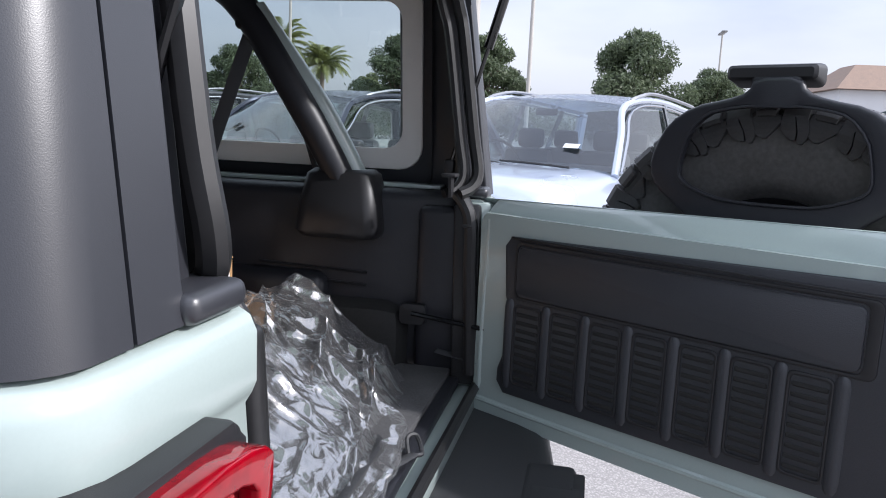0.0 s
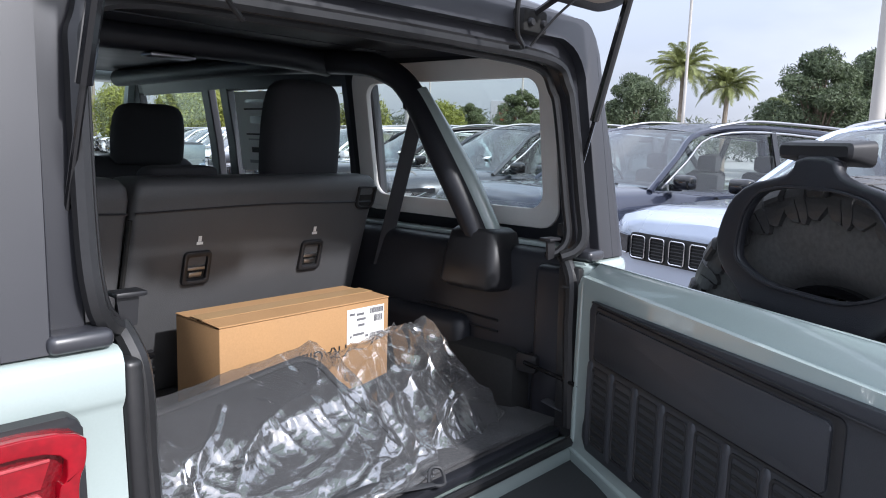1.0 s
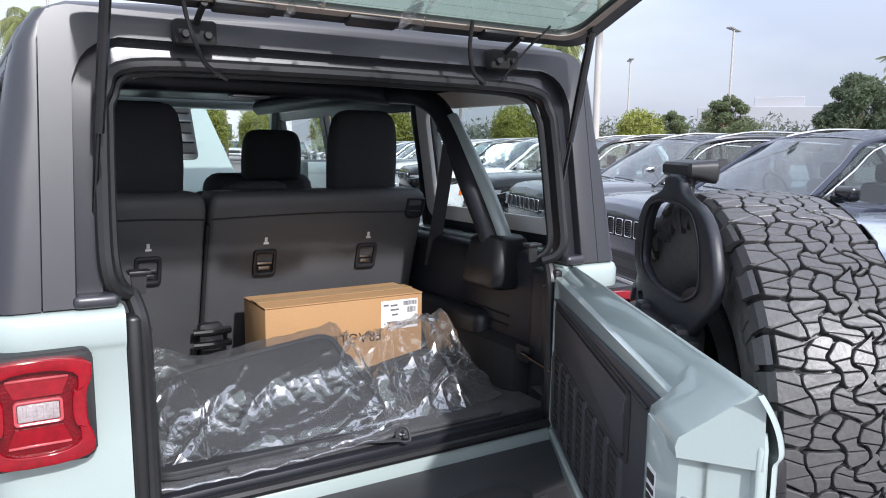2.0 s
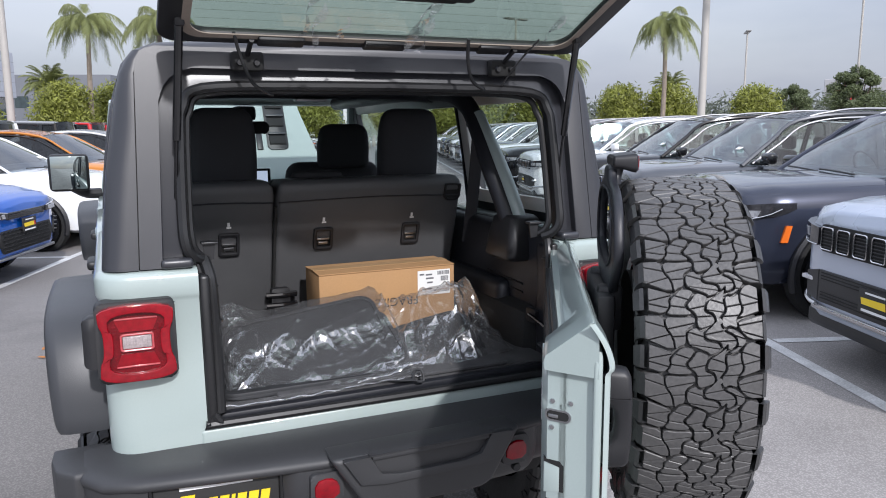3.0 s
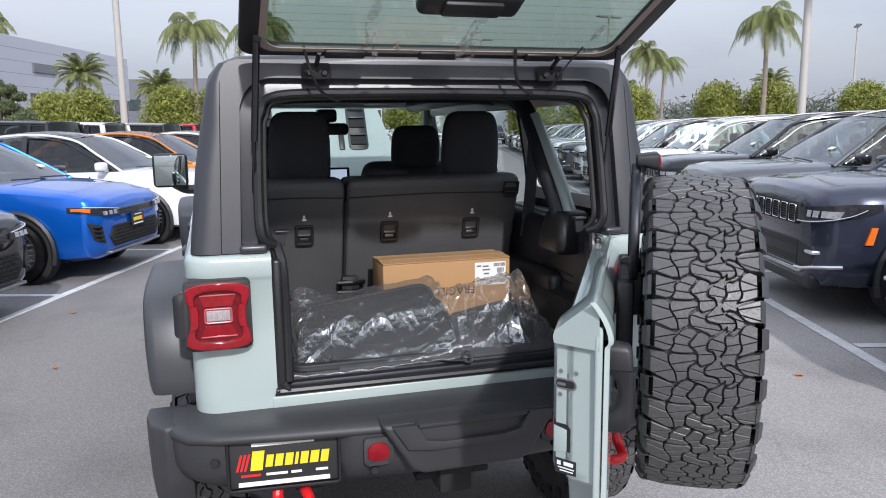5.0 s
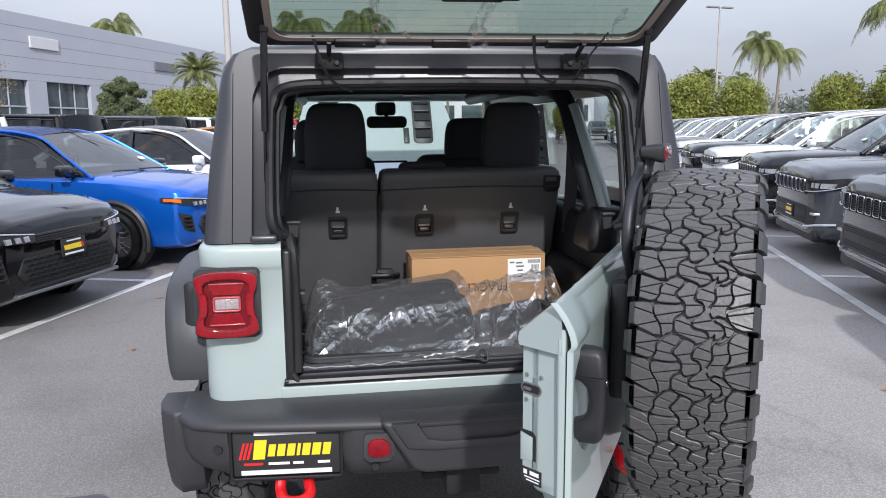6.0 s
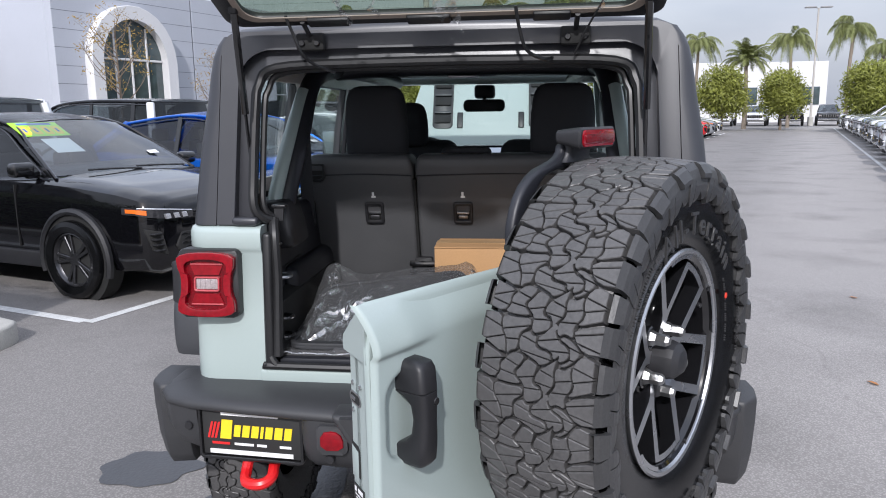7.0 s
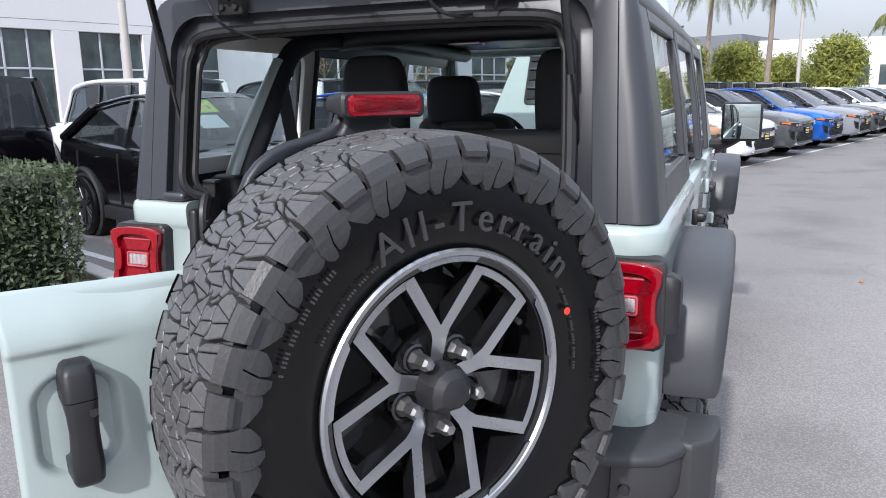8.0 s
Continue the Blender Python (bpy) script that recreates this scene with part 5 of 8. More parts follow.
part("carrier_leg", g(join(rbox((0.46, 0.036, 0.98), (0.80, 0.076, 1.25), 0.01), rbox((0.500, 0.040, 1.16), (0.545, 0.096, 1.262), 0.01), rbox((0.715, 0.040, 1.16), (0.760, 0.096, 1.262), 0.01))), PLASTIC, carrier)
part("lamp_tower", g(loft([[(CC - 0.006 + x * w, y + d, z) for x, y in rr(-0.047, 0.047, 0.064, 0.094, 0.01, 2)] for z, w, d in ((1.482, 1.25, 0.0), (1.494, 1.0, 0.0), (1.508, 0.92, 0.004), (1.524, 0.95, 0.008))])), TRIM, carrier, angle=50)
bl = part("brake_lamp", g(loft([[(x, y, z) for x, z in rr(0.535 + i, 0.692 - i, z0, z1, r, 3)] for y, z0, z1, r, i in ((0.072, 1.524, 1.540, 0.005, 0.006), (0.077, 1.519, 1.545, 0.008, 0.0), (0.100, 1.514, 1.548, 0.010, 0.0), (0.116, 1.509, 1.550, 0.011, 0.0), (0.124, 1.508, 1.550, 0.011, 0.0), (0.128, 1.512, 1.546, 0.009, 0.004))])), PLASTIC, suv, "high red brake lamp in black housing")
part("lens", g(prism(rr(0.545, 0.682, 1.513, 1.545, 0.008), "y", 0.112, 0.1305, 0.004, 2)), REDLENS, bl)
part("lens_core", g(prism(rr(0.555, 0.672, 1.520, 1.537, 0.005), "y", 0.128, 0.132, 0.001)), REDDEEP, bl)

# ---- spare wheel ----
TR, PITCHES, SQ = 0.391, 22, 0.745
PIT = 2 * math.pi * TR / PITCHES


def cut(poly, p, nrm):
    """The part of an outline on the far side of a line."""
    out = []
    for i, a in enumerate(poly):
        b = poly[(i + 1) % len(poly)]
        da = (a[0] - p[0]) * nrm[0] + (a[1] - p[1]) * nrm[1]
        db = (b[0] - p[0]) * nrm[0] + (b[1] - p[1]) * nrm[1]
        if da >= 0:
            out.append(a)
        if da * db < 0:
            f = da / (da - db)
            out.append((a[0] + f * (b[0] - a[0]), a[1] + f * (b[1] - a[1])))
    return out


def lug(poly, sipes=(), wrap=0.0, low=0.371, high=TR):
    """A tread block: outline in (round, across), sliced by narrow sipes, wrapped on the tyre; wrap carries it down the shoulder."""
    pieces = [poly]
    for p, nrm in sipes:
        nxt = []
        for q in pieces:
            a = cut(q, (p[0] + nrm[0] * 0.0008, p[1] + nrm[1] * 0.0008), nrm)
            b = cut(q, (p[0] - nrm[0] * 0.0008, p[1] - nrm[1] * 0.0008), (-nrm[0], -nrm[1]))
            nxt += [w for w in (a, b) if len(w) > 2]
        pieces = nxt
    bm = bmesh.new()
    for q in pieces:
        rings = []
        for r, k in ((low, -0.0012), (high - 0.0014, 0.0), (high, 0.0013)):
            ring = []
            for ss, yy in inset(q, k):
                crown = 0.009 * (abs(yy) / 0.148) ** 3
                ang = ss / TR
                ring.append(bm.verts.new(((r - crown) * math.sin(ang), yy, (r - crown) * math.cos(ang))))
            rings.append(ring)
        n = len(q)
        for a, b in zip(rings, rings[1:]):
            for i in range(n):
                bm.faces.new((a[i], a[(i + 1) % n], b[(i + 1) % n], b[i]))
        bm.faces.new(rings[-1])
    if wrap:
        sgn = 1 if poly[0][1] > 0 else -1
        s0, s1 = min(p[0] for p in poly if abs(p[1]) > 0.128) + 0.001, max(p[0] for p in poly if abs(p[1]) > 0.128) - 0.001
        mid_a, wide_a = (s0 + s1) / 2 / TR, (s1 - s0) / TR
        if wrap < 0.33:      # long lug, forked by a groove, running far down to slanting points
            sheets = [((0.3845, 0.1440, -0.50, 0.50), (0.373, 0.1560, -0.52, 0.52), (0.358, 0.1620, -0.56, 0.56), (0.354, 0.1625, -0.57, 0.57)),
                      ((0.354, 0.1625, -0.57, -0.02), (0.343, 0.1640, -0.62, 0.06), (0.330, 0.1630, -0.58, 0.16), (0.320, 0.1605, -0.34, 0.16), (0.314, 0.1570, -0.14, 0.12), (0.312, 0.1450, -0.12, 0.10)),
                      ((0.354, 0.1625, 0.03, 0.57), (0.343, 0.1640, 0.12, 0.70), (0.330, 0.1630, 0.23, 0.76), (0.318, 0.1600, 0.25, 0.72), (0.309, 0.1560, 0.30, 0.52), (0.307, 0.1440, 0.32, 0.50))]
        else:                # short proud step block over a flat skirt
            sheets = [((0.3845, 0.1470, -0.50, 0.50), (0.380, 0.1570, -0.50, 0.50), (0.364, 0.1700, -0.45, 0.45), (0.356, 0.1695, -0.43, 0.43), (0.353, 0.1580, -0.40, 0.40)),
                      ((0.356, 0.1580, -0.66, 0.60), (0.343, 0.1605, -0.72, 0.62), (0.331, 0.1600, -0.72, 0.36), (0.322, 0.1580, -0.54, 0.12), (0.316, 0.1550, -0.34, -0.06), (0.314, 0.1440, -0.32, -0.08))]
        for rows in sheets:
            V = [[bm.verts.new((r * math.sin(mid_a + wide_a * (p + (q - p) * f)), sgn * y, r * math.cos(mid_a + wide_a * (p + (q - p) * f)))) for f in (0, 0.33, 0.68, 1)] for r, y, p, q in rows]
            U = [[bm.verts.new((r * math.sin(mid_a + wide_a * (p + (q - p) * f)), sgn * (y - 0.016), r * math.cos(mid_a + wide_a * (p + (q - p) * f)))) for f in (0, 0.33, 0.68, 1)] for r, y, p, q in rows]
            for A, B in zip(V, V[1:]):
                for i in range(3):
                    bm.faces.new((A[i], A[i + 1], B[i + 1], B[i])).material_index = 1
            for i in (0, 3):
                for j in range(len(V) - 1):
                    bm.faces.new((V[j][i], V[j + 1][i], U[j + 1][i], U[j][i])).material_index = 1
    for v in bm.verts:
        v.co.y *= SQ
    return bm


# one pitch of the tread: zigzag grooves between six columns, each cut across twice; units of 1/380 of the width
EDGE_L = [(0, 12), (0, 88), (0, 102), (0, 182)]
EDGE_R = [(380, 0), (380, 84), (380, 96), (380, 176)]
G1 = [(84, -12), (64, 14), (66, 52), (92, 84), (98, 128), (80, 146)]
G2 = [(128, -14), (166, 12), (164, 44), (132, 62), (136, 106), (166, 116), (150, 142)]
G3 = [(190, 0), (222, 8), (228, 40), (192, 54), (188, 88), (238, 92), (246, 122), (206, 138)]
G4 = [(262, -6), (238, 24), (250, 58), (288, 72), (296, 104), (258, 124), (254, 150)]
G5 = [(316, -8), (292, 22), (300, 56), (330, 84), (306, 112), (304, 142)]
COLUMNS = [(EDGE_L, G1, ((0, (), 1), (2, (), 4))), (G1, G2, ((1, ((112, 18),), 1), (4, ((112, 112),), 4))), (G2, G3, ((2, ((176, 58),), 3), (5, ((200, 128),), 7))),
           (G3, G4, ((2, ((244, 30),), 1), (6, ((262, 100),), 5))), (G4, G5, ((2, ((270, 44),), 2), (5, ((282, 130),), 4))), (G5, EDGE_R, ((1, (), 0), (3, (), 2)))]


def wrapped(line, i):
    x, y = line[i % len(line)]
    return (x, y + 180 * (i // len(line)))


def inset(poly, d):
    """The outline moved inwards by d at every side."""
    n = len(poly)
    area = sum(poly[i][0] * poly[(i + 1) % n][1] - poly[(i + 1) % n][0] * poly[i][1] for i in range(n))
    sg = 1 if area > 0 else -1
    out = []
    for i in range(n):
        a, b, c = poly[i - 1], poly[i], poly[(i + 1) % n]
        d1, d2 = Vector((b[0] - a[0], b[1] - a[1])), Vector((c[0] - b[0], c[1] - b[1]))
        if d1.length < 1e-7 or d2.length < 1e-7:
            out.append(b)
            continue
        n1, n2 = Vector((-d1.y, d1.x)).normalized() * sg, Vector((-d2.y, d2.x)).normalized() * sg
        m = n1 + n2
        m = m.normalized() if m.length > 1e-4 else n1
        k = d / max(0.55, m.dot(n1))
        out.append((b[0] + m.x * k, b[1] + m.y * k))
    return out


def rounded(poly):
    """Corners cut, but the shoulder's outer edge kept."""
    out = []
    for i, p in enumerate(poly):
        q, o = poly[(i + 1) % len(poly)], poly[i - 1]
        if abs(p[1]) > 0.13:
            out.append(p)
        else:
            out += [(0.75 * p[0] + 0.25 * o[0], 0.75 * p[1] + 0.25 * o[1]), (0.75 * p[0] + 0.25 * q[0], 0.75 * p[1] + 0.25 * q[1])]
    return out


def tread_pitch():
    """Blocks of one pitch: outline, sipes, how far the lug runs down the shoulder."""
    out = []
    for c, (la, lb, cuts) in enumerate(COLUMNS):
        for k in range(2):
            ia, ma, ib = cuts[k]
            ja, mb, jb = cuts[(k + 1) % 2]
            up = 0
            if k == 1:
                ja, jb, up = ja + len(la), jb + len(lb), 180
            if c in (0, 5):
                e0 = 2 * k
                edge = [wrapped(la if c == 0 else lb, e0), wrapped(la if c == 0 else lb, e0 + 1)]
                if c == 0:
                    poly = edge + [wrapped(lb, i) for i in range(jb, ib - 1, -1)]
                else:
                    poly = [wrapped(la, i) for i in range(ia, ja + 1)] + edge[::-1]
                if k == 1:
                    poly = [(abs(x - (14 if c == 0 else 0)) if x == 0 else (366 if x == 380 else x), y) for x, y in poly]
            else:
                poly = [wrapped(la, i) for i in range(ia, ja + 1)] + [(x, y + up) for x, y in mb] + [wrapped(lb, i) for i in range(jb, ib - 1, -1)] + list(ma)[::-1]
            m = [(y * PIT / 180, (x - 190) / 190 * 0.148) for x, y in poly]
            m = soft(inset(m, 0.0024), 2) if c not in (0, 5) else rounded(inset(m, 0.0015))
            cs, cy = sum(q[0] for q in m) / len(m), sum(q[1] for q in m) / len(m)
            tilt = 0.18 if (c + k) % 2 else -0.22
            sip = [((cs - 0.010, cy), (1, tilt)), ((cs + 0.009, cy), (1, -tilt))] if c in (0, 5) else [((cs - 0.009, cy), (1, tilt)), ((cs + 0.010, cy), (1, tilt * 0.4))]
            out.append((m, 0.0, sip, (0.306 if k == 0 else 0.334) if c in (0, 5) else 0))
    return out


TREAD = tread_pitch()
carcass = [(0.212, 0.100), (0.226, 0.118), (0.245, 0.126), (0.29, 0.140), (0.325, 0.1415), (0.348, 0.139), (0.365, 0.128), (0.3725, 0.105), (0.3765, 0.05)]
carcass = [(r, y * 1.03 * SQ) for r, y in carcass]
carcass = carcass + [(0.377, 0.0)] + [(r, -y) for r, y in carcass[::-1]]


def tyre_carcass(parent, m, name="tyre"):
    bm = lathe(carcass + [(0.205, -0.07), (0.205, 0.07)], 96, True)
    for f in bm.faces:
        q = f.calc_center_median()
        f.material_index = 2 if math.hypot(q.x, q.z) > 0.367 else int(q.y < -0.05)      # inner side painted paler, as if more light reached it
    return part(name, moved(bm, m), (SIDEWALL, LITRUBBER, RUBBER), parent, "black all-terrain tyre", angle=40)


def tread_blocks(parent, m, single):
    made = []
    for k, (poly, off, sip, wrap) in enumerate(TREAD):
        if single:
            first = None
            for i in range(PITCHES):
                turn = m @ Matrix.Rotation(2 * math.pi * (i + off) / PITCHES, 4, "Y")
                if first is None:
                    first = part("tread_block", lug(poly, sip, wrap), (RUBBER, LUGSIDE), parent, smooth=False)
                    first.matrix_basis = turn
                    # the block's own place is in its matrix, the parent's inverse stays
                else:
                    again(first, turn, parent)
        else:
            for i in range(PITCHES):
                made.append(moved(lug(poly, (), wrap), m @ Matrix.Rotation(2 * math.pi * (i + off) / PITCHES, 4, "Y")))
    if made:
        tagged(part("tread", join(*made), (RUBBER, LUGSIDE), parent, smooth=False), kind="stuff")


SPARE = GATE @ Matrix.Translation((0.628, 0.219, 1.103))
RIM = SPARE @ Matrix.Translation((0, -0.010, 0))
spare = tyre_carcass(suv, SPARE, "spare_wheel")
tagged(spare, label="spare wheel with chunky all-terrain tyre and machined alloy rim")
tread_blocks(spare, SPARE, True)


def flat_piece(poly, high, deep):
    """A cast web: machined face, black flanks; outline in (x, z), face height by radius."""
    bm = bmesh.new()
    top = [bm.verts.new((x, high(math.hypot(x, z)), z)) for x, z in poly]
    low = [bm.verts.new((x, high(math.hypot(x, z)) - deep, z)) for x, z in poly]
    n = len(top)
    bm.faces.new(top)
    for j in range(n):
        f = bm.faces.new((top[j], low[j], low[(j + 1) % n], top[(j + 1) % n]))
        f.material_index = 1
    return bm


def polar(r, deg):
    return (r * math.sin(radians(deg)), r * math.cos(radians(deg)))


def rim_spokes(m, parent):
    part("rim_barrel", moved(lathe([(0.198, 0.088), (0.192, 0.05), (0.188, -0.07), (0.205, -0.075), (0.206, 0.07)], 64, True), m), GLOSSBLACK, parent, "gloss black rim barrel")
    part("rim_lip", moved(lathe([(0.205, 0.075), (0.213, 0.090), (0.2205, 0.098), (0.2215, 0.104), (0.218, 0.1075), (0.211, 0.106), (0.208, 0.100)], 80), m), SILVER, parent, "machined rim lip")
    part("rim_step", moved(lathe([(0.2085, 0.1005), (0.2, 0.097), (0.196, 0.085)], 80), m), GLOSSBLACK, parent)

    def high(r):
        return float(np.interp(r, (0.03, 0.075, 0.14, 0.205), (0.062, 0.074, 0.086, 0.095)))
    for i in range(5):
        turn = m @ Matrix.Rotation(2 * math.pi * i / 5, 4, "Y")
        h = 17.0
        # stem and two arms of the Y
        for name, poly, deep in (
                ("spoke", [polar(0.040, -17), polar(0.040, 17), (0.0135, 0.078), (0.0175, 0.092), (0.0, 0.100), (-0.0175, 0.092), (-0.0135, 0.078)], 0.035),
                ("spoke_arm", [(0.0, 0.100), (0.0175, 0.092), polar(0.187, h + 5.5), polar(0.194, h + 5.0), polar(0.196, h)], 0.032),
                ("spoke_arm", [(-0.0175, 0.092), (0.0, 0.100), polar(0.196, -h), polar(0.194, -h - 5.0), polar(0.187, -h - 5.5)], 0.032)):
            part(name, moved(flat_piece(poly, high, deep), turn), (SILVER, GLOSSBLACK), parent, smooth=False)
        # outer link between neighbouring arms
        out_a = [polar(0.196, h + 0.3 + k * (72 - 2 * h - 0.6) / 8) for k in range(9)]
        in_a = [polar(0.184, h + 5.0 + k * (72 - 2 * h - 10.0) / 8) for k in range(9)]
        part("spoke_link", moved(flat_piece(out_a + in_a[::-1], lambda r: high(r) - 0.0006, 0.03), turn), (SILVER, GLOSSBLACK), parent, smooth=False)
        # machined step of the lip across the mouth of each Y
        o2 = [polar(0.2095, -h + 1 + k * (2 * h - 2) / 8) for k in range(9)]
        i2 = [polar(0.201, -h + 3 + k * (2 * h - 6) / 8) for k in range(9)]
        part("lip_step", moved(flat_piece(o2 + i2[::-1], lambda r: 0.1035, 0.02), turn), (SILVER, GLOSSBLACK), parent, smooth=False)
        # dark web deep in the pocket
        wp = [polar(0.07, h + 12), polar(0.185, h + 8), polar(0.19, 36), polar(0.185, 72 - h - 8), polar(0.07, 72 - h - 12)]
        part("pocket_web", moved(flat_piece(wp, lambda r: high(r) - 0.052, 0.01), turn), GLOSSBLACK, parent, smooth=False)
    part("hub", moved(lathe([(0, 0.060), (0.045, 0.060), (0.082, 0.052), (0.090, 0.036), (0.085, 0.0)], 40), m), GLOSSBLACK, parent)
    for i in range(5):
        a = 2 * math.pi * (i + 0.5) / 5
        q = m @ Matrix.Translation((0.0625 * math.sin(a), 0, 0.0625 * math.cos(a)))
        part("lug_nut", moved(lathe([(0, 0.102), (0.008, 0.101), (0.0115, 0.095), (0.012, 0.076), (0.016, 0.066), (0.018, 0.056)], 6), q), NUT, parent, smooth=False)
        part("lug_seat", moved(lathe([(0.022, 0.050), (0.024, 0.064), (0.020, 0.066), (0.016, 0.058)], 16), q), GLOSSBLACK, parent)


rim_spokes(RIM, spare)
part("carrier_cap", moved(join(loft([[(x, y, z) for x, z in soft([(-0.036, -0.032), (0.036, -0.032), (0.042, 0.01), (0.02, 0.040), (-0.02, 0.040), (-0.042, 0.01)], 1)] for y in (0.045, 0.090)] +
     [[(x * k, y, z * k) for x, z in soft([(-0.036, -0.032), (0.036, -0.032), (0.042, 0.01), (0.02, 0.040), (-0.02, 0.040), (-0.042, 0.01)], 1)] for y, k in ((0.104, 0.9), (0.114, 0.62), (0.119, 0.25))]),
     rbox((-0.022, 0.05, -0.075), (0.028, 0.078, -0.03), 0.012, 2)), RIM), PLASTIC, spare, "black lock cap", angle=22)
part("backing_plate", moved(lathe([(0, 0.0), (0.15, 0.0), (0.17, -0.02), (0.17, -0.10)], 32), SPARE), DARK, spare)
part("valve_stem", moved(tube([(-0.155, 0.05, 0.085), (-0.145, 0.085, 0.080)], 0.005, 8), SPARE), SEAL, spare)
part("balance_dot", moved(lathe([(0, 0.0015), (0.0062, 0.0015), (0.0066, 0.0)], 16), SPARE @ Matrix.Translation((-0.229, 0.1085, 0.088))), mat("red_dot_paint", (0.75, 0.05, 0.02), 0.6), spare)
word = "All-Terrain"
wide = (0.072, 0.034, 0.034, 0.042, 0.070, 0.058, 0.052, 0.052, 0.058, 0.034, 0.058)
turn_at = -sum(wide) / 2
for ch, w in zip(word, wide):
    ph = (turn_at + w / 2) / 0.373 + radians(12)
    turn_at += w
    c_, s_ = math.cos(ph), math.sin(ph)
    m = Matrix(((-c_, -s_, 0, -0.268 * s_), (0, 0, 1, 0.1105), (-s_, c_, 0, 0.268 * c_), (0, 0, 0, 1)))
    part("raised_letter", letters(ch, 0.062, 0.0018, SPARE @ m), LUGSIDE, spare, smooth=False)
for k, (r, a0, a1, w) in enumerate(((0.252, 20, 34, 0.004), (0.252, 60, 95, 0.003), (0.30, 75, 100, 0.007), (0.30, -70, -40, 0.006), (0.252, -60, -30, 0.003), (0.30, 165, 200, 0.008))):
    bits = []
    n = int((a1 - a0) / 1.1)
    for i in range(n):
        if (i * 7 + k) % 5 == 0:
            continue
        a = radians(a0 + (a1 - a0) * i / n)
        m = Matrix(((-math.cos(a), -math.sin(a), 0, -r * math.sin(a)), (0, 0, 1, 0.1175 if r > 0.28 else 0.1060), (-math.sin(a), math.cos(a), 0, r * math.cos(a)), (0, 0, 0, 1)))
        bits.append(moved(rbox((-0.0013, -w / 2, -0.003), (0.0013, w / 2, 0.0002), 0), SPARE @ m))
    tagged(part("raised_mark", join(*bits), LUGSIDE, spare, smooth=False), kind="stuff")

# road wheels
def road_wheel(x, y, steer=0):
    m = Matrix.Translation((x, y, 0.39)) @ pose(0, 0, 0, 0, 0, -90 if x > 0 else 90)
    w = tyre_carcass(suv, m, "road_wheel")
    tread_blocks(w, m, False)
    part("rim", moved(join(lathe([(0.0, 0.05), (0.08, 0.06), (0.19, 0.07), (0.215, 0.098), (0.222, 0.101), (0.218, 0.08)], 40)), m), GLOSSBLACK, w)
    return w


for sx in (-1, 1):
    for wy in (0.66, 3.62):
        road_wheel(sx * 0.745, wy)

# ---- cargo: carton and bagged floor mats ----
carton = thing("cardboard_box", "long brown cardboard carton with a white shipping label", "box", (0.18, 0.73, 0.858))
BX0, BX1, BY0, BY1, BZ0, BZ1 = -0.082, 0.442, 0.598, 0.790, 0.862, 1.102
part("carton_body", rbox((BX0, BY0, BZ0), (BX1, BY1, BZ1 - 0.004), 0.003, 2), CARD, carton)
for k, (y0, y1) in enumerate(((BY0 - 0.001, (BY0 + BY1) / 2 - 0.0015), ((BY0 + BY1) / 2 + 0.0015, BY1 + 0.001))):
    bm = rbox((BX0 - 0.001, y0, BZ1 - 0.003), (BX1 + 0.001, y1, BZ1 + 0.001), 0.0012, 1)
    for v in bm.verts:
        v.co.z += 0.004 * (k == 0) * (v.co.y > y1 - 0.01)
    part("carton_flap", bm, CARD, carton)
part("packing_tape", rbox((BX0 - 0.002, (BY0 + BY1) / 2 - 0.028, BZ1 + 0.0045), (BX1 + 0.002, (BY0 + BY1) / 2 + 0.028, BZ1 + 0.0055), 0), mat("packing_tape", (0.50, 0.32, 0.16), 0.25, var=0.05), carton)
PRINT = mat("grey_label_print", (0.16, 0.16, 0.17), 0.7, var=0.2)
lb = part("shipping_label", rbox((0.292, BY0 - 0.0015, 0.992), (0.424, BY0 - 0.0003, 1.085), 0), PAPER, carton, "white shipping label with bar codes")
random.seed(3)
for x0, x1, z0, z1 in ((0.372, 0.418, 1.066, 1.080), (0.386, 0.418, 1.042, 1.060), (0.372, 0.418, 1.000, 1.012)):
    x = x0
    bits = []
    while x < x1:
        w = random.choice((0.0012, 0.002, 0.0028))
        bits.append(rbox((x, BY0 - 0.0026, z0), (x + w, BY0 - 0.0016, z1), 0))
        x += w + random.choice((0.0012, 0.002))
    part("bar_code", join(*bits), PRINT, lb)
for x0, x1, z in ((0.300, 0.318, 1.068), (0.325, 0.350, 1.066), (0.325, 0.356, 1.052), (0.330, 0.352, 1.036), (0.312, 0.350, 1.012), (0.302, 0.307, 1.008), (0.356, 0.366, 1.004)):
    part("print_bar", rbox((x0, BY0 - 0.0026, z), (x1, BY0 - 0.0016, z + 0.006), 0), PRINT, lb)
# upside-down carton print
m = Matrix(((-1, 0, 0, 0.208), (0, 0, -1, BY0 - 0.0016), (0, -1, 0, 0.981), (0, 0, 0, 1)))
part("carton_print", letters("FRAGILE", 0.046, 0.0004, m), INK, carton, "black upside-down carton print", smooth=False)

mats = thing("floor_mats", "stack of black rubber floor mats in a clear plastic bag", "floor mat", (0, 0.33, 0.86))


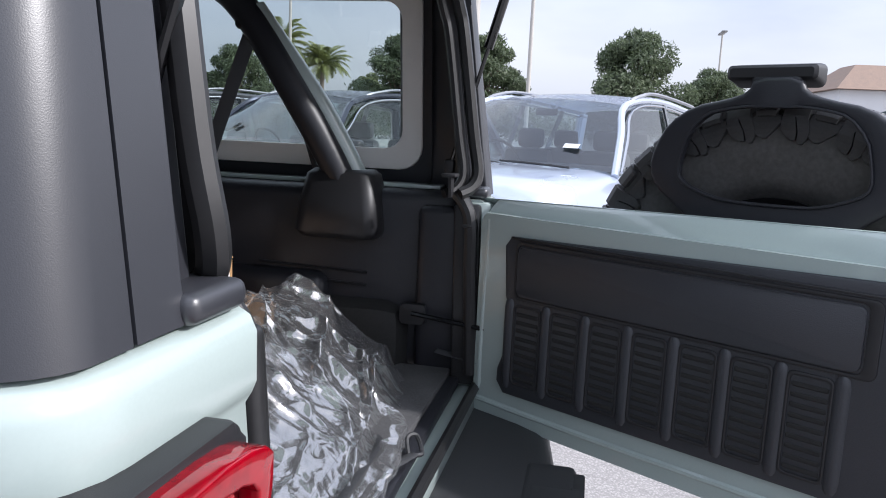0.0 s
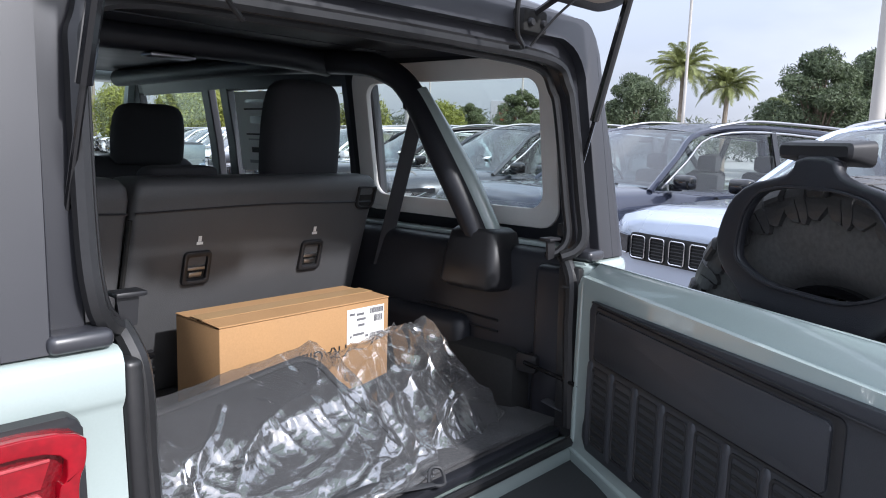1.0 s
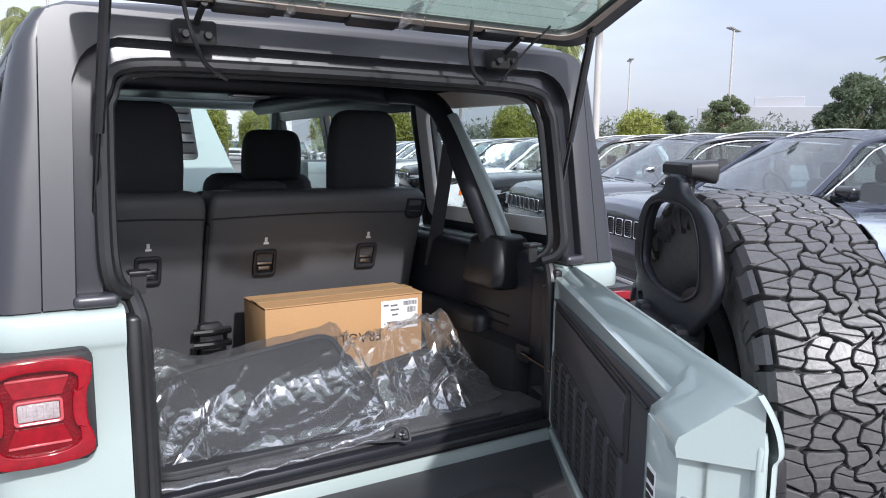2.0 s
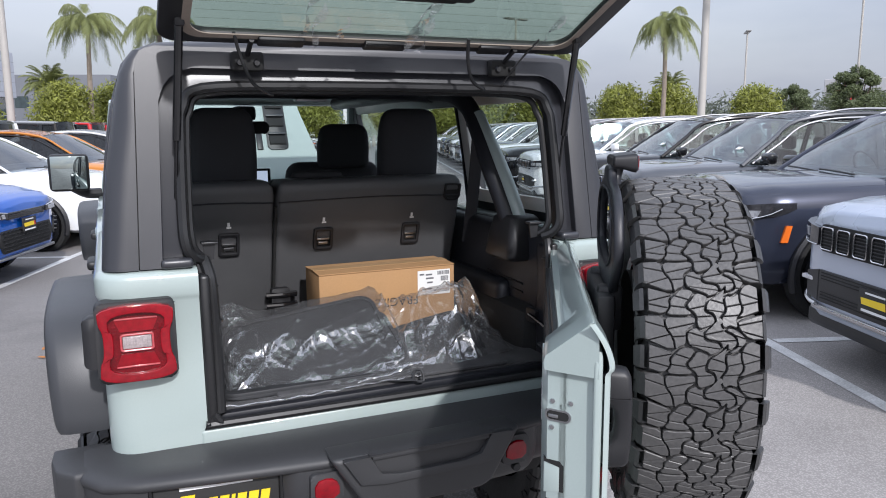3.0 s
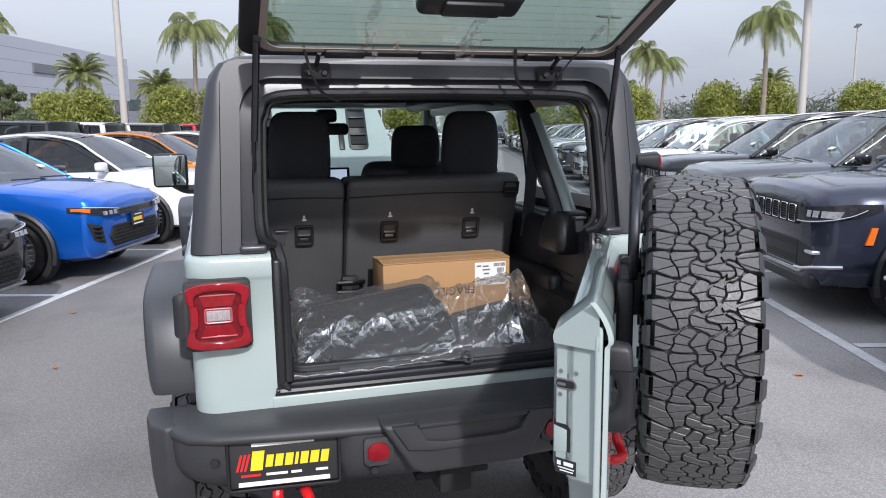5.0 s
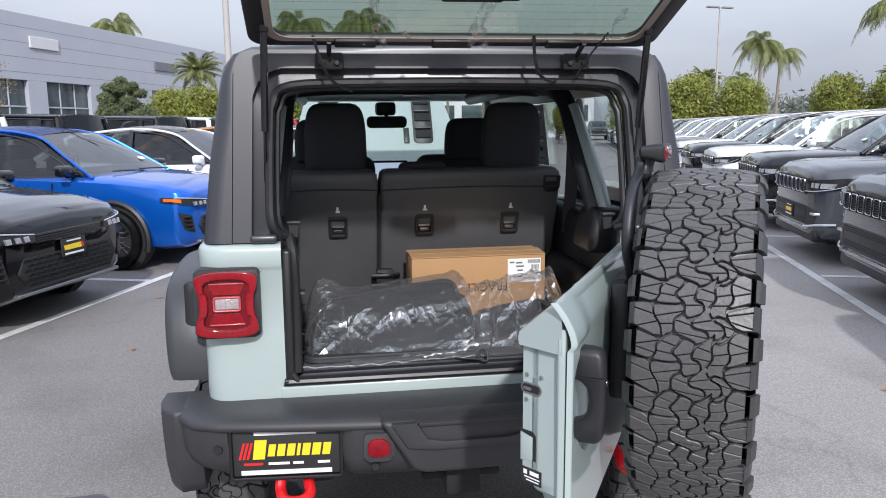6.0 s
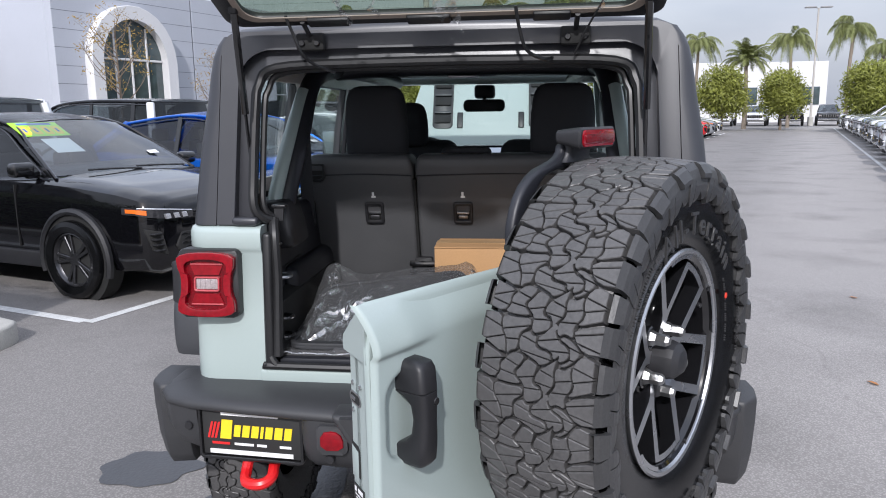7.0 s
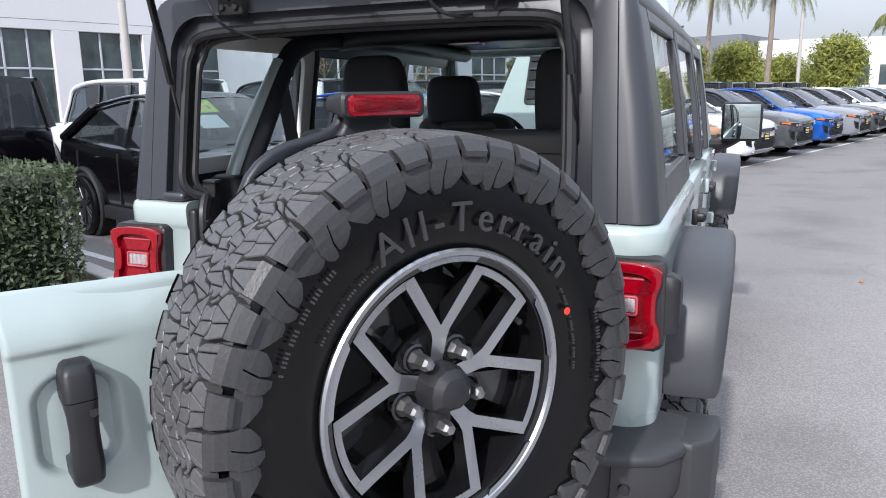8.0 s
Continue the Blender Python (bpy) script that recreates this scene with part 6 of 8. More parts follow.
def sheet_mat(x0, x1, y0, y1, z0, tilt, roll, lip=0.02):
    """A rubber mat with a raised rim and ribs."""
    w, d = x1 - x0, y1 - y0
    bm = prism(rr(-w / 2, w / 2, -d / 2, d / 2, 0.05, 5), "z", 0, 0.010, 0.003, 2)
    rim = prism(rr(-w / 2, w / 2, -d / 2, d / 2, 0.05, 5), "z", 0.006, lip, 0.004, 2, hole=rr(-w / 2 + 0.015, w / 2 - 0.015, -d / 2 + 0.015, d / 2 - 0.015, 0.04, 5))
    return moved(join(bm, rim), pose((x0 + x1) / 2, (y0 + y1) / 2, z0, tilt, roll))


part("floor_mat", sheet_mat(-0.49, 0.09, 0.12, 0.44, 0.868, 1, 0), MAT, mats)
part("floor_mat", sheet_mat(-0.47, 0.08, 0.115, 0.42, 0.890, 20, -5, 0.012), MAT, mats)
part("floor_mat", sheet_mat(-0.46, 0.088, 0.15, 0.42, 0.918, 24, -6, 0.014), MAT, mats)
part("floor_mat", sheet_mat(-0.45, 0.058, 0.27, 0.455, 0.972, 28, -7, 0.016), MAT, mats)
part("floor_mat", sheet_mat(0.12, 0.40, 0.22, 0.46, 0.885, 24, -7, 0.012), MAT, mats)
part("floor_mat", sheet_mat(0.17, 0.40, 0.25, 0.46, 0.897, 26, -9, 0.012), MAT, mats)


def bag_height(x, y):
    """The wrap drawn over the mats, metres."""
    ridge = 1.002 + 0.115 * (x + 0.45)
    left = ridge - 0.50 * (0.440 - y) if y < 0.440 else ridge - 0.9 * (y - 0.440)
    left -= 0.026 / (1 + math.exp((y - 0.285) / 0.006))
    left -= 0.016 / (1 + math.exp((y - 0.160) / 0.006))
    top = 0.998 + 0.19 * (min(x, 0.34) - 0.13) - 2.0 * max(0, x - 0.46)
    right = top - 0.58 * (0.43 - y) if y < 0.43 else top - 0.4 * (y - 0.43)
    w = 1 / (1 + math.exp((x - 0.100) / 0.010))
    z = left * w + right * (1 - w) - 0.035 * math.exp(-((x - 0.105) / 0.022) ** 2)
    z += 0.024 * math.exp(-((x - 0.41) / 0.045) ** 2 - ((y - 0.41) / 0.05) ** 2)
    z += 0.034 * math.exp(-((x - 0.43) / 0.045) ** 2 - ((y - 0.56) / 0.045) ** 2)
    z += 0.055 * math.exp(-((x + 0.42) / 0.07) ** 2 - ((y - 0.47) / 0.05) ** 2)
    return z + 0.015


def crease(x, y, ang, fx, fy, k):
    """Sharp folds running one way: narrow ridges on a stretched noise."""
    c, s = math.cos(ang), math.sin(ang)
    u, v = x * c + y * s, y * c - x * s
    f = 1 - abs(noise.noise(Vector((u * fx, v * fy, k)))) * 2.2
    return max(0.0, f)


def bag_sheet():
    bm = bmesh.new()
    NX, NY = 330, 180
    grid = {}
    for i in range(NX + 1):
        for j in range(NY + 1):
            u, v = i / NX, j / NY
            x = -0.520 + 1.00 * u
            front = 0.085 + 0.13 * max(0, (u - 0.60) / 0.40) ** 1.1 - 0.012 * math.sin(u * 9) + 0.006 * noise.noise(Vector((u * 30, 0, 2)))
            back = 0.53 + 0.02 * math.sin(u * 4.0) + 0.16 * max(0.0, u - 0.6)
            y = front + (back - front) * v
            z = bag_height(x, y)
            e = min(u * 1.5, (1 - u) * 1.7, v * 0.85)
            k = min(1, e / 0.13)
            k = k * k * (3 - 2 * k)
            z = 0.866 + (z - 0.866) * k
            # taut over the flat of the mats, gathered at the ends, the front fold and the loose lump
            loose = 0.16 + 0.72 * max(math.exp(-((x - 0.11) / 0.09) ** 2), math.exp(-((v - 0.06) / 0.13) ** 2), math.exp(-((x + 0.46) / 0.09) ** 2),
                                     0.8 / (1 + math.exp(-(x - 0.16) / 0.02)), 0.9 * math.exp(-((y - 0.27) / 0.035) ** 2) * (x > -0.34))
            p = Vector((x * 5 + y * 3, y * 7 - x * 2, 0))
            big = noise.noise(p * 1.2) * 0.010 + noise.noise(p * 3.1 + Vector((0, 7, 0))) * 0.005
            wx, wy = x + 1.4 * big, y - 1.1 * big
            band = math.exp(-((y - 0.27) / 0.045) ** 2) * (x < 0.09)
            cr = 0.016 * crease(wx, wy, 0.30, 3, 9, 1.0) ** 4 + 0.015 * crease(wx, wy, 1.15, 3, 10, 5.0) ** 4
            cr += 0.007 * crease(wx, wy, 2.1, 6, 16, 9.0) ** 3 + 0.0015 * crease(wx, wy, 0.7, 20, 50, 12.0) ** 2
            cr += band * 0.008 * crease(wx, wy, 0.25, 26, 6, 3.0) ** 2
            far = 0.5 * noise.noise(p * 2.2 + Vector((9, 9, 3))) * 0.016 * loose
            # two cords of gathered film running in from the corners of the stack
            for x0, y0, x1, y1, h in ((-0.50, 0.12, -0.22, 0.36, 0.014), (-0.45, 0.09, 0.10, 0.16, 0.012), (0.14, 0.20, 0.22, 0.42, 0.014), (0.20, 0.20, 0.38, 0.27, 0.011), (0.36, 0.43, 0.43, 0.28, 0.012)):
                dx, dy = x1 - x0, y1 - y0
                L = math.hypot(dx, dy)
                t = ((x - x0) * dx + (y - y0) * dy) / (L * L)
                if -0.05 < t < 1.05:
                    off = ((x - x0) * dy - (y - y0) * dx) / L + 0.012 * noise.noise(Vector((t * 5, x0 * 9, 1)))
                    z += h * max(0, 1 - abs(off) / 0.011) * k * (1 - t * t * 0.4)
            grid[i, j] = bm.verts.new((x + far, y + far * 0.6, max(0.864, z + (big * 0.6 + cr * 1.25 + max(0, big)) * loose * (0.3 + 0.7 * k))))
    for i in range(NX):
        for j in range(NY):
            bm.faces.new((grid[i, j], grid[i + 1, j], grid[i + 1, j + 1], grid[i, j + 1]))
    return bm


bag = part("plastic_bag", bag_sheet(), FILM, mats, "crumpled clear plastic bag", angle=180)
bag.visible_shadow = False
hem = [(-0.50 + 0.59 * i / 24, 0.083 + 0.004 * math.sin(i * 1.7) - 0.012 * math.sin((0.02 + 0.56 * i / 24) * 9), 0.868 + 0.002 * math.sin(i * 2.3)) for i in range(25)]
part("bag_hem", tube(hem, 0.0045, 7, 2, 0.6), FILM, mats, "rolled hem of the bag").visible_shadow = False
# loose flap standing up from the hem
bm = bmesh.new()
rows = []
for i in range(41):
    u = i / 40
    w = 0.018 + 0.040 * u
    base = Vector((-0.12 + 0.215 * u, 0.078 + 0.022 * u + 0.004 * math.sin(9 * u), 0.868))
    row = []
    for j in range(9):
        v = j / 8
        curl = 0.010 * math.sin(11 * u + 3 * v) + 0.004 * math.sin(31 * u + 5 * v)
        row.append(bm.verts.new(base + Vector((0.35 * w * v + 0.5 * curl * v, -0.012 * math.sin(3.1 * v) + 0.55 * w * v * v + curl * v, w * math.sin(1.35 * v)))))
    rows.append(row)
for A, B in zip(rows, rows[1:]):
    for j in range(8):
        bm.faces.new((A[j], A[j + 1], B[j + 1], B[j]))
part("bag_flap", bm, FILM, mats, "loose flap of clear plastic", angle=180).visible_shadow = False
bm = tube([(-0.06, 0.13, 0.866), (0.02, 0.092, 0.864), (0.066, 0.074, 0.864)], 0.010, 8, 5, 0.3)
part("mat_strap", join(bm, tube([(0.062, 0.082, 0.862), (0.072, 0.088, 0.888), (0.088, 0.076, 0.888), (0.090, 0.066, 0.862), (0.074, 0.064, 0.860), (0.062, 0.080, 0.862)], 0.004, 6)), MAT, mats)

# ---- parked vehicles ----
AISLE = Vector((0.334, 0.9426, 0))          # along the aisle
ACROSS = Vector((0.9426, -0.334, 0))        # to the right-hand row


def lot(n, a, z=0.0):
    return ACROSS * n + AISLE * a + Vector((0, 0, z))


def paint(name, c, rough=0.25, coat=1.0, metal=0.0):
    return mat(name, c, rough, metal=metal, var=0.04, scale=1.5, fine=200, coat=coat, spec=0.12)


PAINTS = {
    "silver": paint("silver_paint", (0.45, 0.50, 0.60), 0.28, 1.0, 0.4), "navy": paint("navy_paint", (0.030, 0.035, 0.055), 0.25, 1.0, 0.4),
    "charcoal": paint("charcoal_paint", (0.085, 0.09, 0.10), 0.25, 1.0, 0.4), "black": paint("black_paint", (0.003, 0.003, 0.004), 0.12),
    "white": paint("white_paint", (0.78, 0.79, 0.80)), "blue": paint("bright_blue_paint", (0.008, 0.115, 0.54), 0.3, 1.0, 0.55),
    "orange": paint("orange_paint", (0.50, 0.19, 0.035)), "red": paint("red_paint", (0.50, 0.015, 0.02)),
    "grey": paint("grey_paint", (0.22, 0.23, 0.25)), "slate": paint("blue_grey_paint", (0.09, 0.13, 0.20)),
}
KINDS = {
    # stations: y, half width, bottom, shoulder, top ; greenhouse: cowl, roof front, roof mid, roof rear, tail as (y, z, half width)
    "suv": dict(st=[(0.0, 0.62, 0.42, 0.86, 0.98), (-0.03, 0.78, 0.34, 0.95, 1.06), (-0.12, 0.90, 0.27, 1.00, 1.11), (-0.35, 0.965, 0.25, 1.035, 1.145), (-0.9, 0.985, 0.28, 1.06, 1.17),
                    (-1.42, 0.985, 0.30, 1.08, 1.185), (-2.5, 0.985, 0.30, 1.10, 1.13), (-4.2, 0.985, 0.30, 1.12, 1.15), (-4.9, 0.96, 0.32, 1.12, 1.15), (-5.12, 0.88, 0.38, 1.05, 1.10), (-5.19, 0.78, 0.46, 0.92, 1.0)],
                gh=[(-1.36, 1.165, 0.87), (-2.13, 1.675, 0.66), (-3.0, 1.765, 0.68), (-4.72, 1.70, 0.66), (-5.06, 1.12, 0.85)], wheels=(-0.93, -3.98), wr=0.385),
    "crossover": dict(st=[(0.0, 0.56, 0.40, 0.75, 0.83), (-0.04, 0.74, 0.30, 0.83, 0.89), (-0.14, 0.85, 0.24, 0.87, 0.935), (-0.4, 0.905, 0.22, 0.93, 1.00), (-0.9, 0.92, 0.25, 0.98, 1.06), (-1.3, 0.92, 0.27, 1.00, 1.085),
                          (-2.3, 0.92, 0.27, 1.02, 1.05), (-3.6, 0.92, 0.27, 1.06, 1.10), (-4.2, 0.89, 0.32, 1.07, 1.12), (-4.44, 0.80, 0.40, 1.0, 1.05), (-4.5, 0.68, 0.50, 0.88, 0.94)],
                      gh=[(-1.20, 1.065, 0.82), (-2.02, 1.52, 0.61), (-2.7, 1.60, 0.63), (-3.75, 1.50, 0.58), (-4.32, 1.10, 0.76)], wheels=(-0.90, -3.54), wr=0.35),
    "boxy": dict(st=[(0.0, 0.62, 0.55, 1.02, 1.10), (-0.03, 0.66, 0.50, 1.08, 1.14), (-0.2, 0.70, 0.50, 1.10, 1.17), (-1.35, 0.78, 0.52, 1.16, 1.21), (-1.6, 0.79, 0.52, 1.20, 1.23), (-3.9, 0.79, 0.52, 1.21, 1.23), (-4.2, 0.78, 0.55, 1.20, 1.23), (-4.23, 0.76, 0.60, 1.15, 1.2)],
                 gh=[(-1.42, 1.20, 0.76), (-1.72, 1.76, 0.67), (-2.6, 1.86, 0.68), (-4.10, 1.83, 0.67), (-4.19, 1.22, 0.76)], wheels=(-0.62, -3.55), wr=0.40),
    "pickup": dict(st=[(0.0, 0.75, 0.50, 1.05, 1.13), (-0.05, 0.90, 0.42, 1.12, 1.20), (-0.3, 0.99, 0.40, 1.17, 1.25), (-1.5, 1.01, 0.42, 1.22, 1.29), (-3.6, 1.01, 0.42, 1.28, 1.31), (-3.9, 1.01, 0.42, 1.28, 1.31), (-5.6, 1.01, 0.45, 1.28, 1.31), (-5.75, 0.98, 0.5, 1.2, 1.28)],
                   gh=[(-1.45, 1.27, 0.88), (-2.1, 1.84, 0.70), (-2.8, 1.93, 0.72), (-3.75, 1.88, 0.70), (-3.95, 1.30, 0.86)], wheels=(-1.0, -4.6), wr=0.42),
}


def car_section(y, w, zb, zs, zt):
    h = [(0.0, zb), (w * 0.80, zb), (w * 0.94, zb + 0.05), (w * 0.985, zb + 0.16), (w, (zb + zs) * 0.52), (w * 0.992, zs - 0.12), (w * 0.965, zs), (w * 0.90, zs + (zt - zs) * 0.55), (w * 0.72, zt - 0.012), (w * 0.4, zt), (0.0, zt + 0.012)]
    ring = [(x, y, z) for x, z in h]
    return ring + [(-x, y, z) for x, z in h[-2:0:-1]]


def dense(st, k=4):
    out = []
    for i in range(len(st) - 1):
        for j in range(k):
            t = j / k
            out.append(tuple(a + (b - a) * t for a, b in zip(st[i], st[i + 1])))
    return out + [st[-1]]


def car_wheel(body, x, y, r, dark):
    s = 1 if x > 0 else -1
    m = Matrix.Translation((x, y, r)) @ pose(0, 0, 0, 0, 0, -90 if s > 0 else 90)
    rim = r * 0.68
    w = part("wheel", moved(lathe([(rim, 0.04), (rim + 0.01, 0.075), (r * 0.86, 0.095), (r * 0.97, 0.08), (r, 0.05), (r, -0.09), (r * 0.9, -0.12), (rim, -0.12)], 32, True), m), SIDEWALL, body)
    face = DARKALLOY if dark else SILVER
    bits = [lathe([(rim * 0.90, 0.03), (rim, 0.055), (rim * 1.01, 0.065), (rim * 0.97, 0.068), (rim * 0.93, 0.05)], 32), lathe([(0, 0.052), (rim * 0.22, 0.05), (rim * 0.26, 0.03)], 16)]
    for i in range(10):
        a = 2 * math.pi * (i // 2) / 5 + (0.16 if i % 2 else -0.16)
        sp = rbox((rim * 0.16, 0.018, -0.016), (rim * 0.95, 0.05, 0.016), 0.005, 1)
        bits.append(moved(sp, Matrix.Rotation(a, 4, "Y")))
    part("rim", moved(join(*bits), m), face, w)
    if dark:
        part("brake_caliper", moved(rbox((rim * 0.35, -0.025, -0.09), (rim * 0.80, 0.005, 0.09), 0.02, 2), m @ Matrix.Rotation(2.2 if s > 0 else 0.4, 4, "Y")), REDHOOK, w, "red brake caliper")
    part("brake_disc", moved(lathe([(0, -0.01), (rim * 0.72, -0.01), (rim * 0.72, -0.03)], 24), m), ROTOR, w)


def make_car(kind, colour, label, top=None, dark=False, detail=True, group=""):
    K = KINDS[kind]
    pm = PAINTS[colour]
    tm = PAINTS[top] if top else pm
    car = thing("car", label, "car", group=group)
    st = K["st"]
    body = part("body", loft([car_section(*q) for q in dense(st)]), pm, car, angle=40)
    W = max(q[1] for q in st)
    c, f, mdl, r, t = K["gh"]

    def at(p, x=1.0, dz=0.0, dw=0.0):
        return (x * (p[2] + dw), p[0], p[1] + dz)
    # windscreen and rear screen, bowed
    def screen(a, b, name, out):
        rings = []
        for i in range(5):
            u = i / 4
            ring = []
            for j in range(9):
                v = -1 + j / 4
                bow = 0.10 * (1 - v * v) * out
                ring.append(((a[2] + (b[2] - a[2]) * u) * v, a[0] + (b[0] - a[0]) * u + bow, a[1] + (b[1] - a[1]) * u + 0.02 * math.sin(math.pi * u) + 0.035 * (1 - v * v) * u))
            rings.append(ring)
        bm = bmesh.new()
        V = [[bm.verts.new(p) for p in ring] for ring in rings]
        for A, B in zip(V, V[1:]):
            for i in range(8):
                bm.faces.new((A[i], A[i + 1], B[i + 1], B[i]))
        q = part(name, bm, PANECAR if out > 0 else PANEREAR, car)
        q.visible_shadow = False
        return q
    screen(c, f, "windscreen", 1)
    screen(t, r, "rear_window", -1)
    # cabin seen through the glass
    zc = min(c[1], t[1]) - 0.03
    part("cabin_deck", rbox((-c[2] * 0.97, t[0] + 0.12, zc - 0.10), (c[2] * 0.97, c[0] - 0.25, zc + 0.035), 0.03, 2), TRIM, car)
    part("dashboard", loft([[(x, y, z) for x, y in rr(-c[2] * 0.96, c[2] * 0.96, y0, y1, 0.05, 2)] for z, y0, y1 in ((zc, c[0] - 0.55, c[0] - 0.06), (zc + 0.07, c[0] - 0.52, c[0] - 0.10), (zc + 0.10, c[0] - 0.48, c[0] - 0.18))]), PLASTIC, car)
    for sx in (-0.37, 0.37):
        for sy in ((f[0] - 0.38), (f[0] - 1.25)):
            if sy > r[0] + 0.1:
                part("seat", join(rbox((sx - 0.23, sy - 0.14, zc - 0.1), (sx + 0.23, sy, zc + 0.20), 0.06, 2), rbox((sx - 0.13, sy - 0.17, zc + 0.20), (sx + 0.13, sy - 0.07, zc + 0.38), 0.045, 2)), CLOTH, car)
    if detail:
        ringw = [(0.18 * math.cos(a), 0, 0.18 * math.sin(a)) for a in np.linspace(0, 2 * math.pi, 17)]
        part("steering_wheel", moved(tube(ringw, 0.014, 6, 1), pose(0.37, c[0] - 0.62, zc + 0.10, -25)), PLASTIC, car)
        part("mirror", rbox((-0.10, f[0] + 0.02, f[1] - 0.10), (0.10, f[0] + 0.05, f[1] - 0.04), 0.015), PLASTIC, car)
        for sx in (-0.3, 0.25):
            part("wiper", tube([(sx - 0.28, c[0] + 0.06 + 0.08, c[1] + 0.02), (sx, c[0] + 0.04 + 0.09, c[1] + 0.035), (sx + 0.30, c[0] + 0.02 + 0.08, c[1] + 0.04)], 0.009, 6, 3), PLASTIC, car)
    # roof
    line = curve([Vector((p[2], p[0], p[1])) for p in (f, mdl, r)], 5)
    bm = bmesh.new()
    V = []
    for p in line:
        V.append([bm.verts.new((p.x * v, p.y + 0.06 * (1 - v * v) * (1 if p.y > mdl[0] else -1) * min(1, abs(p.y - mdl[0]) / 0.8), p.z + 0.045 * (1 - v * v) - 0.02 * (abs(v) > 0.9))) for v in (-1.03, -0.9, -0.6, -0.3, 0, 0.3, 0.6, 0.9, 1.03)])
    for A, B in zip(V, V[1:]):
        for i in range(8):
            bm.faces.new((A[i], A[i + 1], B[i + 1], B[i]))
    bmesh.ops.solidify(bm, geom=bm.faces[:], thickness=0.03)
    part("roof", bm, tm, car, angle=60)
    # side windows with pillars
    b0 = (c[0] - 0.12, c[1] - 0.02)
    mid_y = (c[0] + t[0]) / 2 + 0.1
    for s in (-1, 1):
        poly = [(c[0] - 0.02, c[1] - 0.03, c[2]), (f[0], f[1] - 0.02, f[2]), (mdl[0], mdl[1] - 0.03, mdl[2]), (r[0], r[1] - 0.02, r[2]), (t[0], t[1] - 0.02, t[2]), ((c[0] + t[0]) / 2, min(c[1], t[1]) - 0.05, max(c[2], t[2]) + 0.02)]
        bm = bmesh.new()
        bm.faces.new([bm.verts.new((s * x, y, z)) for y, z, x in poly])
        bmesh.ops.triangulate(bm, faces=bm.faces[:])
        q = part("side_window", bm, PANESIDE if kind == "suv" else PANEREAR, car)
        q.visible_shadow = False
        arch_line = [(s * (c[2] + 0.012), c[0] + 0.03, c[1] - 0.03), (s * ((c[2] + f[2]) / 2 + 0.006), (c[0] + f[0]) / 2, (c[1] + f[1]) / 2 + 0.012), (s * (f[2] + 0.004), f[0], f[1] - 0.004),
                     (s * (mdl[2] + 0.004), mdl[0], mdl[1] - 0.012), (s * (r[2] + 0.004), r[0], r[1] - 0.01)]
        part("roof_side", tube(arch_line, [q * (0.62 if kind == "crossover" else 1.0) for q in (0.030, 0.028, 0.028, 0.030, 0.032)], 8, 4), pm, car)
        bars = [tube([(s * (r[2] + 0.01), r[0], r[1] - 0.03), (s * (t[2] + 0.01), t[0], t[1])], 0.065, 8, 3)]
        for one in bars:
            part("pillar", one, tm, car)
        part("window_trim", tube([(s * (c[2] + 0.02), c[0] - 0.10, c[1] + 0.0), (s * ((c[2] + f[2]) / 2 + 0.03), (c[0] + f[0]) / 2 - 0.1, (c[1] + f[1]) / 2 - 0.02), (s * (f[2] + 0.03), f[0] - 0.12, f[1] - 0.04), (s * (mdl[2] + 0.028), mdl[0], mdl[1] - 0.055), (s * (r[2] + 0.03), r[0] + 0.05, r[1] - 0.06)], 0.012, 6, 4),
             GLOSSBLACK if dark or kind == "boxy" else CHROME, car)
        for yy, wd in ((mid_y, 0.07), (mid_y - 1.0, 0.09)):
            if yy < r[0] + 0.15:
                continue
            ztop = float(np.interp(-yy, (-f[0], -mdl[0], -r[0]), (f[1], mdl[1], r[1]))) - 0.03
            wt_ = float(np.interp(-yy, (-f[0], -mdl[0], -r[0]), (f[2], mdl[2], r[2])))
            part("pillar", loft([[(s * (max(c[2], t[2]) + 0.012 + o), yy + d, c[1] - 0.04) for d, o in ((wd / 2, 0), (-wd / 2, 0), (-wd / 2, 0.02), (wd / 2, 0.02))],
                                 [(s * (wt_ + 0.012 + o), yy + d - 0.03, ztop) for d, o in ((wd / 2, 0), (-wd / 2, 0), (-wd / 2, 0.02), (wd / 2, 0.02))]]), GLOSSBLACK, car)
        if detail:
            my = c[0] - 0.22
            part("wing_mirror", join(rbox((s * (W - 0.04), my - 0.06, c[1] + 0.0), (s * (W + 0.17), my + 0.06, c[1] + 0.13), 0.04, 3), rbox((s * (W - 0.10), my - 0.03, c[1] - 0.02), (s * (W + 0.02), my + 0.03, c[1] + 0.04), 0.012)), GLOSSBLACK if colour != "white" else pm, car)
            for dy in (0.55, -0.50):
                part("door_handle", rbox((s * (W - 0.02), mid_y + dy - 0.10, c[1] - 0.16), (s * (W + 0.012), mid_y + dy + 0.06, c[1] - 0.13), 0.008), pm, car)
            for dy in (1.02, 0.0, -1.0):
                part("door_gap", rbox((s * (W - 0.03), mid_y + dy - 0.004, 0.42), (s * (W + 0.0035), mid_y + dy + 0.004, c[1] - 0.08), 0), DARK, car)
            part("sill_trim", rbox((s * (W - 0.06), K["wheels"][1] + 0.45, st[5][2] - 0.03), (s * (W + 0.012), K["wheels"][0] - 0.45, st[5][2] + 0.12), 0.02), PLASTIC, car)
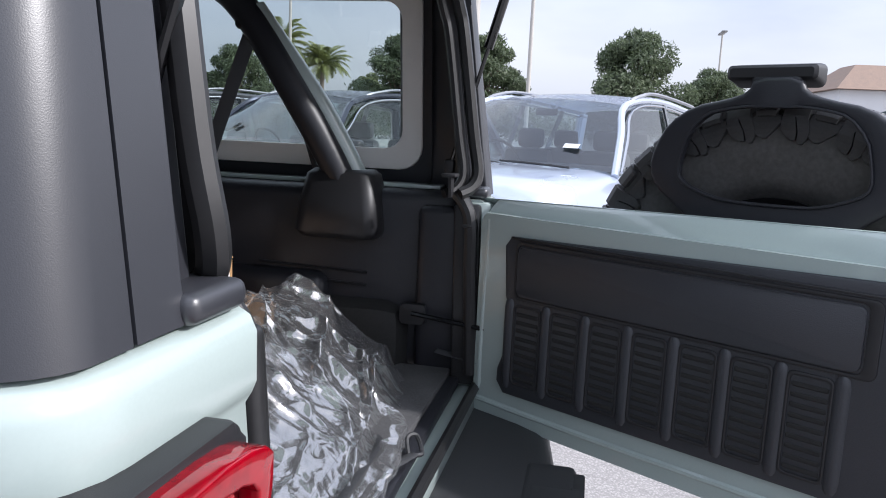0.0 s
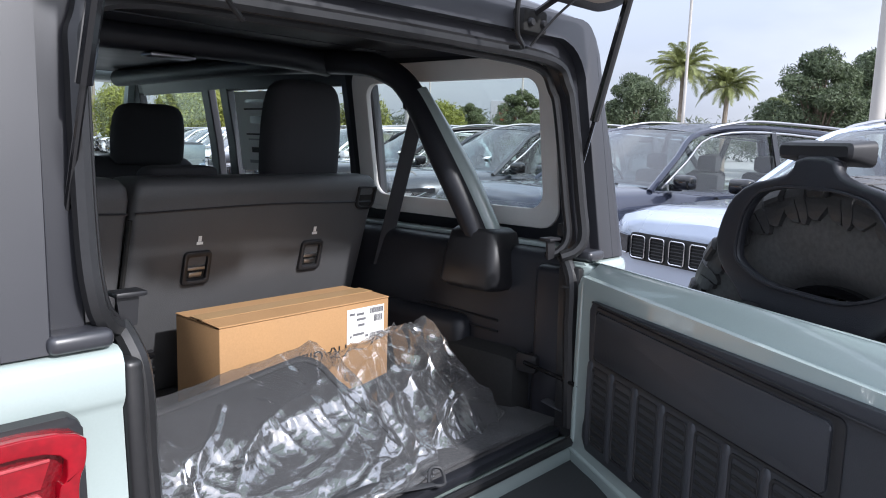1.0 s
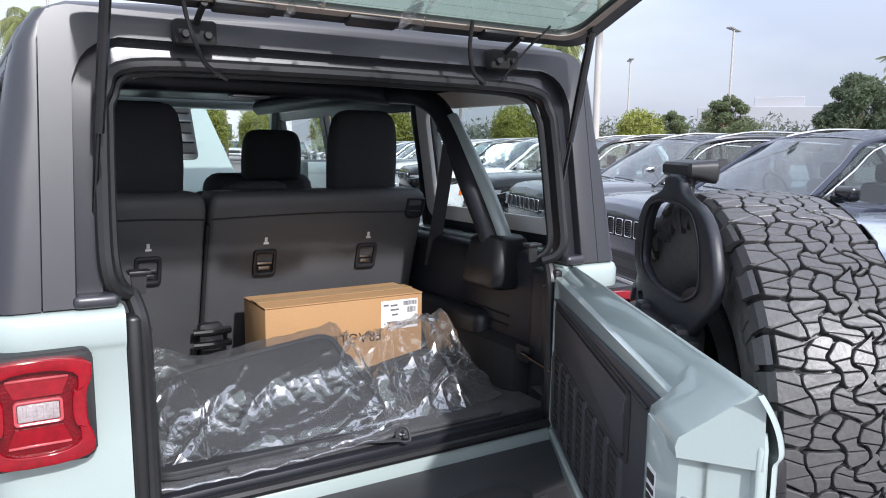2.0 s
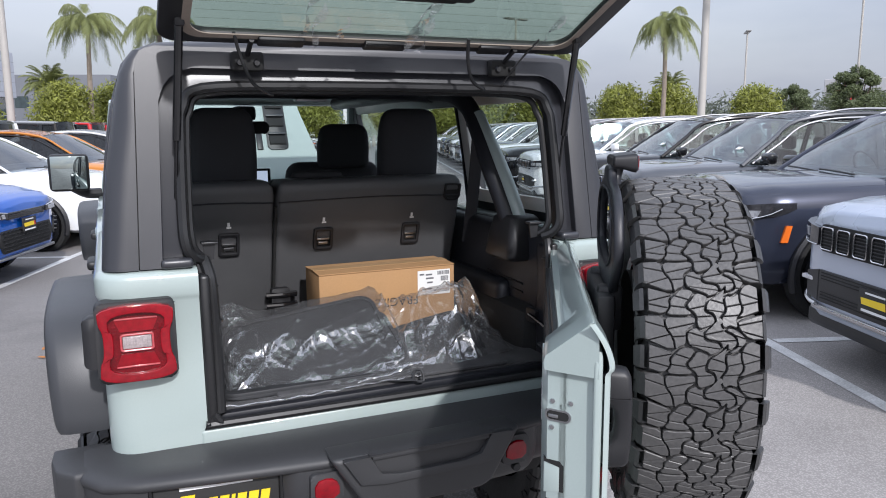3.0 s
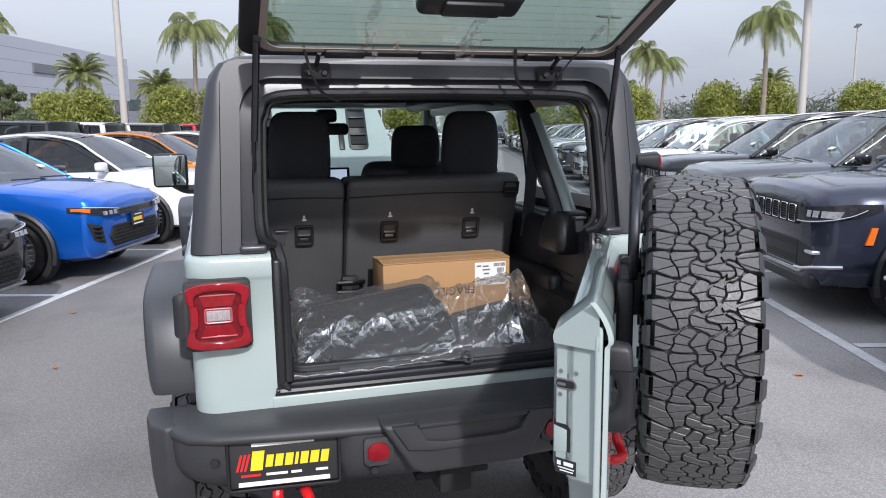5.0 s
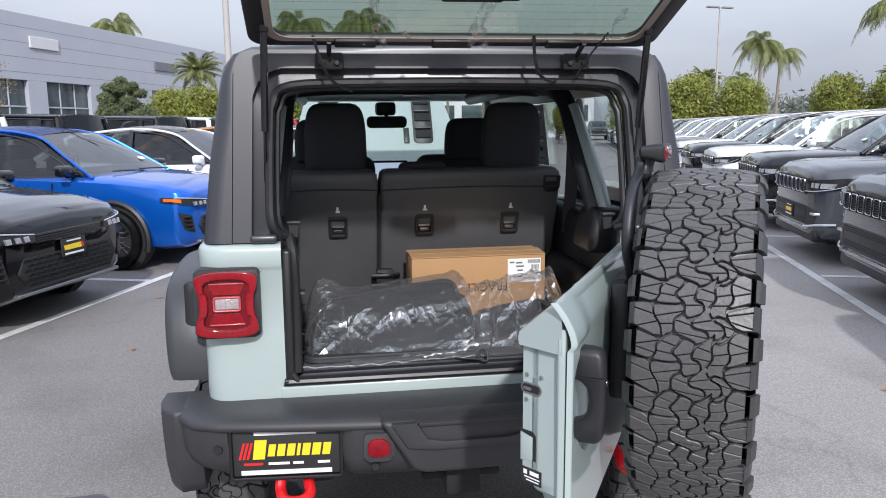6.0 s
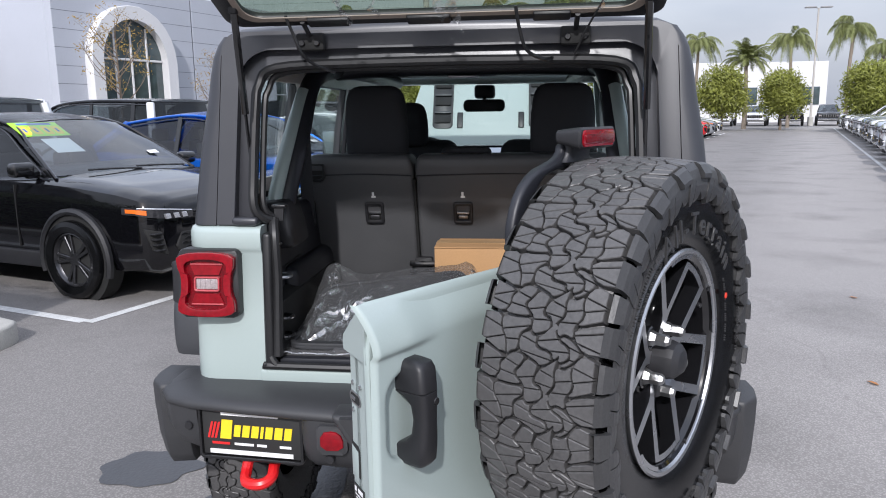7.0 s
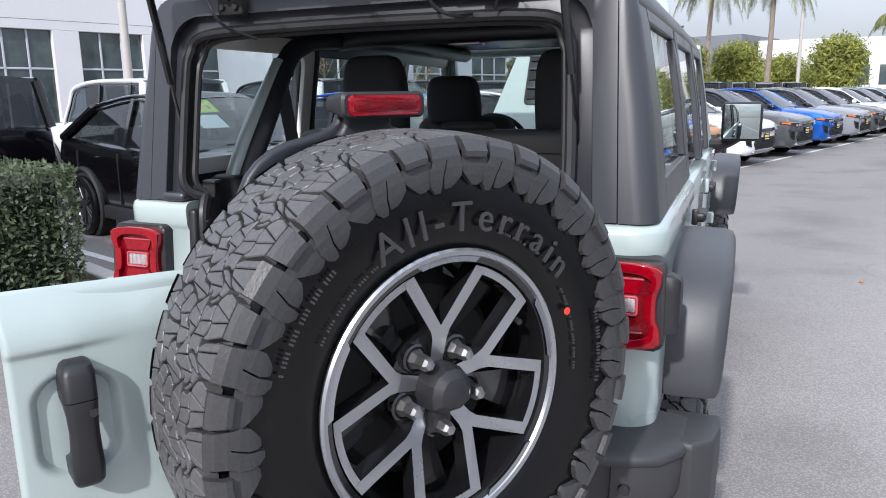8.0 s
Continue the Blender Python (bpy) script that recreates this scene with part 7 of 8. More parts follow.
        for wy in K["wheels"]:
            wr = K["wr"]
            ring = [(s * (W + 0.006), wy + (wr + 0.075) * math.cos(a), wr + (wr + 0.075) * math.sin(a)) for a in np.linspace(radians(-18), radians(198), 19)]
            part("arch_trim", tube(ring, 0.032, 6, 1), PLASTIC if kind != "boxy" else SATIN, car)
            part("wheel_house", moved(lathe([(0, 0.008), (wr + 0.065, 0.008), (wr + 0.065, -0.15)], 28), Matrix.Translation((s * (W - 0.006), wy, wr)) @ pose(0, 0, 0, 0, 0, -90 if s > 0 else 90)), DARK, car)
            car_wheel(car, s * (W - 0.022), wy, wr, dark)
    # front
    if kind == "suv":
        gz0, gz1 = 0.80, 0.955
        fr = part("grille", bev(prism(rr(-0.60, 0.60, gz0 - 0.012, gz1 + 0.012, 0.03), "y", -0.03, 0.018), 0.006, 2), DARK, car, "seven-slot grille")
        for i in range(7):
            x = -0.51 + i * 0.17
            part("grille_slot", prism(rr(x - 0.066, x + 0.066, gz0, gz1, 0.02, 3), "y", 0.0, 0.036, 0.004, 1, hole=rr(x - 0.058, x + 0.058, gz0 + 0.009, gz1 - 0.009, 0.014, 3)), GLOSSBLACK if dark else CHROME, fr)
            part("slot_mesh", join(*[rbox((x - 0.056, 0.020, gz0 + 0.016 + k * 0.021), (x + 0.056, 0.026, gz0 + 0.023 + k * 0.021), 0.002, 1) for k in range(6)]), PLASTIC, fr)
        for s in (-1, 1):
            plan = ((0.615, 0.026, 0.822, 0.940), (0.72, 0.014, 0.824, 0.950), (0.815, -0.016, 0.832, 0.960), (0.90, -0.085, 0.846, 0.970), (0.950, -0.190, 0.868, 0.980), (0.968, -0.280, 0.895, 0.986), (0.974, -0.365, 0.935, 0.985))
            bm = loft([[(s * x, y, z) for y, z in ((y1, z0), (y1, z1), (y1 - 0.12, z1), (y1 - 0.12, z0))] for x, y1, z0, z1 in plan])
            hl = part("headlamp", bm, LAMPLENS, car, "slim clear headlamp")
            lamp_y = lambda x: float(np.interp(x, [p[0] for p in plan], [p[1] for p in plan]))
            for x in (0.765, 0.825, 0.885, 0.925):
                part("lamp_cell", loft([[(s * (x - 0.024 + k * 0.012), lamp_y(x - 0.024) + 0.004 + o, z) for o in (0, -0.03)] + [(s * (x + 0.014 + k * 0.012), lamp_y(x + 0.014) + 0.004 + o, z) for o in (-0.03, 0)] for z, k in ((0.870, 0), (0.925, 1))]), LAMPCELL, hl)
            part("lamp_edge", tube([(s * x, y1 + 0.003, z0 + 0.003) for x, y1, z0, z1 in plan], 0.006, 6, 2), CHROME, hl)
            part("side_marker", loft([[(s * 0.94, -0.36, 0.66), (s * 0.94, -0.42, 0.66), (s * 0.985, -0.42, 0.66), (s * 0.982, -0.36, 0.66)], [(s * 0.94, -0.40, 0.80), (s * 0.94, -0.45, 0.80), (s * 0.99, -0.45, 0.80), (s * 0.988, -0.40, 0.80)]]), AMBER, car)
            part("fog_lamp", rbox((s * 0.715 - 0.12, -0.085, 0.560), (s * 0.715 + 0.12, -0.008, 0.590), 0.008), LAMPCELL, car)
        part("lower_intake", bev(prism([(-0.60, 0.66), (0.60, 0.66), (0.60, 0.44), (-0.60, 0.44)], "y", -0.08, 0.012), 0.01, 2), PLASTIC, car)
        for z in (0.47, 0.49, 0.51, 0.60, 0.62, 0.64):
            part("intake_bar", rbox((-0.57, 0.0, z), (0.57, 0.016, z + 0.008), 0.002, 1), DARK, car)
        for sx in (-1, 1):
            part("corner_intake", bev(loft([[(sx * 0.605, 0.010, 0.44), (sx * 0.605, 0.010, 0.66), (sx * 0.605, -0.1, 0.66), (sx * 0.605, -0.1, 0.44)], [(sx * 0.79, -0.028, 0.45), (sx * 0.80, -0.028, 0.62), (sx * 0.79, -0.15, 0.62), (sx * 0.78, -0.15, 0.45)]]), 0.006, 1), PLASTIC, car)
            part("chrome_strip", tube([(sx * 0.60, 0.02, 0.425), (sx * 0.70, 0.006, 0.43), (sx * 0.80, -0.035, 0.45), (sx * 0.88, -0.11, 0.462), (sx * 0.93, -0.22, 0.468)], 0.016, 6, 3), CHROME, car)
        part("skid_plate", rbox((-0.66, -0.10, 0.385), (0.66, 0.022, 0.425), 0.015), CHROME, car)
        part("lower_valance", rbox((-0.78, -0.30, 0.25), (0.78, -0.03, 0.39), 0.04, 3), PLASTIC, car)
        pz, py = 0.555, 0.014
    elif kind == "crossover":
        part("upper_grille", bev(prism([(-0.42, 0.70), (0.42, 0.70), (0.46, 0.775), (-0.46, 0.775)], "y", -0.06, 0.018), 0.01, 2), GLOSSBLACK, car)
        for i in range(4):
            part("grille_bar", rbox((-0.41, 0.0, 0.705 + i * 0.018), (0.41, 0.024, 0.712 + i * 0.018), 0.002, 1), PLASTIC, car)
        for s in (-1, 1):
            bm = loft([[(s * x, y, z) for y, z in ((y1, z0), (y1, z1), (y1 - 0.14, z1), (y1 - 0.14, z0))] for x, y1, z0, z1 in ((0.44, 0.030, 0.715, 0.775), (0.56, 0.026, 0.720, 0.790), (0.68, 0.006, 0.726, 0.806), (0.77, -0.045, 0.738, 0.815), (0.84, -0.115, 0.752, 0.822), (0.885, -0.19, 0.768, 0.826))])
            hl = part("headlamp", bm, LAMPLENS, car, "narrow clear headlamp")
            for x in (0.53, 0.61, 0.69):
                y = float(np.interp(x, (0.44, 0.56, 0.68, 0.77), (0.030, 0.026, 0.006, -0.045)))
                part("lamp_cell", prism([(s * x - 0.034, 0.728), (s * x + 0.022, 0.728), (s * x + 0.036, 0.772), (s * x - 0.016, 0.772)], "y", y - 0.02, y + 0.008, 0.003, 1), LAMPCELL, hl)
            part("lamp_brow", tube([(s * 0.45, 0.030, 0.778), (s * 0.57, 0.026, 0.793), (s * 0.69, 0.004, 0.808), (s * 0.79, -0.06, 0.818), (s * 0.87, -0.165, 0.826)], 0.0055, 6, 3), LAMPCELL, hl)
            part("turn_lamp", loft([[(s * x, y, z) for y, z in ((y1, z0), (y1, z1), (y1 - 0.1, z1), (y1 - 0.1, z0))] for x, y1, z0, z1 in ((0.832, -0.098, 0.765, 0.806), (0.862, -0.138, 0.772, 0.812), (0.888, -0.185, 0.784, 0.816))]), AMBER, hl)
            si = part("side_intake", bev(loft([[(s * 0.70, -0.012, 0.42), (s * 0.745, -0.022, 0.62), (s * 0.70, -0.2, 0.62), (s * 0.66, -0.2, 0.42)], [(s * 0.80, -0.085, 0.46), (s * 0.86, -0.115, 0.655), (s * 0.80, -0.25, 0.655), (s * 0.76, -0.25, 0.46)]]), 0.006, 2), DARK, car)
            for i in range(4):
                k = i / 4 + 0.1
                part("intake_fin", rbox((s * (0.715 + 0.04 * k), -0.085, 0.44 + 0.19 * k), (s * (0.80 + 0.04 * k), -0.022, 0.452 + 0.19 * k), 0.003, 1), PLASTIC, si)
        lg = part("lower_grille", bev(prism([(-0.56, 0.60), (0.56, 0.60), (0.62, 0.48), (0.52, 0.36), (-0.52, 0.36), (-0.62, 0.48)], "y", -0.10, 0.010), 0.012, 2), DARK, car, "mesh lower grille")
        for i in range(6):
            z = 0.385 + i * 0.038
            bits = []
            for j in range(13):
                x = -0.50 + j * 0.083 + (0.04 if i % 2 else 0)
                if abs(x) < 0.54:
                    bits.append(prism([(x - 0.040, z), (x - 0.012, z + 0.016), (x + 0.012, z + 0.016), (x + 0.040, z), (x + 0.012, z + 0.009), (x - 0.012, z + 0.009)], "y", -0.01, 0.020))
            part("mesh_band", join(*bits), PLASTIC, lg)
        part("splitter", rbox((-0.64, -0.14, 0.295), (0.64, 0.01, 0.325), 0.01), STEEL, car)
        pz, py = 0.615, 0.026
    else:
        gw = 0.50 if kind == "boxy" else 0.70
        fr = part("grille", rbox((-gw, -0.02, 0.74), (gw, 0.012, 1.02), 0.02), GLOSSBLACK, car)
        for i in range(7):
            x = -gw * 0.82 + i * gw * 0.273
            part("grille_slot", rbox((x - 0.03, 0.0, 0.77), (x + 0.03, 0.018, 0.99), 0.012), PLASTIC if kind == "boxy" else CHROME, fr)
        for s in (-1, 1):
            part("headlamp", moved(lathe([(0, 0.02), (0.075, 0.012), (0.085, -0.02)], 20), Matrix.Translation((s * (gw + 0.02), 0.0, 0.93))), CLEARLENS, car)
        part("front_bumper", rbox((-0.85, -0.06, 0.48), (0.85, 0.12, 0.64), 0.03, 3), PLASTIC if kind == "boxy" else CHROME, car)
        pz, py = 0.56, 0.122
    if detail and colour != "navy":
        pl = part("front_plate", rbox((-0.155, py, pz - 0.075), (0.155, py + 0.012, pz + 0.075), 0.004), INK, car, "black dealer plate with yellow mark")
        part("plate_mark", prism([(-0.10, pz - 0.02), (0.12, pz - 0.02), (0.13, pz + 0.02), (-0.09, pz + 0.025)], "y", py + 0.011, py + 0.0135), YELLOW, pl)
        part("plate_mark", prism([(-0.13, pz - 0.02), (-0.108, pz - 0.02), (-0.098, pz + 0.025), (-0.12, pz + 0.025)], "y", py + 0.011, py + 0.0135), PLATERED, pl)
        part("plate_bar", rbox((-0.12, py + 0.011, pz - 0.062), (0.12, py + 0.0135, pz - 0.046), 0), WHITE, pl)
        part("plate_bar", rbox((-0.09, py + 0.011, pz + 0.048), (0.09, py + 0.0135, pz + 0.060), 0), WHITE, pl)
        # paper slips behind the glass
        k = 0.30
        part("window_slip", moved(rbox((-0.06, -0.002, -0.03), (0.06, 0.002, 0.03), 0), Matrix.Translation((-c[2] * 0.55, c[0] + (f[0] - c[0]) * k + 0.10, c[1] + (f[1] - c[1]) * k + 0.02)) @ pose(0, 0, 0, 61)), PAPER, car)
    if kind == "suv":
        for s in (-1, 1):
            part("roof_rail", tube([(s * 0.66, f[0] - 0.15, f[1] + 0.045), (s * 0.67, f[0] - 0.35, f[1] + 0.09), (s * 0.67, mdl[0], mdl[1] + 0.05), (s * 0.66, r[0] + 0.3, r[1] + 0.08), (s * 0.65, r[0] + 0.1, r[1] + 0.03)], 0.016, 6, 4), GLOSSBLACK if dark else STEEL, car)
    return car


def park(car, n, a, side):
    """Nose at n across and a along, facing the aisle; side 1 is the right-hand row."""
    way = -ACROSS if side > 0 else ACROSS
    yaw = math.atan2(-way.x, way.y)
    return Matrix.Translation(lot(n, a)) @ Matrix.Rotation(yaw, 4, "Z")


random.seed(11)
RIGHT = ["silver", "navy", "charcoal", "black", "white", "black", "white", "charcoal", "white", "silver", "white", "black", "slate", "white", "grey", "white", "black", "white", "silver", "black", "white", "grey"]
LABELS = {"silver": "pale silver-blue three-row family SUV, parked nose out", "navy": "dark navy family SUV, parked nose out", "charcoal": "charcoal grey family SUV, parked nose out",
          "black": "glossy black family SUV, parked nose out", "white": "white family SUV, parked nose out", "slate": "blue-grey family SUV, parked nose out", "grey": "mid grey family SUV, parked nose out",
          "blue": "bright blue compact crossover, parked nose out", "orange": "orange compact crossover, parked nose out", "red": "red compact crossover, parked nose out"}
built = {}
for i, col in enumerate(RIGHT):
    a = 1.72 + 2.88 * i
    m = park(None, 2.98 + random.uniform(-0.06, 0.10), a + random.uniform(-0.07, 0.07) * (i > 2), 1) @ Matrix.Rotation(radians(random.uniform(-1, 1)), 4, "Z")
    if i == 0:
        m = park(None, 2.88, 2.02, 1)
    if i == 1:
        m = Matrix.Translation(AISLE * 0.10 - ACROSS * 0.15) @ m
    key = ("suv", col)
    if key in built:
        copy_thing(built[key], m)
    else:
        built[key] = make_car("suv", col, LABELS[col], dark=col == "navy" and i > 5, group="cars in the right-hand row")
        built[key].matrix_basis = m
LEFT = ["black", "blue", "white", "orange", "white", "charcoal", "blue", "grey", "charcoal", "white", "grey", "silver", "white", "red", "grey", "white"]
for i, col in enumerate(LEFT):
    a = 3.45 + 2.88 * i
    m = park(None, -3.82 + random.uniform(-0.10, 0.04), a, -1)
    key = ("crossover", col)
    if key in built:
        copy_thing(built[key], m)
    else:
        lab = LABELS[col].replace("family SUV", "compact crossover").replace("three-row ", "")
        built[key] = make_car("crossover", col, lab, dark=True, group="cars in the left-hand row")
        built[key].matrix_basis = m
BACK = [("black", "black"), ("black", "white"), ("charcoal", "black"), ("white", "white"), ("red", "red"), ("grey", "black")]
spots = [(-13.2, -1.0, 2), (-13.0, 2.0, 0), (-13.4, 5.0, 3), (-13.0, 8.0, 1), (-13.2, 11.0, 0), (-13.0, 14.0, 2), (-13.3, 17.0, 3), (-13.0, 20.0, 5), (-13.2, 23.0, 4), (-13.0, 26.0, 0), (-13.2, 29.0, 2), (-13.1, 32.0, 5), (-13.0, 35.0, 0)]
made = {}
for n_, a_, k in spots:
    m = park(None, n_, a_, 1) @ Matrix.Translation((0, 0, 0))
    if k in made:
        copy_thing(made[k], m)
    else:
        cb, ct = BACK[k]
        made[k] = make_car("boxy", cb, f"{cb} boxy off-road wagon with {ct} hard top", top=ct, dark=True, detail=False, group="wagons in the far left row")
        made[k].matrix_basis = m
made = {}
for k, (n_, a_, col) in enumerate(((-6.5, 73, "white"), (-3.6, 74, "white"), (-0.5, 74, "black"), (2.6, 75, "charcoal"), (5.6, 75, "white"), (8.8, 76, "grey"), (12.0, 76, "white"))):
    yaw = math.atan2(AISLE.x, -AISLE.y)
    m = Matrix.Translation(lot(n_, a_)) @ Matrix.Rotation(yaw, 4, "Z")
    if col in made:
        copy_thing(made[col], m)
    else:
        made[col] = make_car("pickup", col, f"{col} pickup truck parked across the end of the aisle", detail=False, group="pickups at the end of the aisle")
        made[col].matrix_basis = m
# price stickers inside the black crossover's windscreen
blk = built[("crossover", "black")]
st_m = Matrix.Translation((0.43, -1.88, 1.470)) @ pose(0, 0, 0, -29)
part("window_sticker", moved(rbox((-0.25, -0.13, 0.0), (0.25, 0.13, 0.003), 0), blk.matrix_basis @ st_m), LIME, blk, "lime green price sticker")
for k, x0 in enumerate((-0.22, -0.11, 0.01, 0.12)):
    fig = prism(rr(x0, x0 + 0.09, -0.055, 0.10, 0.03, 3), "z", 0.003, 0.005, 0, hole=rr(x0 + 0.03, x0 + 0.06, -0.015, 0.06, 0.012, 3))
    part("sticker_figure", moved(fig, blk.matrix_basis @ st_m), YELLOW, blk)
    part("figure_shade", moved(rbox((x0 + 0.032, -0.012, 0.003), (x0 + 0.058, 0.057, 0.0045), 0), blk.matrix_basis @ st_m), PAINTS["blue"], blk)
part("sticker_bar", moved(rbox((-0.18, -0.115, 0.003), (0.18, -0.08, 0.005), 0), blk.matrix_basis @ st_m), PAINTS["blue"], blk)
part("window_paper", moved(rbox((-0.15, -0.13, 0.0), (0.15, 0.13, 0.003), 0), blk.matrix_basis @ Matrix.Translation((0.40, -1.60, 1.318)) @ pose(0, 0, 0, -29)), PAPER, blk, "white paper sheet")

# ---- ground, lines, island ----
bm = bmesh.new()
bmesh.ops.create_grid(bm, x_segments=2, y_segments=2, size=900)
tagged(part("ground", bm, ASPHALT), "worn grey asphalt car park", "ground", kind="structure")


def stripe(name, n0, a0, n1, a1, w):
    p, q = lot(n0, a0), lot(n1, a1)
    d = (q - p).normalized()
    s = Vector((-d.y, d.x, 0)) * w / 2
    bm = bmesh.new()
    low = [bm.verts.new(v) for v in (p - s, q - s, q + s, p + s)]
    for v in low:
        v.co.z = 0.004
    bm.faces.new(low)
    return part(name, bm, LINE)


tagged(stripe("aisle_line", 2.83, -14, 2.83, 66, 0.10), "worn white line along the right-hand row", "road marking", kind="structure")
tagged(stripe("aisle_line", -4.05, 2.0, -4.05, 52, 0.10), "worn white line along the left-hand row", "road marking", kind="structure")
for i in range(24):
    tagged(stripe("stall_line", 2.9, 0.28 + 2.88 * i, 8.3, 0.28 + 2.88 * i, 0.10), "white stall line", "road marking", kind="structure")
for i in range(17):
    tagged(stripe("stall_line", -4.1, 2.01 + 2.88 * i, -9.2, 2.01 + 2.88 * i, 0.10), "white stall line", "road marking", kind="structure")


# a flat, darker and smoother patch just above the asphalt
def stain(x, y, rx, ry, seed):
    bm = bmesh.new()
    pts = []
    for i in range(40):
        a = 2 * math.pi * i / 40
        k = 1 + 0.35 * noise.noise(Vector((math.cos(a) * 1.7, math.sin(a) * 1.7, seed)))
        pts.append(bm.verts.new((x + rx * k * math.cos(a), y + ry * k * math.sin(a), 0.003 + 0.0004 * seed)))
    bm.faces.new(pts)
    return tagged(part("dark_patch", bm, mat(f"dark_asphalt_{seed}", (0.045, 0.046, 0.05), 0.30, var=0.25, scale=3, fine=50, bump=0.003)), "smooth dark patch on the asphalt", "stain", kind="structure")


stain(-0.78, 0.55, 0.30, 0.55, 1)
stain(-1.45, 0.95, 0.22, 0.16, 2)
stain(-0.35, 0.0, 0.3, 0.3, 3)

isl = [(-4.2, 1.55), (-4.0, 1.35), (-3.95, 0.8), (-4.0, -2.6), (-4.4, -3.0), (-9.6, -3.0), (-9.8, 1.6)]
isl = soft(isl, 2)
inn = [((n + 6.9) * 0.95 - 6.9, (a + 0.7) * 0.93 - 0.7) for n, a in isl]
kerb = prism([tuple(lot(n, a).xy) for n, a in isl], "z", -0.02, 0.15, 0.025, 3, hole=[tuple(lot(n, a).xy) for n, a in inn])
tagged(part("kerb", kerb, CONCRETE), "pale concrete kerb round a planted island", "kerb", kind="structure")
tagged(part("planting_bed", prism([tuple(lot(n, a).xy) for n, a in inn], "z", 0.0, 0.10), SOIL), "brown soil inside the kerb", "soil", kind="structure")
random.seed(5)
for k, (x, y) in enumerate(((-1.95, 5.1), (-1.25, 4.2), (1.433, 0.845), (2.26, 2.32), (-1.8, 3.4), (2.9, 1.6), (-0.9, 6.6), (3.0, 4.4), (1.9, 5.1), (-1.25, 3.95))):
    bm = bmesh.new()
    pts = [(0, -0.035, 0), (0.018, -0.01, 0.006), (0.014, 0.02, 0.008), (0, 0.04, 0.003), (-0.014, 0.02, 0.008), (-0.018, -0.01, 0.006)]
    mid_v = bm.verts.new((0, 0, 0.002))
    vs = [bm.verts.new(p) for p in pts]
    for i in range(6):
        bm.faces.new((mid_v, vs[i], vs[(i + 1) % 6]))
    lf = part("fallen_leaf", moved(bm, pose(x, y, 0.005, random.uniform(-6, 6), random.uniform(-6, 6), random.uniform(0, 360))), mat("dry_leaf", (0.38, 0.16, 0.05), 0.8, var=0.2) if k == 0 else bpy.data.materials["dry_leaf"])
    tagged(lf, "dry brown fallen leaf on the asphalt", "leaf", "fallen leaves")

# ---- plants ----
def leaf_cloud(centres, radii, count, size, seed, flat=0.6):
    """Many small leaves near the skin of several lobes."""
    rng = np.random.default_rng(seed)
    k = rng.integers(0, len(centres), count)
    C, R = np.array(centres)[k], np.array(radii)[k]
    d = rng.normal(size=(count, 3))
    d /= np.linalg.norm(d, axis=1)[:, None]
    rad = 1 - 0.45 * rng.random(count) ** 2.2 + 0.10 * rng.normal(size=count)
    P = C + d * R * rad[:, None]
    a = rng.normal(size=(count, 3))
    a /= np.linalg.norm(a, axis=1)[:, None]
    b = np.cross(a, d + 0.6 * rng.normal(size=(count, 3)))
    b /= np.linalg.norm(b, axis=1)[:, None] + 1e-9
    s = size * (0.6 + 0.8 * rng.random(count))[:, None]
    V = np.stack([P - a * s, P + b * s * flat * 0.5, P + a * s, P - b * s * flat * 0.5], 1).reshape(-1, 3)
    F = np.arange(count * 4).reshape(-1, 4)
    return V, F


def leaves(name, V, F, material, parent):
    me = bpy.data.meshes.new(name)
    me.from_pydata(V.tolist(), [], F.tolist())
    me.materials.append(material)
    ob = new(name, me)
    ob.parent = parent
    ob.matrix_parent_inverse = world_of(parent).inverted()
    return ob


def broad_tree(label, h, w, leafm, seed, count=7000, trunk=0.28, size=0.16, tight=False):
    t = thing("tree", label, "tree")
    rng = random.Random(seed)
    th = h * trunk
    bits = [tube([(0, 0, -0.1), (0.05, 0.02, th * 0.5), (0, 0.04, th), (0.05, 0, h * 0.62)], [0.045 * h * 0.6, 0.035 * h * 0.6, 0.028 * h * 0.6, 0.010 * h], 9)]
    cs, rs = [], []
    lobes = 16 if tight else 30
    for i in range(lobes):
        f = i / lobes
        a = 2 * math.pi * f * (2.4 if tight else 5.3) + rng.uniform(-0.6, 0.6)
        q = w * ((0.24 if tight else 0.42 * (1 - 0.75 * f ** 1.6)) * rng.uniform(0.45, 1.1))
        z = th + (h - th) * ((0.25 + 0.55 * f if tight else 0.08 + 0.84 * f) + rng.uniform(-0.07, 0.07))
        if tight:
            q *= 1 - 0.45 * f * f
        c = (q * math.cos(a), q * math.sin(a), z)
        cs.append(c)
        r = w * (rng.uniform(0.21, 0.31) if tight else rng.uniform(0.09, 0.19) * (1.1 - 0.4 * f))
        rs.append((r, r, r * (0.95 * min(1.2, h / w) if tight else rng.uniform(0.6, 0.95))))
        bits.append(tube([(0, 0.03, th * rng.uniform(0.7, 1.1)), (c[0] * 0.5, c[1] * 0.5, (th + c[2]) / 2), c], [0.012 * h, 0.008 * h, 0.004 * h], 6, 3))
    part("trunk", join(*bits), BARK, t)
    V, F = leaf_cloud(cs, rs, count, size, seed)
    leaves("crown", V, F, leafm, t)
    return t


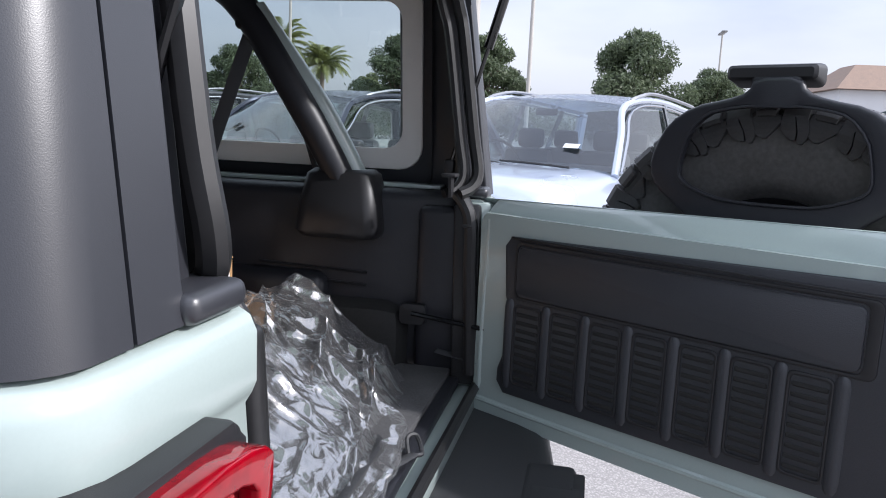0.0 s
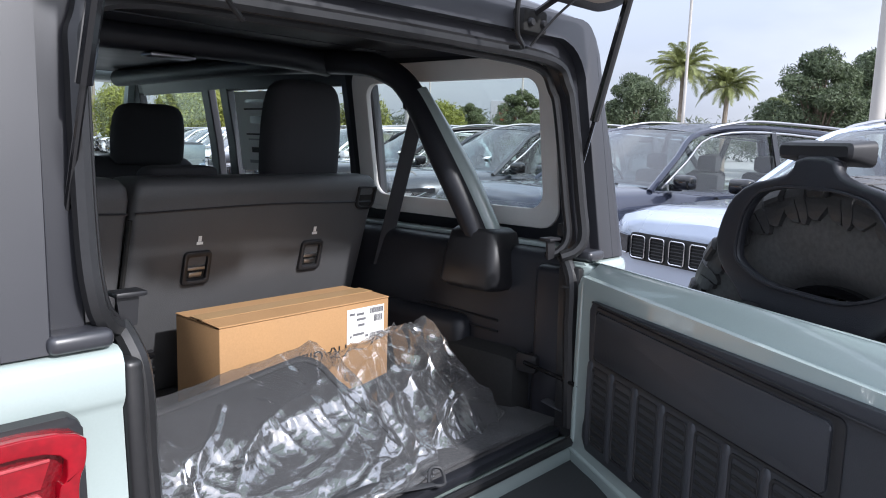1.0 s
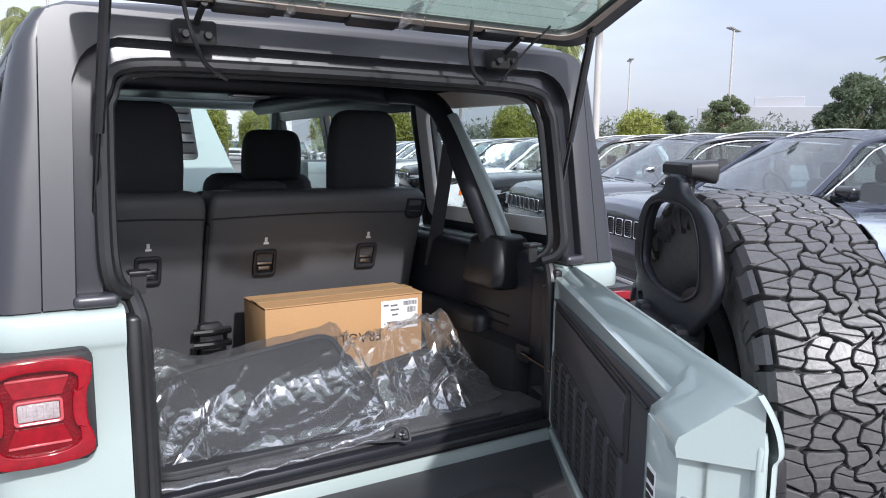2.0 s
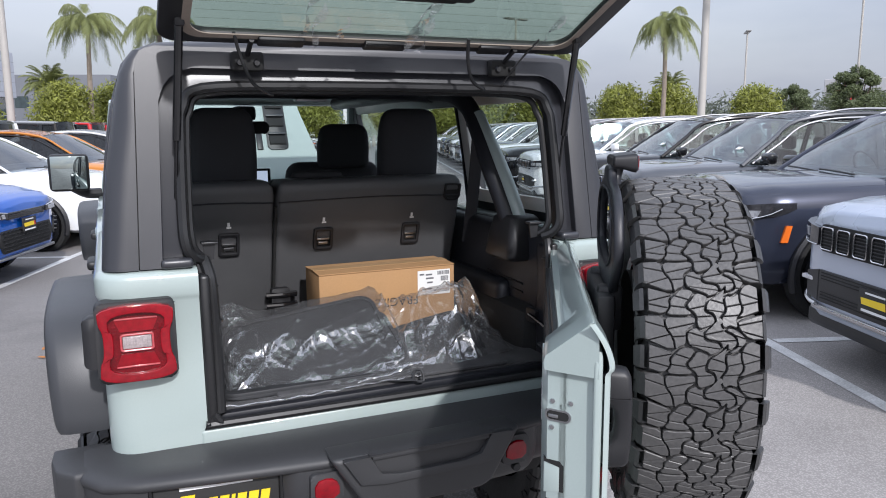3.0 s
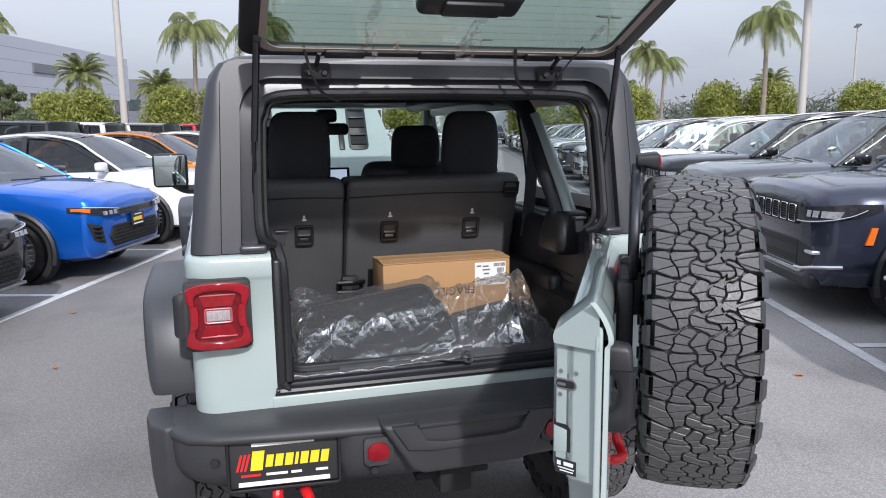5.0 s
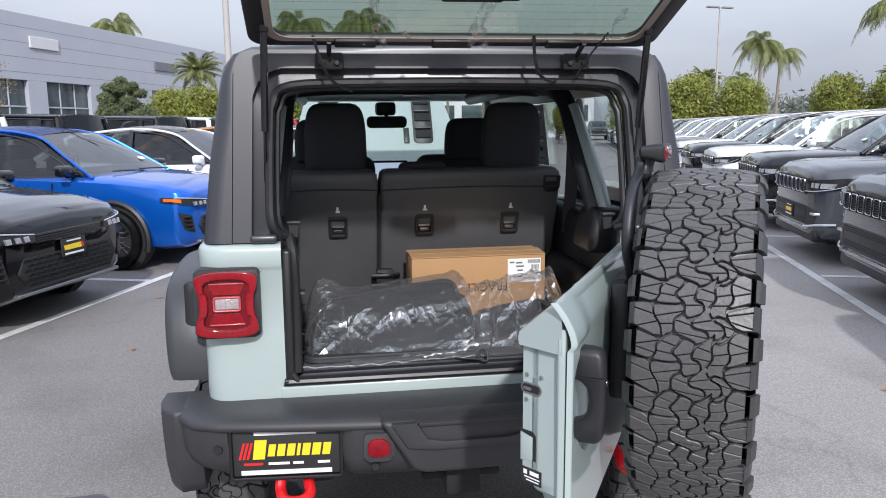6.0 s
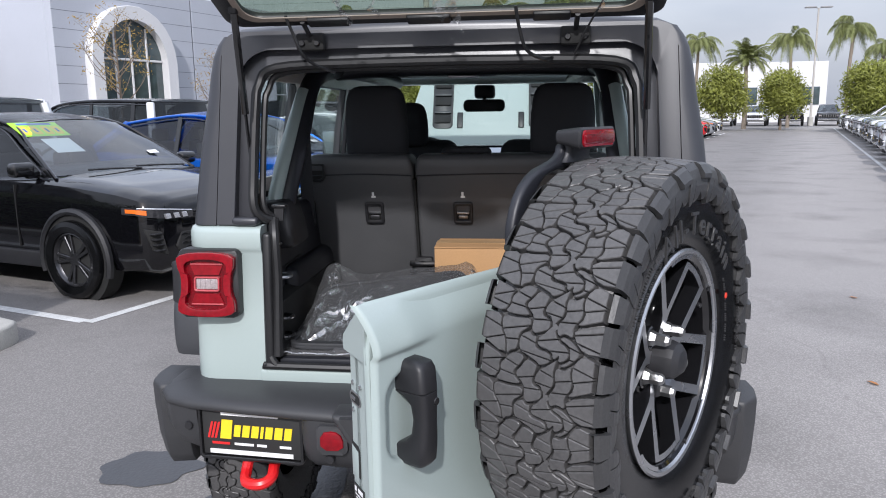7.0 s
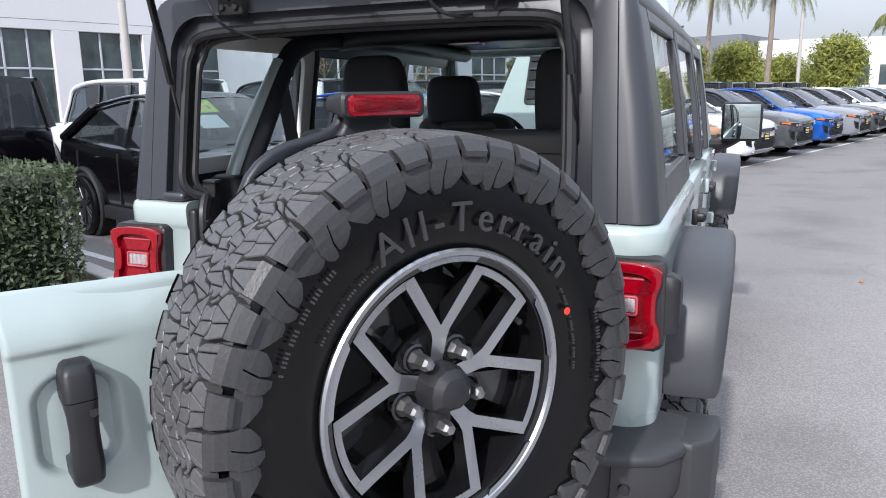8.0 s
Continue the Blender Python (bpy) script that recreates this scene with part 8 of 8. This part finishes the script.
def palm(label, h, crown, seed, fronds=44, droop=1.0, girth=0.13, skirt=0.62):
    """A feather palm: ringed trunk, arching fronds whose many leaflets hang in plumes."""
    t = thing("palm_tree", label, "palm tree")
    rng = random.Random(seed)
    zs = np.linspace(-0.1, h - crown * 0.25, 26)
    part("trunk", tube([(0.10 * math.sin(z * 0.5), 0.06 * math.cos(z * 0.4), float(z)) for z in zs], [girth * (1.25 - 0.018 * i + 0.06 * (i % 2)) for i in range(26)], 10, 1), PALMBARK, t)
    bm = bmesh.new()
    z0 = h - crown * 0.25
    for k in range(fronds):
        az_ = 2 * math.pi * k * 0.381966 + rng.uniform(-0.35, 0.35)
        lift = rng.uniform(-0.25, 1.30)
        L = crown * rng.uniform(0.72, 1.15)
        d = Vector((math.cos(az_), math.sin(az_), 0))
        side = Vector((-d.y, d.x, 0))
        bend = droop * rng.uniform(0.75, 1.15)
        prev = None
        steps = 16
        for i in range(steps + 1):
            u = i / steps
            p = Vector((0, 0, z0)) + d * (L * (math.cos(lift) * u + 0.22 * u * u * (lift > 0.6)) * (1 - 0.18 * u * u)) + Vector((0, 0, L * (math.sin(lift) * u - 0.80 * bend * u ** 2.3)))
            if prev is not None:
                run = (p - prev).normalized()
                across = run.cross(Vector((0, 0, 1)))
                across = across.normalized() if across.length > 0.05 else side
                wv = run * (0.0065 * crown)
                up = across.cross(run) * (0.010 * crown * (1.1 - u))
                bm.faces.new([bm.verts.new(q) for q in (prev - up, prev + up, p + up, p - up)])
                if i > 2:
                    ll = crown * (0.30 * math.sin(math.pi * min(0.97, u * 0.85 + 0.10)) + 0.05)
                    for sg in (-1, 1):
                        for q in range(6):
                            base = prev.lerp(p, (q + rng.random()) / 6)
                            hang = skirt * rng.uniform(0.6, 1.5)
                            wide = rng.uniform(0.30, 0.70)
                            knee = base + across * (sg * ll * 0.45 * wide) + run * (ll * 0.22) + Vector((0, 0, ll * 0.08 - ll * 0.22 * hang))
                            tip = base + across * (sg * ll * 0.80 * wide) + run * (ll * 0.42) - Vector((0, 0, ll * hang))
                            a, b, c_, e = (bm.verts.new(v) for v in (base - wv, base + wv, knee + wv * 0.8, knee - wv * 0.8))
                            bm.faces.new((a, b, c_, e))
                            bm.faces.new((e, c_, bm.verts.new(tip)))
            prev = p
    me = bpy.data.meshes.new("crown")
    bm.to_mesh(me)
    bm.free()
    me.materials.append(LEAFPALM)
    ob = new("crown", me)
    ob.parent = t
    bm2 = lathe([(0.0, 0.9), (0.16, 0.8), (0.26, 0.3), (0.20, 0.0)], 10)
    part("crown_shaft", moved(bm2, Matrix.Translation((0, 0, z0 - 0.8)) @ pose(0, 0, 0, 90)), LEAFPALM, t)
    return t


def plant(first, spots):
    for k, (x, y, sc, turn) in enumerate(spots):
        m = Matrix.Translation((x, y, 0)) @ Matrix.Rotation(radians(turn), 4, "Z") @ Matrix.Scale(sc, 4)
        if k == 0:
            first.matrix_basis = m
        else:
            copy_thing(first, m)


plant(broad_tree("round clipped yellow-green street tree", 4.3, 4.2, LEAFLIME, 21, 11000, 0.26, 0.13, True),
      [(29.8, 37.6, 0.95, 0), (32.0, 35.8, 0.99, 70), (21.7, 48.3, 1.04, 20), (22.8, 42.3, 1.07, 140), (25.5, 40.8, 0.99, 210), (-2.6, 45.9, 1.02, 250), (-7.5, 47.5, 0.98, 300), (19.2, 57.0, 1.03, 30),
       (24.3, 52.9, 1.05, 170), (0.3, 53.4, 1.11, 80), (6.3, 53.1, 1.15, 190), (14.7, 56.2, 1.1, 280), (-9.5, 49.0, 0.95, 10), (3.6, 63.0, 1.0, 120), (36.0, 32.5, 0.95, 330)])
plant(broad_tree("dense dark green broadleaf tree", 8.0, 7.0, LEAFDARK, 31, 30000, 0.22, 0.13),
      [(42.9, -2.0, 0.96, 0), (38.8, 20.1, 0.76, 100), (42.4, 11.2, 0.93, 200), (46.3, 7.0, 1.01, 250), (48.5, -7.0, 0.8, 40), (52.9, 10.2, 1.15, 310)])
plant(broad_tree("mid green broadleaf tree", 7.0, 5.6, LEAFMID, 41, 22000, 0.24, 0.13),
      [(47.4, 34.4, 0.83, 0), (53.0, 29.0, 0.9, 120), (50.0, 42.0, 0.85, 200), (-10.5, 40.5, 0.75, 90), (57.0, 18.0, 1.0, 260)])
plant(palm("tall feather palm with drooping plumes", 8.2, 2.35, 51, 30, 1.05),
      [(30.4, 34.5, 1.02, 0), (-1.2, 45.9, 1.01, 120), (28.2, 61.8, 0.82, 40), (31.7, 48.7, 0.94, 200), (22.1, 64.4, 0.95, 290), (24.4, 58.3, 0.97, 160), (10.0, 57.6, 0.81, 20), (43.6, 64.5, 1.05, 90), (39.8, 65.0, 0.74, 250), (14.0, 62.0, 0.9, 80), (-21.6, 85.3, 1.6, 10), (1.8, 34.4, 0.83, 75)])
plant(palm("bushy date palm with stiff fronds", 8.6, 3.3, 61, 54, 0.55, 0.22, 0.18),
      [(49.0, 22.0, 0.88, 0), (50.3, 19.3, 0.84, 130), (-9.0, 57.4, 0.83, 60), (48.4, 54.6, 0.78, 20), (42.7, 76.9, 0.9, 220), (-3.4, 47.5, 0.62, 10), (17.5, 60.5, 0.8, 300)])


def bare_tree(label, h, seed):
    """A young tree that has shed most of its leaves."""
    t = thing("young_tree", label, "tree")
    rng = random.Random(seed)
    bits = [tube([(0, 0, -0.1), (0.05, 0, h * 0.35), (0, 0.05, h * 0.7), (0.05, 0, h)], [0.07, 0.05, 0.03, 0.01], 7)]
    ends = []
    for i in range(16):
        z = h * (0.28 + 0.62 * i / 16)
        a, L = rng.uniform(0, 6.28), (h - z) * 0.45 + 0.5
        p1 = (L * 0.5 * math.cos(a), L * 0.5 * math.sin(a), z + L * 0.55)
        p2 = (L * 0.8 * math.cos(a + 0.2), L * 0.8 * math.sin(a + 0.2), z + L * 1.1)
        bits.append(tube([(0, 0, z), p1, p2], [0.03, 0.018, 0.006], 5, 3))
        for q in range(5):
            f = rng.uniform(0.3, 1.0)
            b0 = Vector((0, 0, z)).lerp(Vector(p1), f) if q < 2 else Vector(p1).lerp(Vector(p2), f)
            b1 = b0 + Vector((rng.uniform(-0.7, 0.7), rng.uniform(-0.7, 0.7), rng.uniform(0.0, 0.6)))
            bits.append(tube([b0, b1], [0.009, 0.004], 4, 1))
            ends.append(tuple(b1))
    part("trunk", join(*bits), BARK, t)
    V, F = leaf_cloud(ends, [(0.32, 0.32, 0.25)] * len(ends), 900, 0.07, seed)
    leaves("crown", V, F, LEAFGOLD, t)
    return t


plant(bare_tree("young bare street tree with few yellow leaves", 6.0, 71), [(-18.6, 31.4, 1.0, 0), (-16.3, 37.8, 0.8, 120)])
# distant wood line
rng = np.random.default_rng(7)
cs, rs = [], []
for i in range(120):
    f = i / 119
    cs.append((58 + 60 * f + rng.uniform(-4, 4), 88 - 84 * f + rng.uniform(-4, 4), rng.uniform(1.5, 3.6)))
    q = rng.uniform(2.0, 4.0)
    rs.append((q, q, q * 0.75))
V, F = leaf_cloud(cs, rs, 24000, 0.40, 8)
me = bpy.data.meshes.new("far_woods")
me.from_pydata(V.tolist(), [], F.tolist())
me.materials.append(LEAFFAR)
tagged(new("far_woods", me), "hazy line of distant trees", "woods", kind="stuff")

# clipped hedge on the island
hedge = thing("hedge", "clipped dark green hedge on the island", "hedge", lot(-6.6, 0.2))
rng = np.random.default_rng(17)
cnt = 26000
U = rng.random((cnt, 3))
N0, N1, A0, A1, Z1 = -9.2, -4.40, -0.55, 1.20, 1.07
face = rng.integers(0, 5, cnt)
n_ = N0 + (N1 - N0) * U[:, 0]
a_ = A0 + (A1 - A0) * U[:, 1]
z_ = 0.12 + (Z1 - 0.12) * U[:, 2]
dep = np.abs(rng.normal(size=cnt)) * 0.05
n_ = np.where(face == 0, N1 - dep, np.where(face == 1, N0 + dep, n_))
a_ = np.where(face == 2, A1 - dep, np.where(face == 3, A0 + dep, a_))
z_ = np.where(face == 4, Z1 - dep + 0.03 * np.sin(n_ * 5), z_)
P = np.array(ACROSS)[None] * n_[:, None] + np.array(AISLE)[None] * a_[:, None] + np.array((0, 0, 1.0))[None] * z_[:, None]
a1 = rng.normal(size=(cnt, 3))
a1 /= np.linalg.norm(a1, axis=1)[:, None]
b1 = np.cross(a1, rng.normal(size=(cnt, 3)))
b1 /= np.linalg.norm(b1, axis=1)[:, None]
s1 = (0.018 + 0.016 * rng.random(cnt))[:, None]
V = np.stack([P - a1 * s1, P + b1 * s1 * 0.45, P + a1 * s1, P - b1 * s1 * 0.45], 1).reshape(-1, 3)
leaves("foliage", V, np.arange(cnt * 4).reshape(-1, 4), LEAFDARK, hedge)
# dark block added to stand in for the shade deep among the leaves
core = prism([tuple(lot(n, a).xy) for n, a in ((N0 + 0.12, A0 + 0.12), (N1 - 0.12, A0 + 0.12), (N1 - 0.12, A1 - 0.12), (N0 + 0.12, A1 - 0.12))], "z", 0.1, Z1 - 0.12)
part("shade_core", core, mat("hedge_shade", (0.012, 0.018, 0.008), 0.95, var=0.4), hedge)

# ---- light poles ----
POLE = mat("pole_paint", (0.42, 0.40, 0.37), 0.6, var=0.08)


def light_pole(label, h, r):
    p = thing("street_lamp", label, "street lamp")
    part("pole", tube([(0, 0, 0), (0, 0, h * 0.5), (0, 0, h)], [r, r * 0.85, r * 0.7], 12), POLE, p)
    part("base", loft([[(x, y, z) for x, y in rr(-r * 2.2, r * 2.2, -r * 2.2, r * 2.2, r, 3)] for z in (0, 0.6)]), CONCRETE, p)
    for s in (-1, 1):
        part("lamp_head", join(rbox((s * 0.15, -0.16, h + 0.0), (s * 0.85, 0.16, h + 0.09), 0.03), tube([(0, 0, h - 0.05), (s * 0.2, 0, h + 0.04)], 0.03, 6)), mat("lamp_head", (0.25, 0.25, 0.25), 0.5) if s < 0 else bpy.data.materials["lamp_head"], p)
    return p


plant(light_pole("tall pale lamp post with twin heads", 7.6, 0.075),
      [(28.8, 2.6, 1.24, 30), (28.1, 12.3, 0.8, 60), (47.4, 34.4, 1.1, 20), (42.3, 39.6, 0.88, 50), (29.1, 50.2, 1.05, 10), (58.3, -8.7, 1.0, 0), (16.3, 16.2, 1.36, 30), (-3.4, 25.8, 1.35, 60),
       (-14.4, 14.2, 1.3, 20), (14.7, 2.5, 1.49, 15), (26.0, 70.0, 1.1, 0), (3.8, 48.1, 1.22, 70)])

# ---- buildings ----
GREYCLAD = mat("grey_panel_cladding", (0.42, 0.44, 0.49), 0.6, var=0.05, scale=0.5, fine=20)
WHITECLAD = mat("white_render", (0.62, 0.62, 0.63), 0.8, var=0.05, scale=0.6, fine=15)
DARKCLAD = mat("dark_grey_cladding", (0.16, 0.17, 0.19), 0.6, var=0.08, scale=0.5, fine=15)
BGLASS = mat("shop_glass", (0.05, 0.07, 0.075), 0.08, var=0.4, scale=0.4, fine=2, spec=0.8)


def lot_box(n0, n1, a0, a1, z0, z1, r=0.02):
    bm = rbox((n0, a0, z0), (n1, a1, z1), r, 1)
    for v in bm.verts:
        v.co = lot(v.co.x, v.co.y, v.co.z)
    return bm


shop = thing("showroom", "long pale grey car showroom with large windows and white arch", "building", lot(-38, 40))
FN = -33.0
def facade(a0, a1, bays, z0, z1, top, clad, n=FN):
    """A wall with a row of openings; panes sit back in them."""
    part("wall", lot_box(n - 8, n - 0.5, a0, a1, 0, top), clad, shop)
    part("parapet", lot_box(n - 0.5, n, a0, a1, z1, top), clad, shop)
    part("plinth", lot_box(n - 0.5, n, a0, a1, 0, z0), clad, shop)
    w = (a1 - a0) / bays
    for i in range(bays):
        part("pier", lot_box(n - 0.5, n, a0 + i * w, a0 + i * w + w * 0.28, z0, z1), clad, shop)
        wn = part("shop_window", lot_box(n - 0.32, n - 0.27, a0 + i * w + w * 0.28, a0 + (i + 1) * w, z0, z1), BGLASS, shop)
        for k in (1, 2):
            aa = a0 + i * w + w * 0.28 + k * w * 0.24
            part("mullion", lot_box(n - 0.27, n - 0.2, aa - 0.05, aa + 0.05, z0, z1), GREYCLAD, wn)
        part("transom", lot_box(n - 0.27, n - 0.2, a0 + i * w + w * 0.28, a0 + (i + 1) * w, (z0 + z1) / 2 + 0.4, (z0 + z1) / 2 + 0.5), GREYCLAD, wn)
    for k in range(int((top - z1) / 1.0)):
        part("panel_joint", lot_box(n, n + 0.004, a0, a1, z1 + 0.9 * k + 0.45, z1 + 0.9 * k + 0.475, 0), DARKCLAD, shop)


facade(33.5, 70.0, 6, 0.5, 4.6, 8.6, GREYCLAD)
facade(-4.0, 24.0, 6, 0.4, 5.0, 6.9, WHITECLAD, FN - 5)
facade(24.0, 33.4, 1, 0.5, 1.0, 9.6, GREYCLAD, FN + 0.02)
# arched entrance
ac = 28.6
def arc(r, n=14, z=4.6):
    return [(-r, 0.2)] + [(r * math.cos(a), z + r * math.sin(a)) for a in np.linspace(math.pi, 0, n)] + [(r, 0.2)]
bm = prism(arc(2.9) + arc(2.2)[::-1], "x", 0, 0.6, 0.02, 1)
for v in bm.verts:
    v.co = lot(FN + v.co.x, ac + v.co.y, v.co.z)
part("arch_surround", bm, WHITECLAD, shop, "white arch surround")
bm = prism(arc(2.22), "x", 0.05, 0.10)
for v in bm.verts:
    v.co = lot(FN + v.co.x, ac + v.co.y, v.co.z)
part("arch_window", bm, BGLASS, shop)
for k in (-1.1, 0, 1.1):
    part("arch_mullion", lot_box(FN + 0.1, FN + 0.18, ac + k - 0.06, ac + k + 0.06, 0.2, 6.4), WHITECLAD, shop)
for z in (2.4, 4.6):
    part("arch_transom", lot_box(FN + 0.1, FN + 0.18, ac - 2.2, ac + 2.2, z, z + 0.12), WHITECLAD, shop)
for a0, w, z in ((40.0, 2.6, 6.6), (54.0, 3.4, 6.2)):
    part("wall_sign", lot_box(FN, FN + 0.12, a0, a0 + w, z, z + 0.7), WHITECLAD if a0 < 50 else DARKCLAD, shop, "plain sign bar")
far = thing("office_block", "low dark grey building behind the trees", "building", lot(-36, 82))
part("wall", lot_box(-46, -28, 80, 92, 0, 7.4), DARKCLAD, far)
for i in range(5):
    part("window", lot_box(-28, -27.95, 81 + i * 2.2, 82.4 + i * 2.2, 3.6, 5.0), BGLASS, far)
for i in range(7):
    part("window", lot_box(-45 + i * 2.4, -43.6 + i * 2.4, 79.95, 80.0, 4.0, 5.2), BGLASS, far)
wh = thing("white_building", "low white building with dark window band", "building", (10, 92, 0))
bm = rbox((2, 88, 0), (34, 100, 6.8), 0.05, 1)
part("wall", bm, WHITECLAD, wh)
for i in range(9):
    part("window", rbox((3.5 + i * 3.4, 87.9, 2.0), (6.0 + i * 3.4, 88.02, 4.0), 0.02), BGLASS, wh)
PALECLAD = mat("pale_grey_render", (0.40, 0.40, 0.42), 0.8, var=0.05, scale=0.6, fine=15)
red = thing("store_building", "white store with a red round sign", "building", (92, 60, 0))
part("wall", moved(rbox((-9, -5, 0), (9, 5, 7.4), 0.05, 1), pose(92, 61, 0, 0, 0, -56)), PALECLAD, red)
part("upper_block", moved(rbox((-2, -4, 7.4), (4, 4, 8.7), 0.05, 1), pose(92, 61, 0, 0, 0, -56)), PALECLAD, red)
part("sign_band", moved(rbox((-2, -5.2, 3.6), (8, -4.9, 4.6), 0.02), pose(92, 61, 0, 0, 0, -56)), GREYCLAD, red)
part("sign_disc", moved(lathe([(0, -0.1), (1.3, -0.1), (1.3, 0.1)], 24), pose(92, 61, 0, 0, 0, -56) @ Matrix.Translation((-6.5, -5.2, 5.2))), PLATERED, red, "red round sign")
side = thing("arched_building", "white building with arched openings and brown tile roof", "building", (64, -27, 0))
S = pose(66, -29, 0, 0, 0, -84)
part("wall", moved(rbox((-10, 0, 0), (10, 8, 6.2), 0.05, 1), S), WHITECLAD, side)
part("roof", moved(loft([[(-10.5, -0.6, 6.2), (10.5, -0.6, 6.2), (10.5, 8.6, 6.2), (-10.5, 8.6, 6.2)], [(-8, 2.5, 8.4), (8, 2.5, 8.4), (8, 5.5, 8.4), (-8, 5.5, 8.4)]]), S), mat("brown_roof_tiles", (0.24, 0.17, 0.13), 0.8, var=0.2, scale=2, fine=12), side)
for k in (-6, 0, 6):
    bm = prism([(x + k, z) for x, z in [(-2, 0.1)] + [(2 * math.cos(a), 3.2 + 1.4 * math.sin(a)) for a in np.linspace(math.pi, 0, 10)] + [(2, 0.1)]], "y", -0.05, 0.02)
    part("arched_opening", moved(bm, S), BGLASS, side)
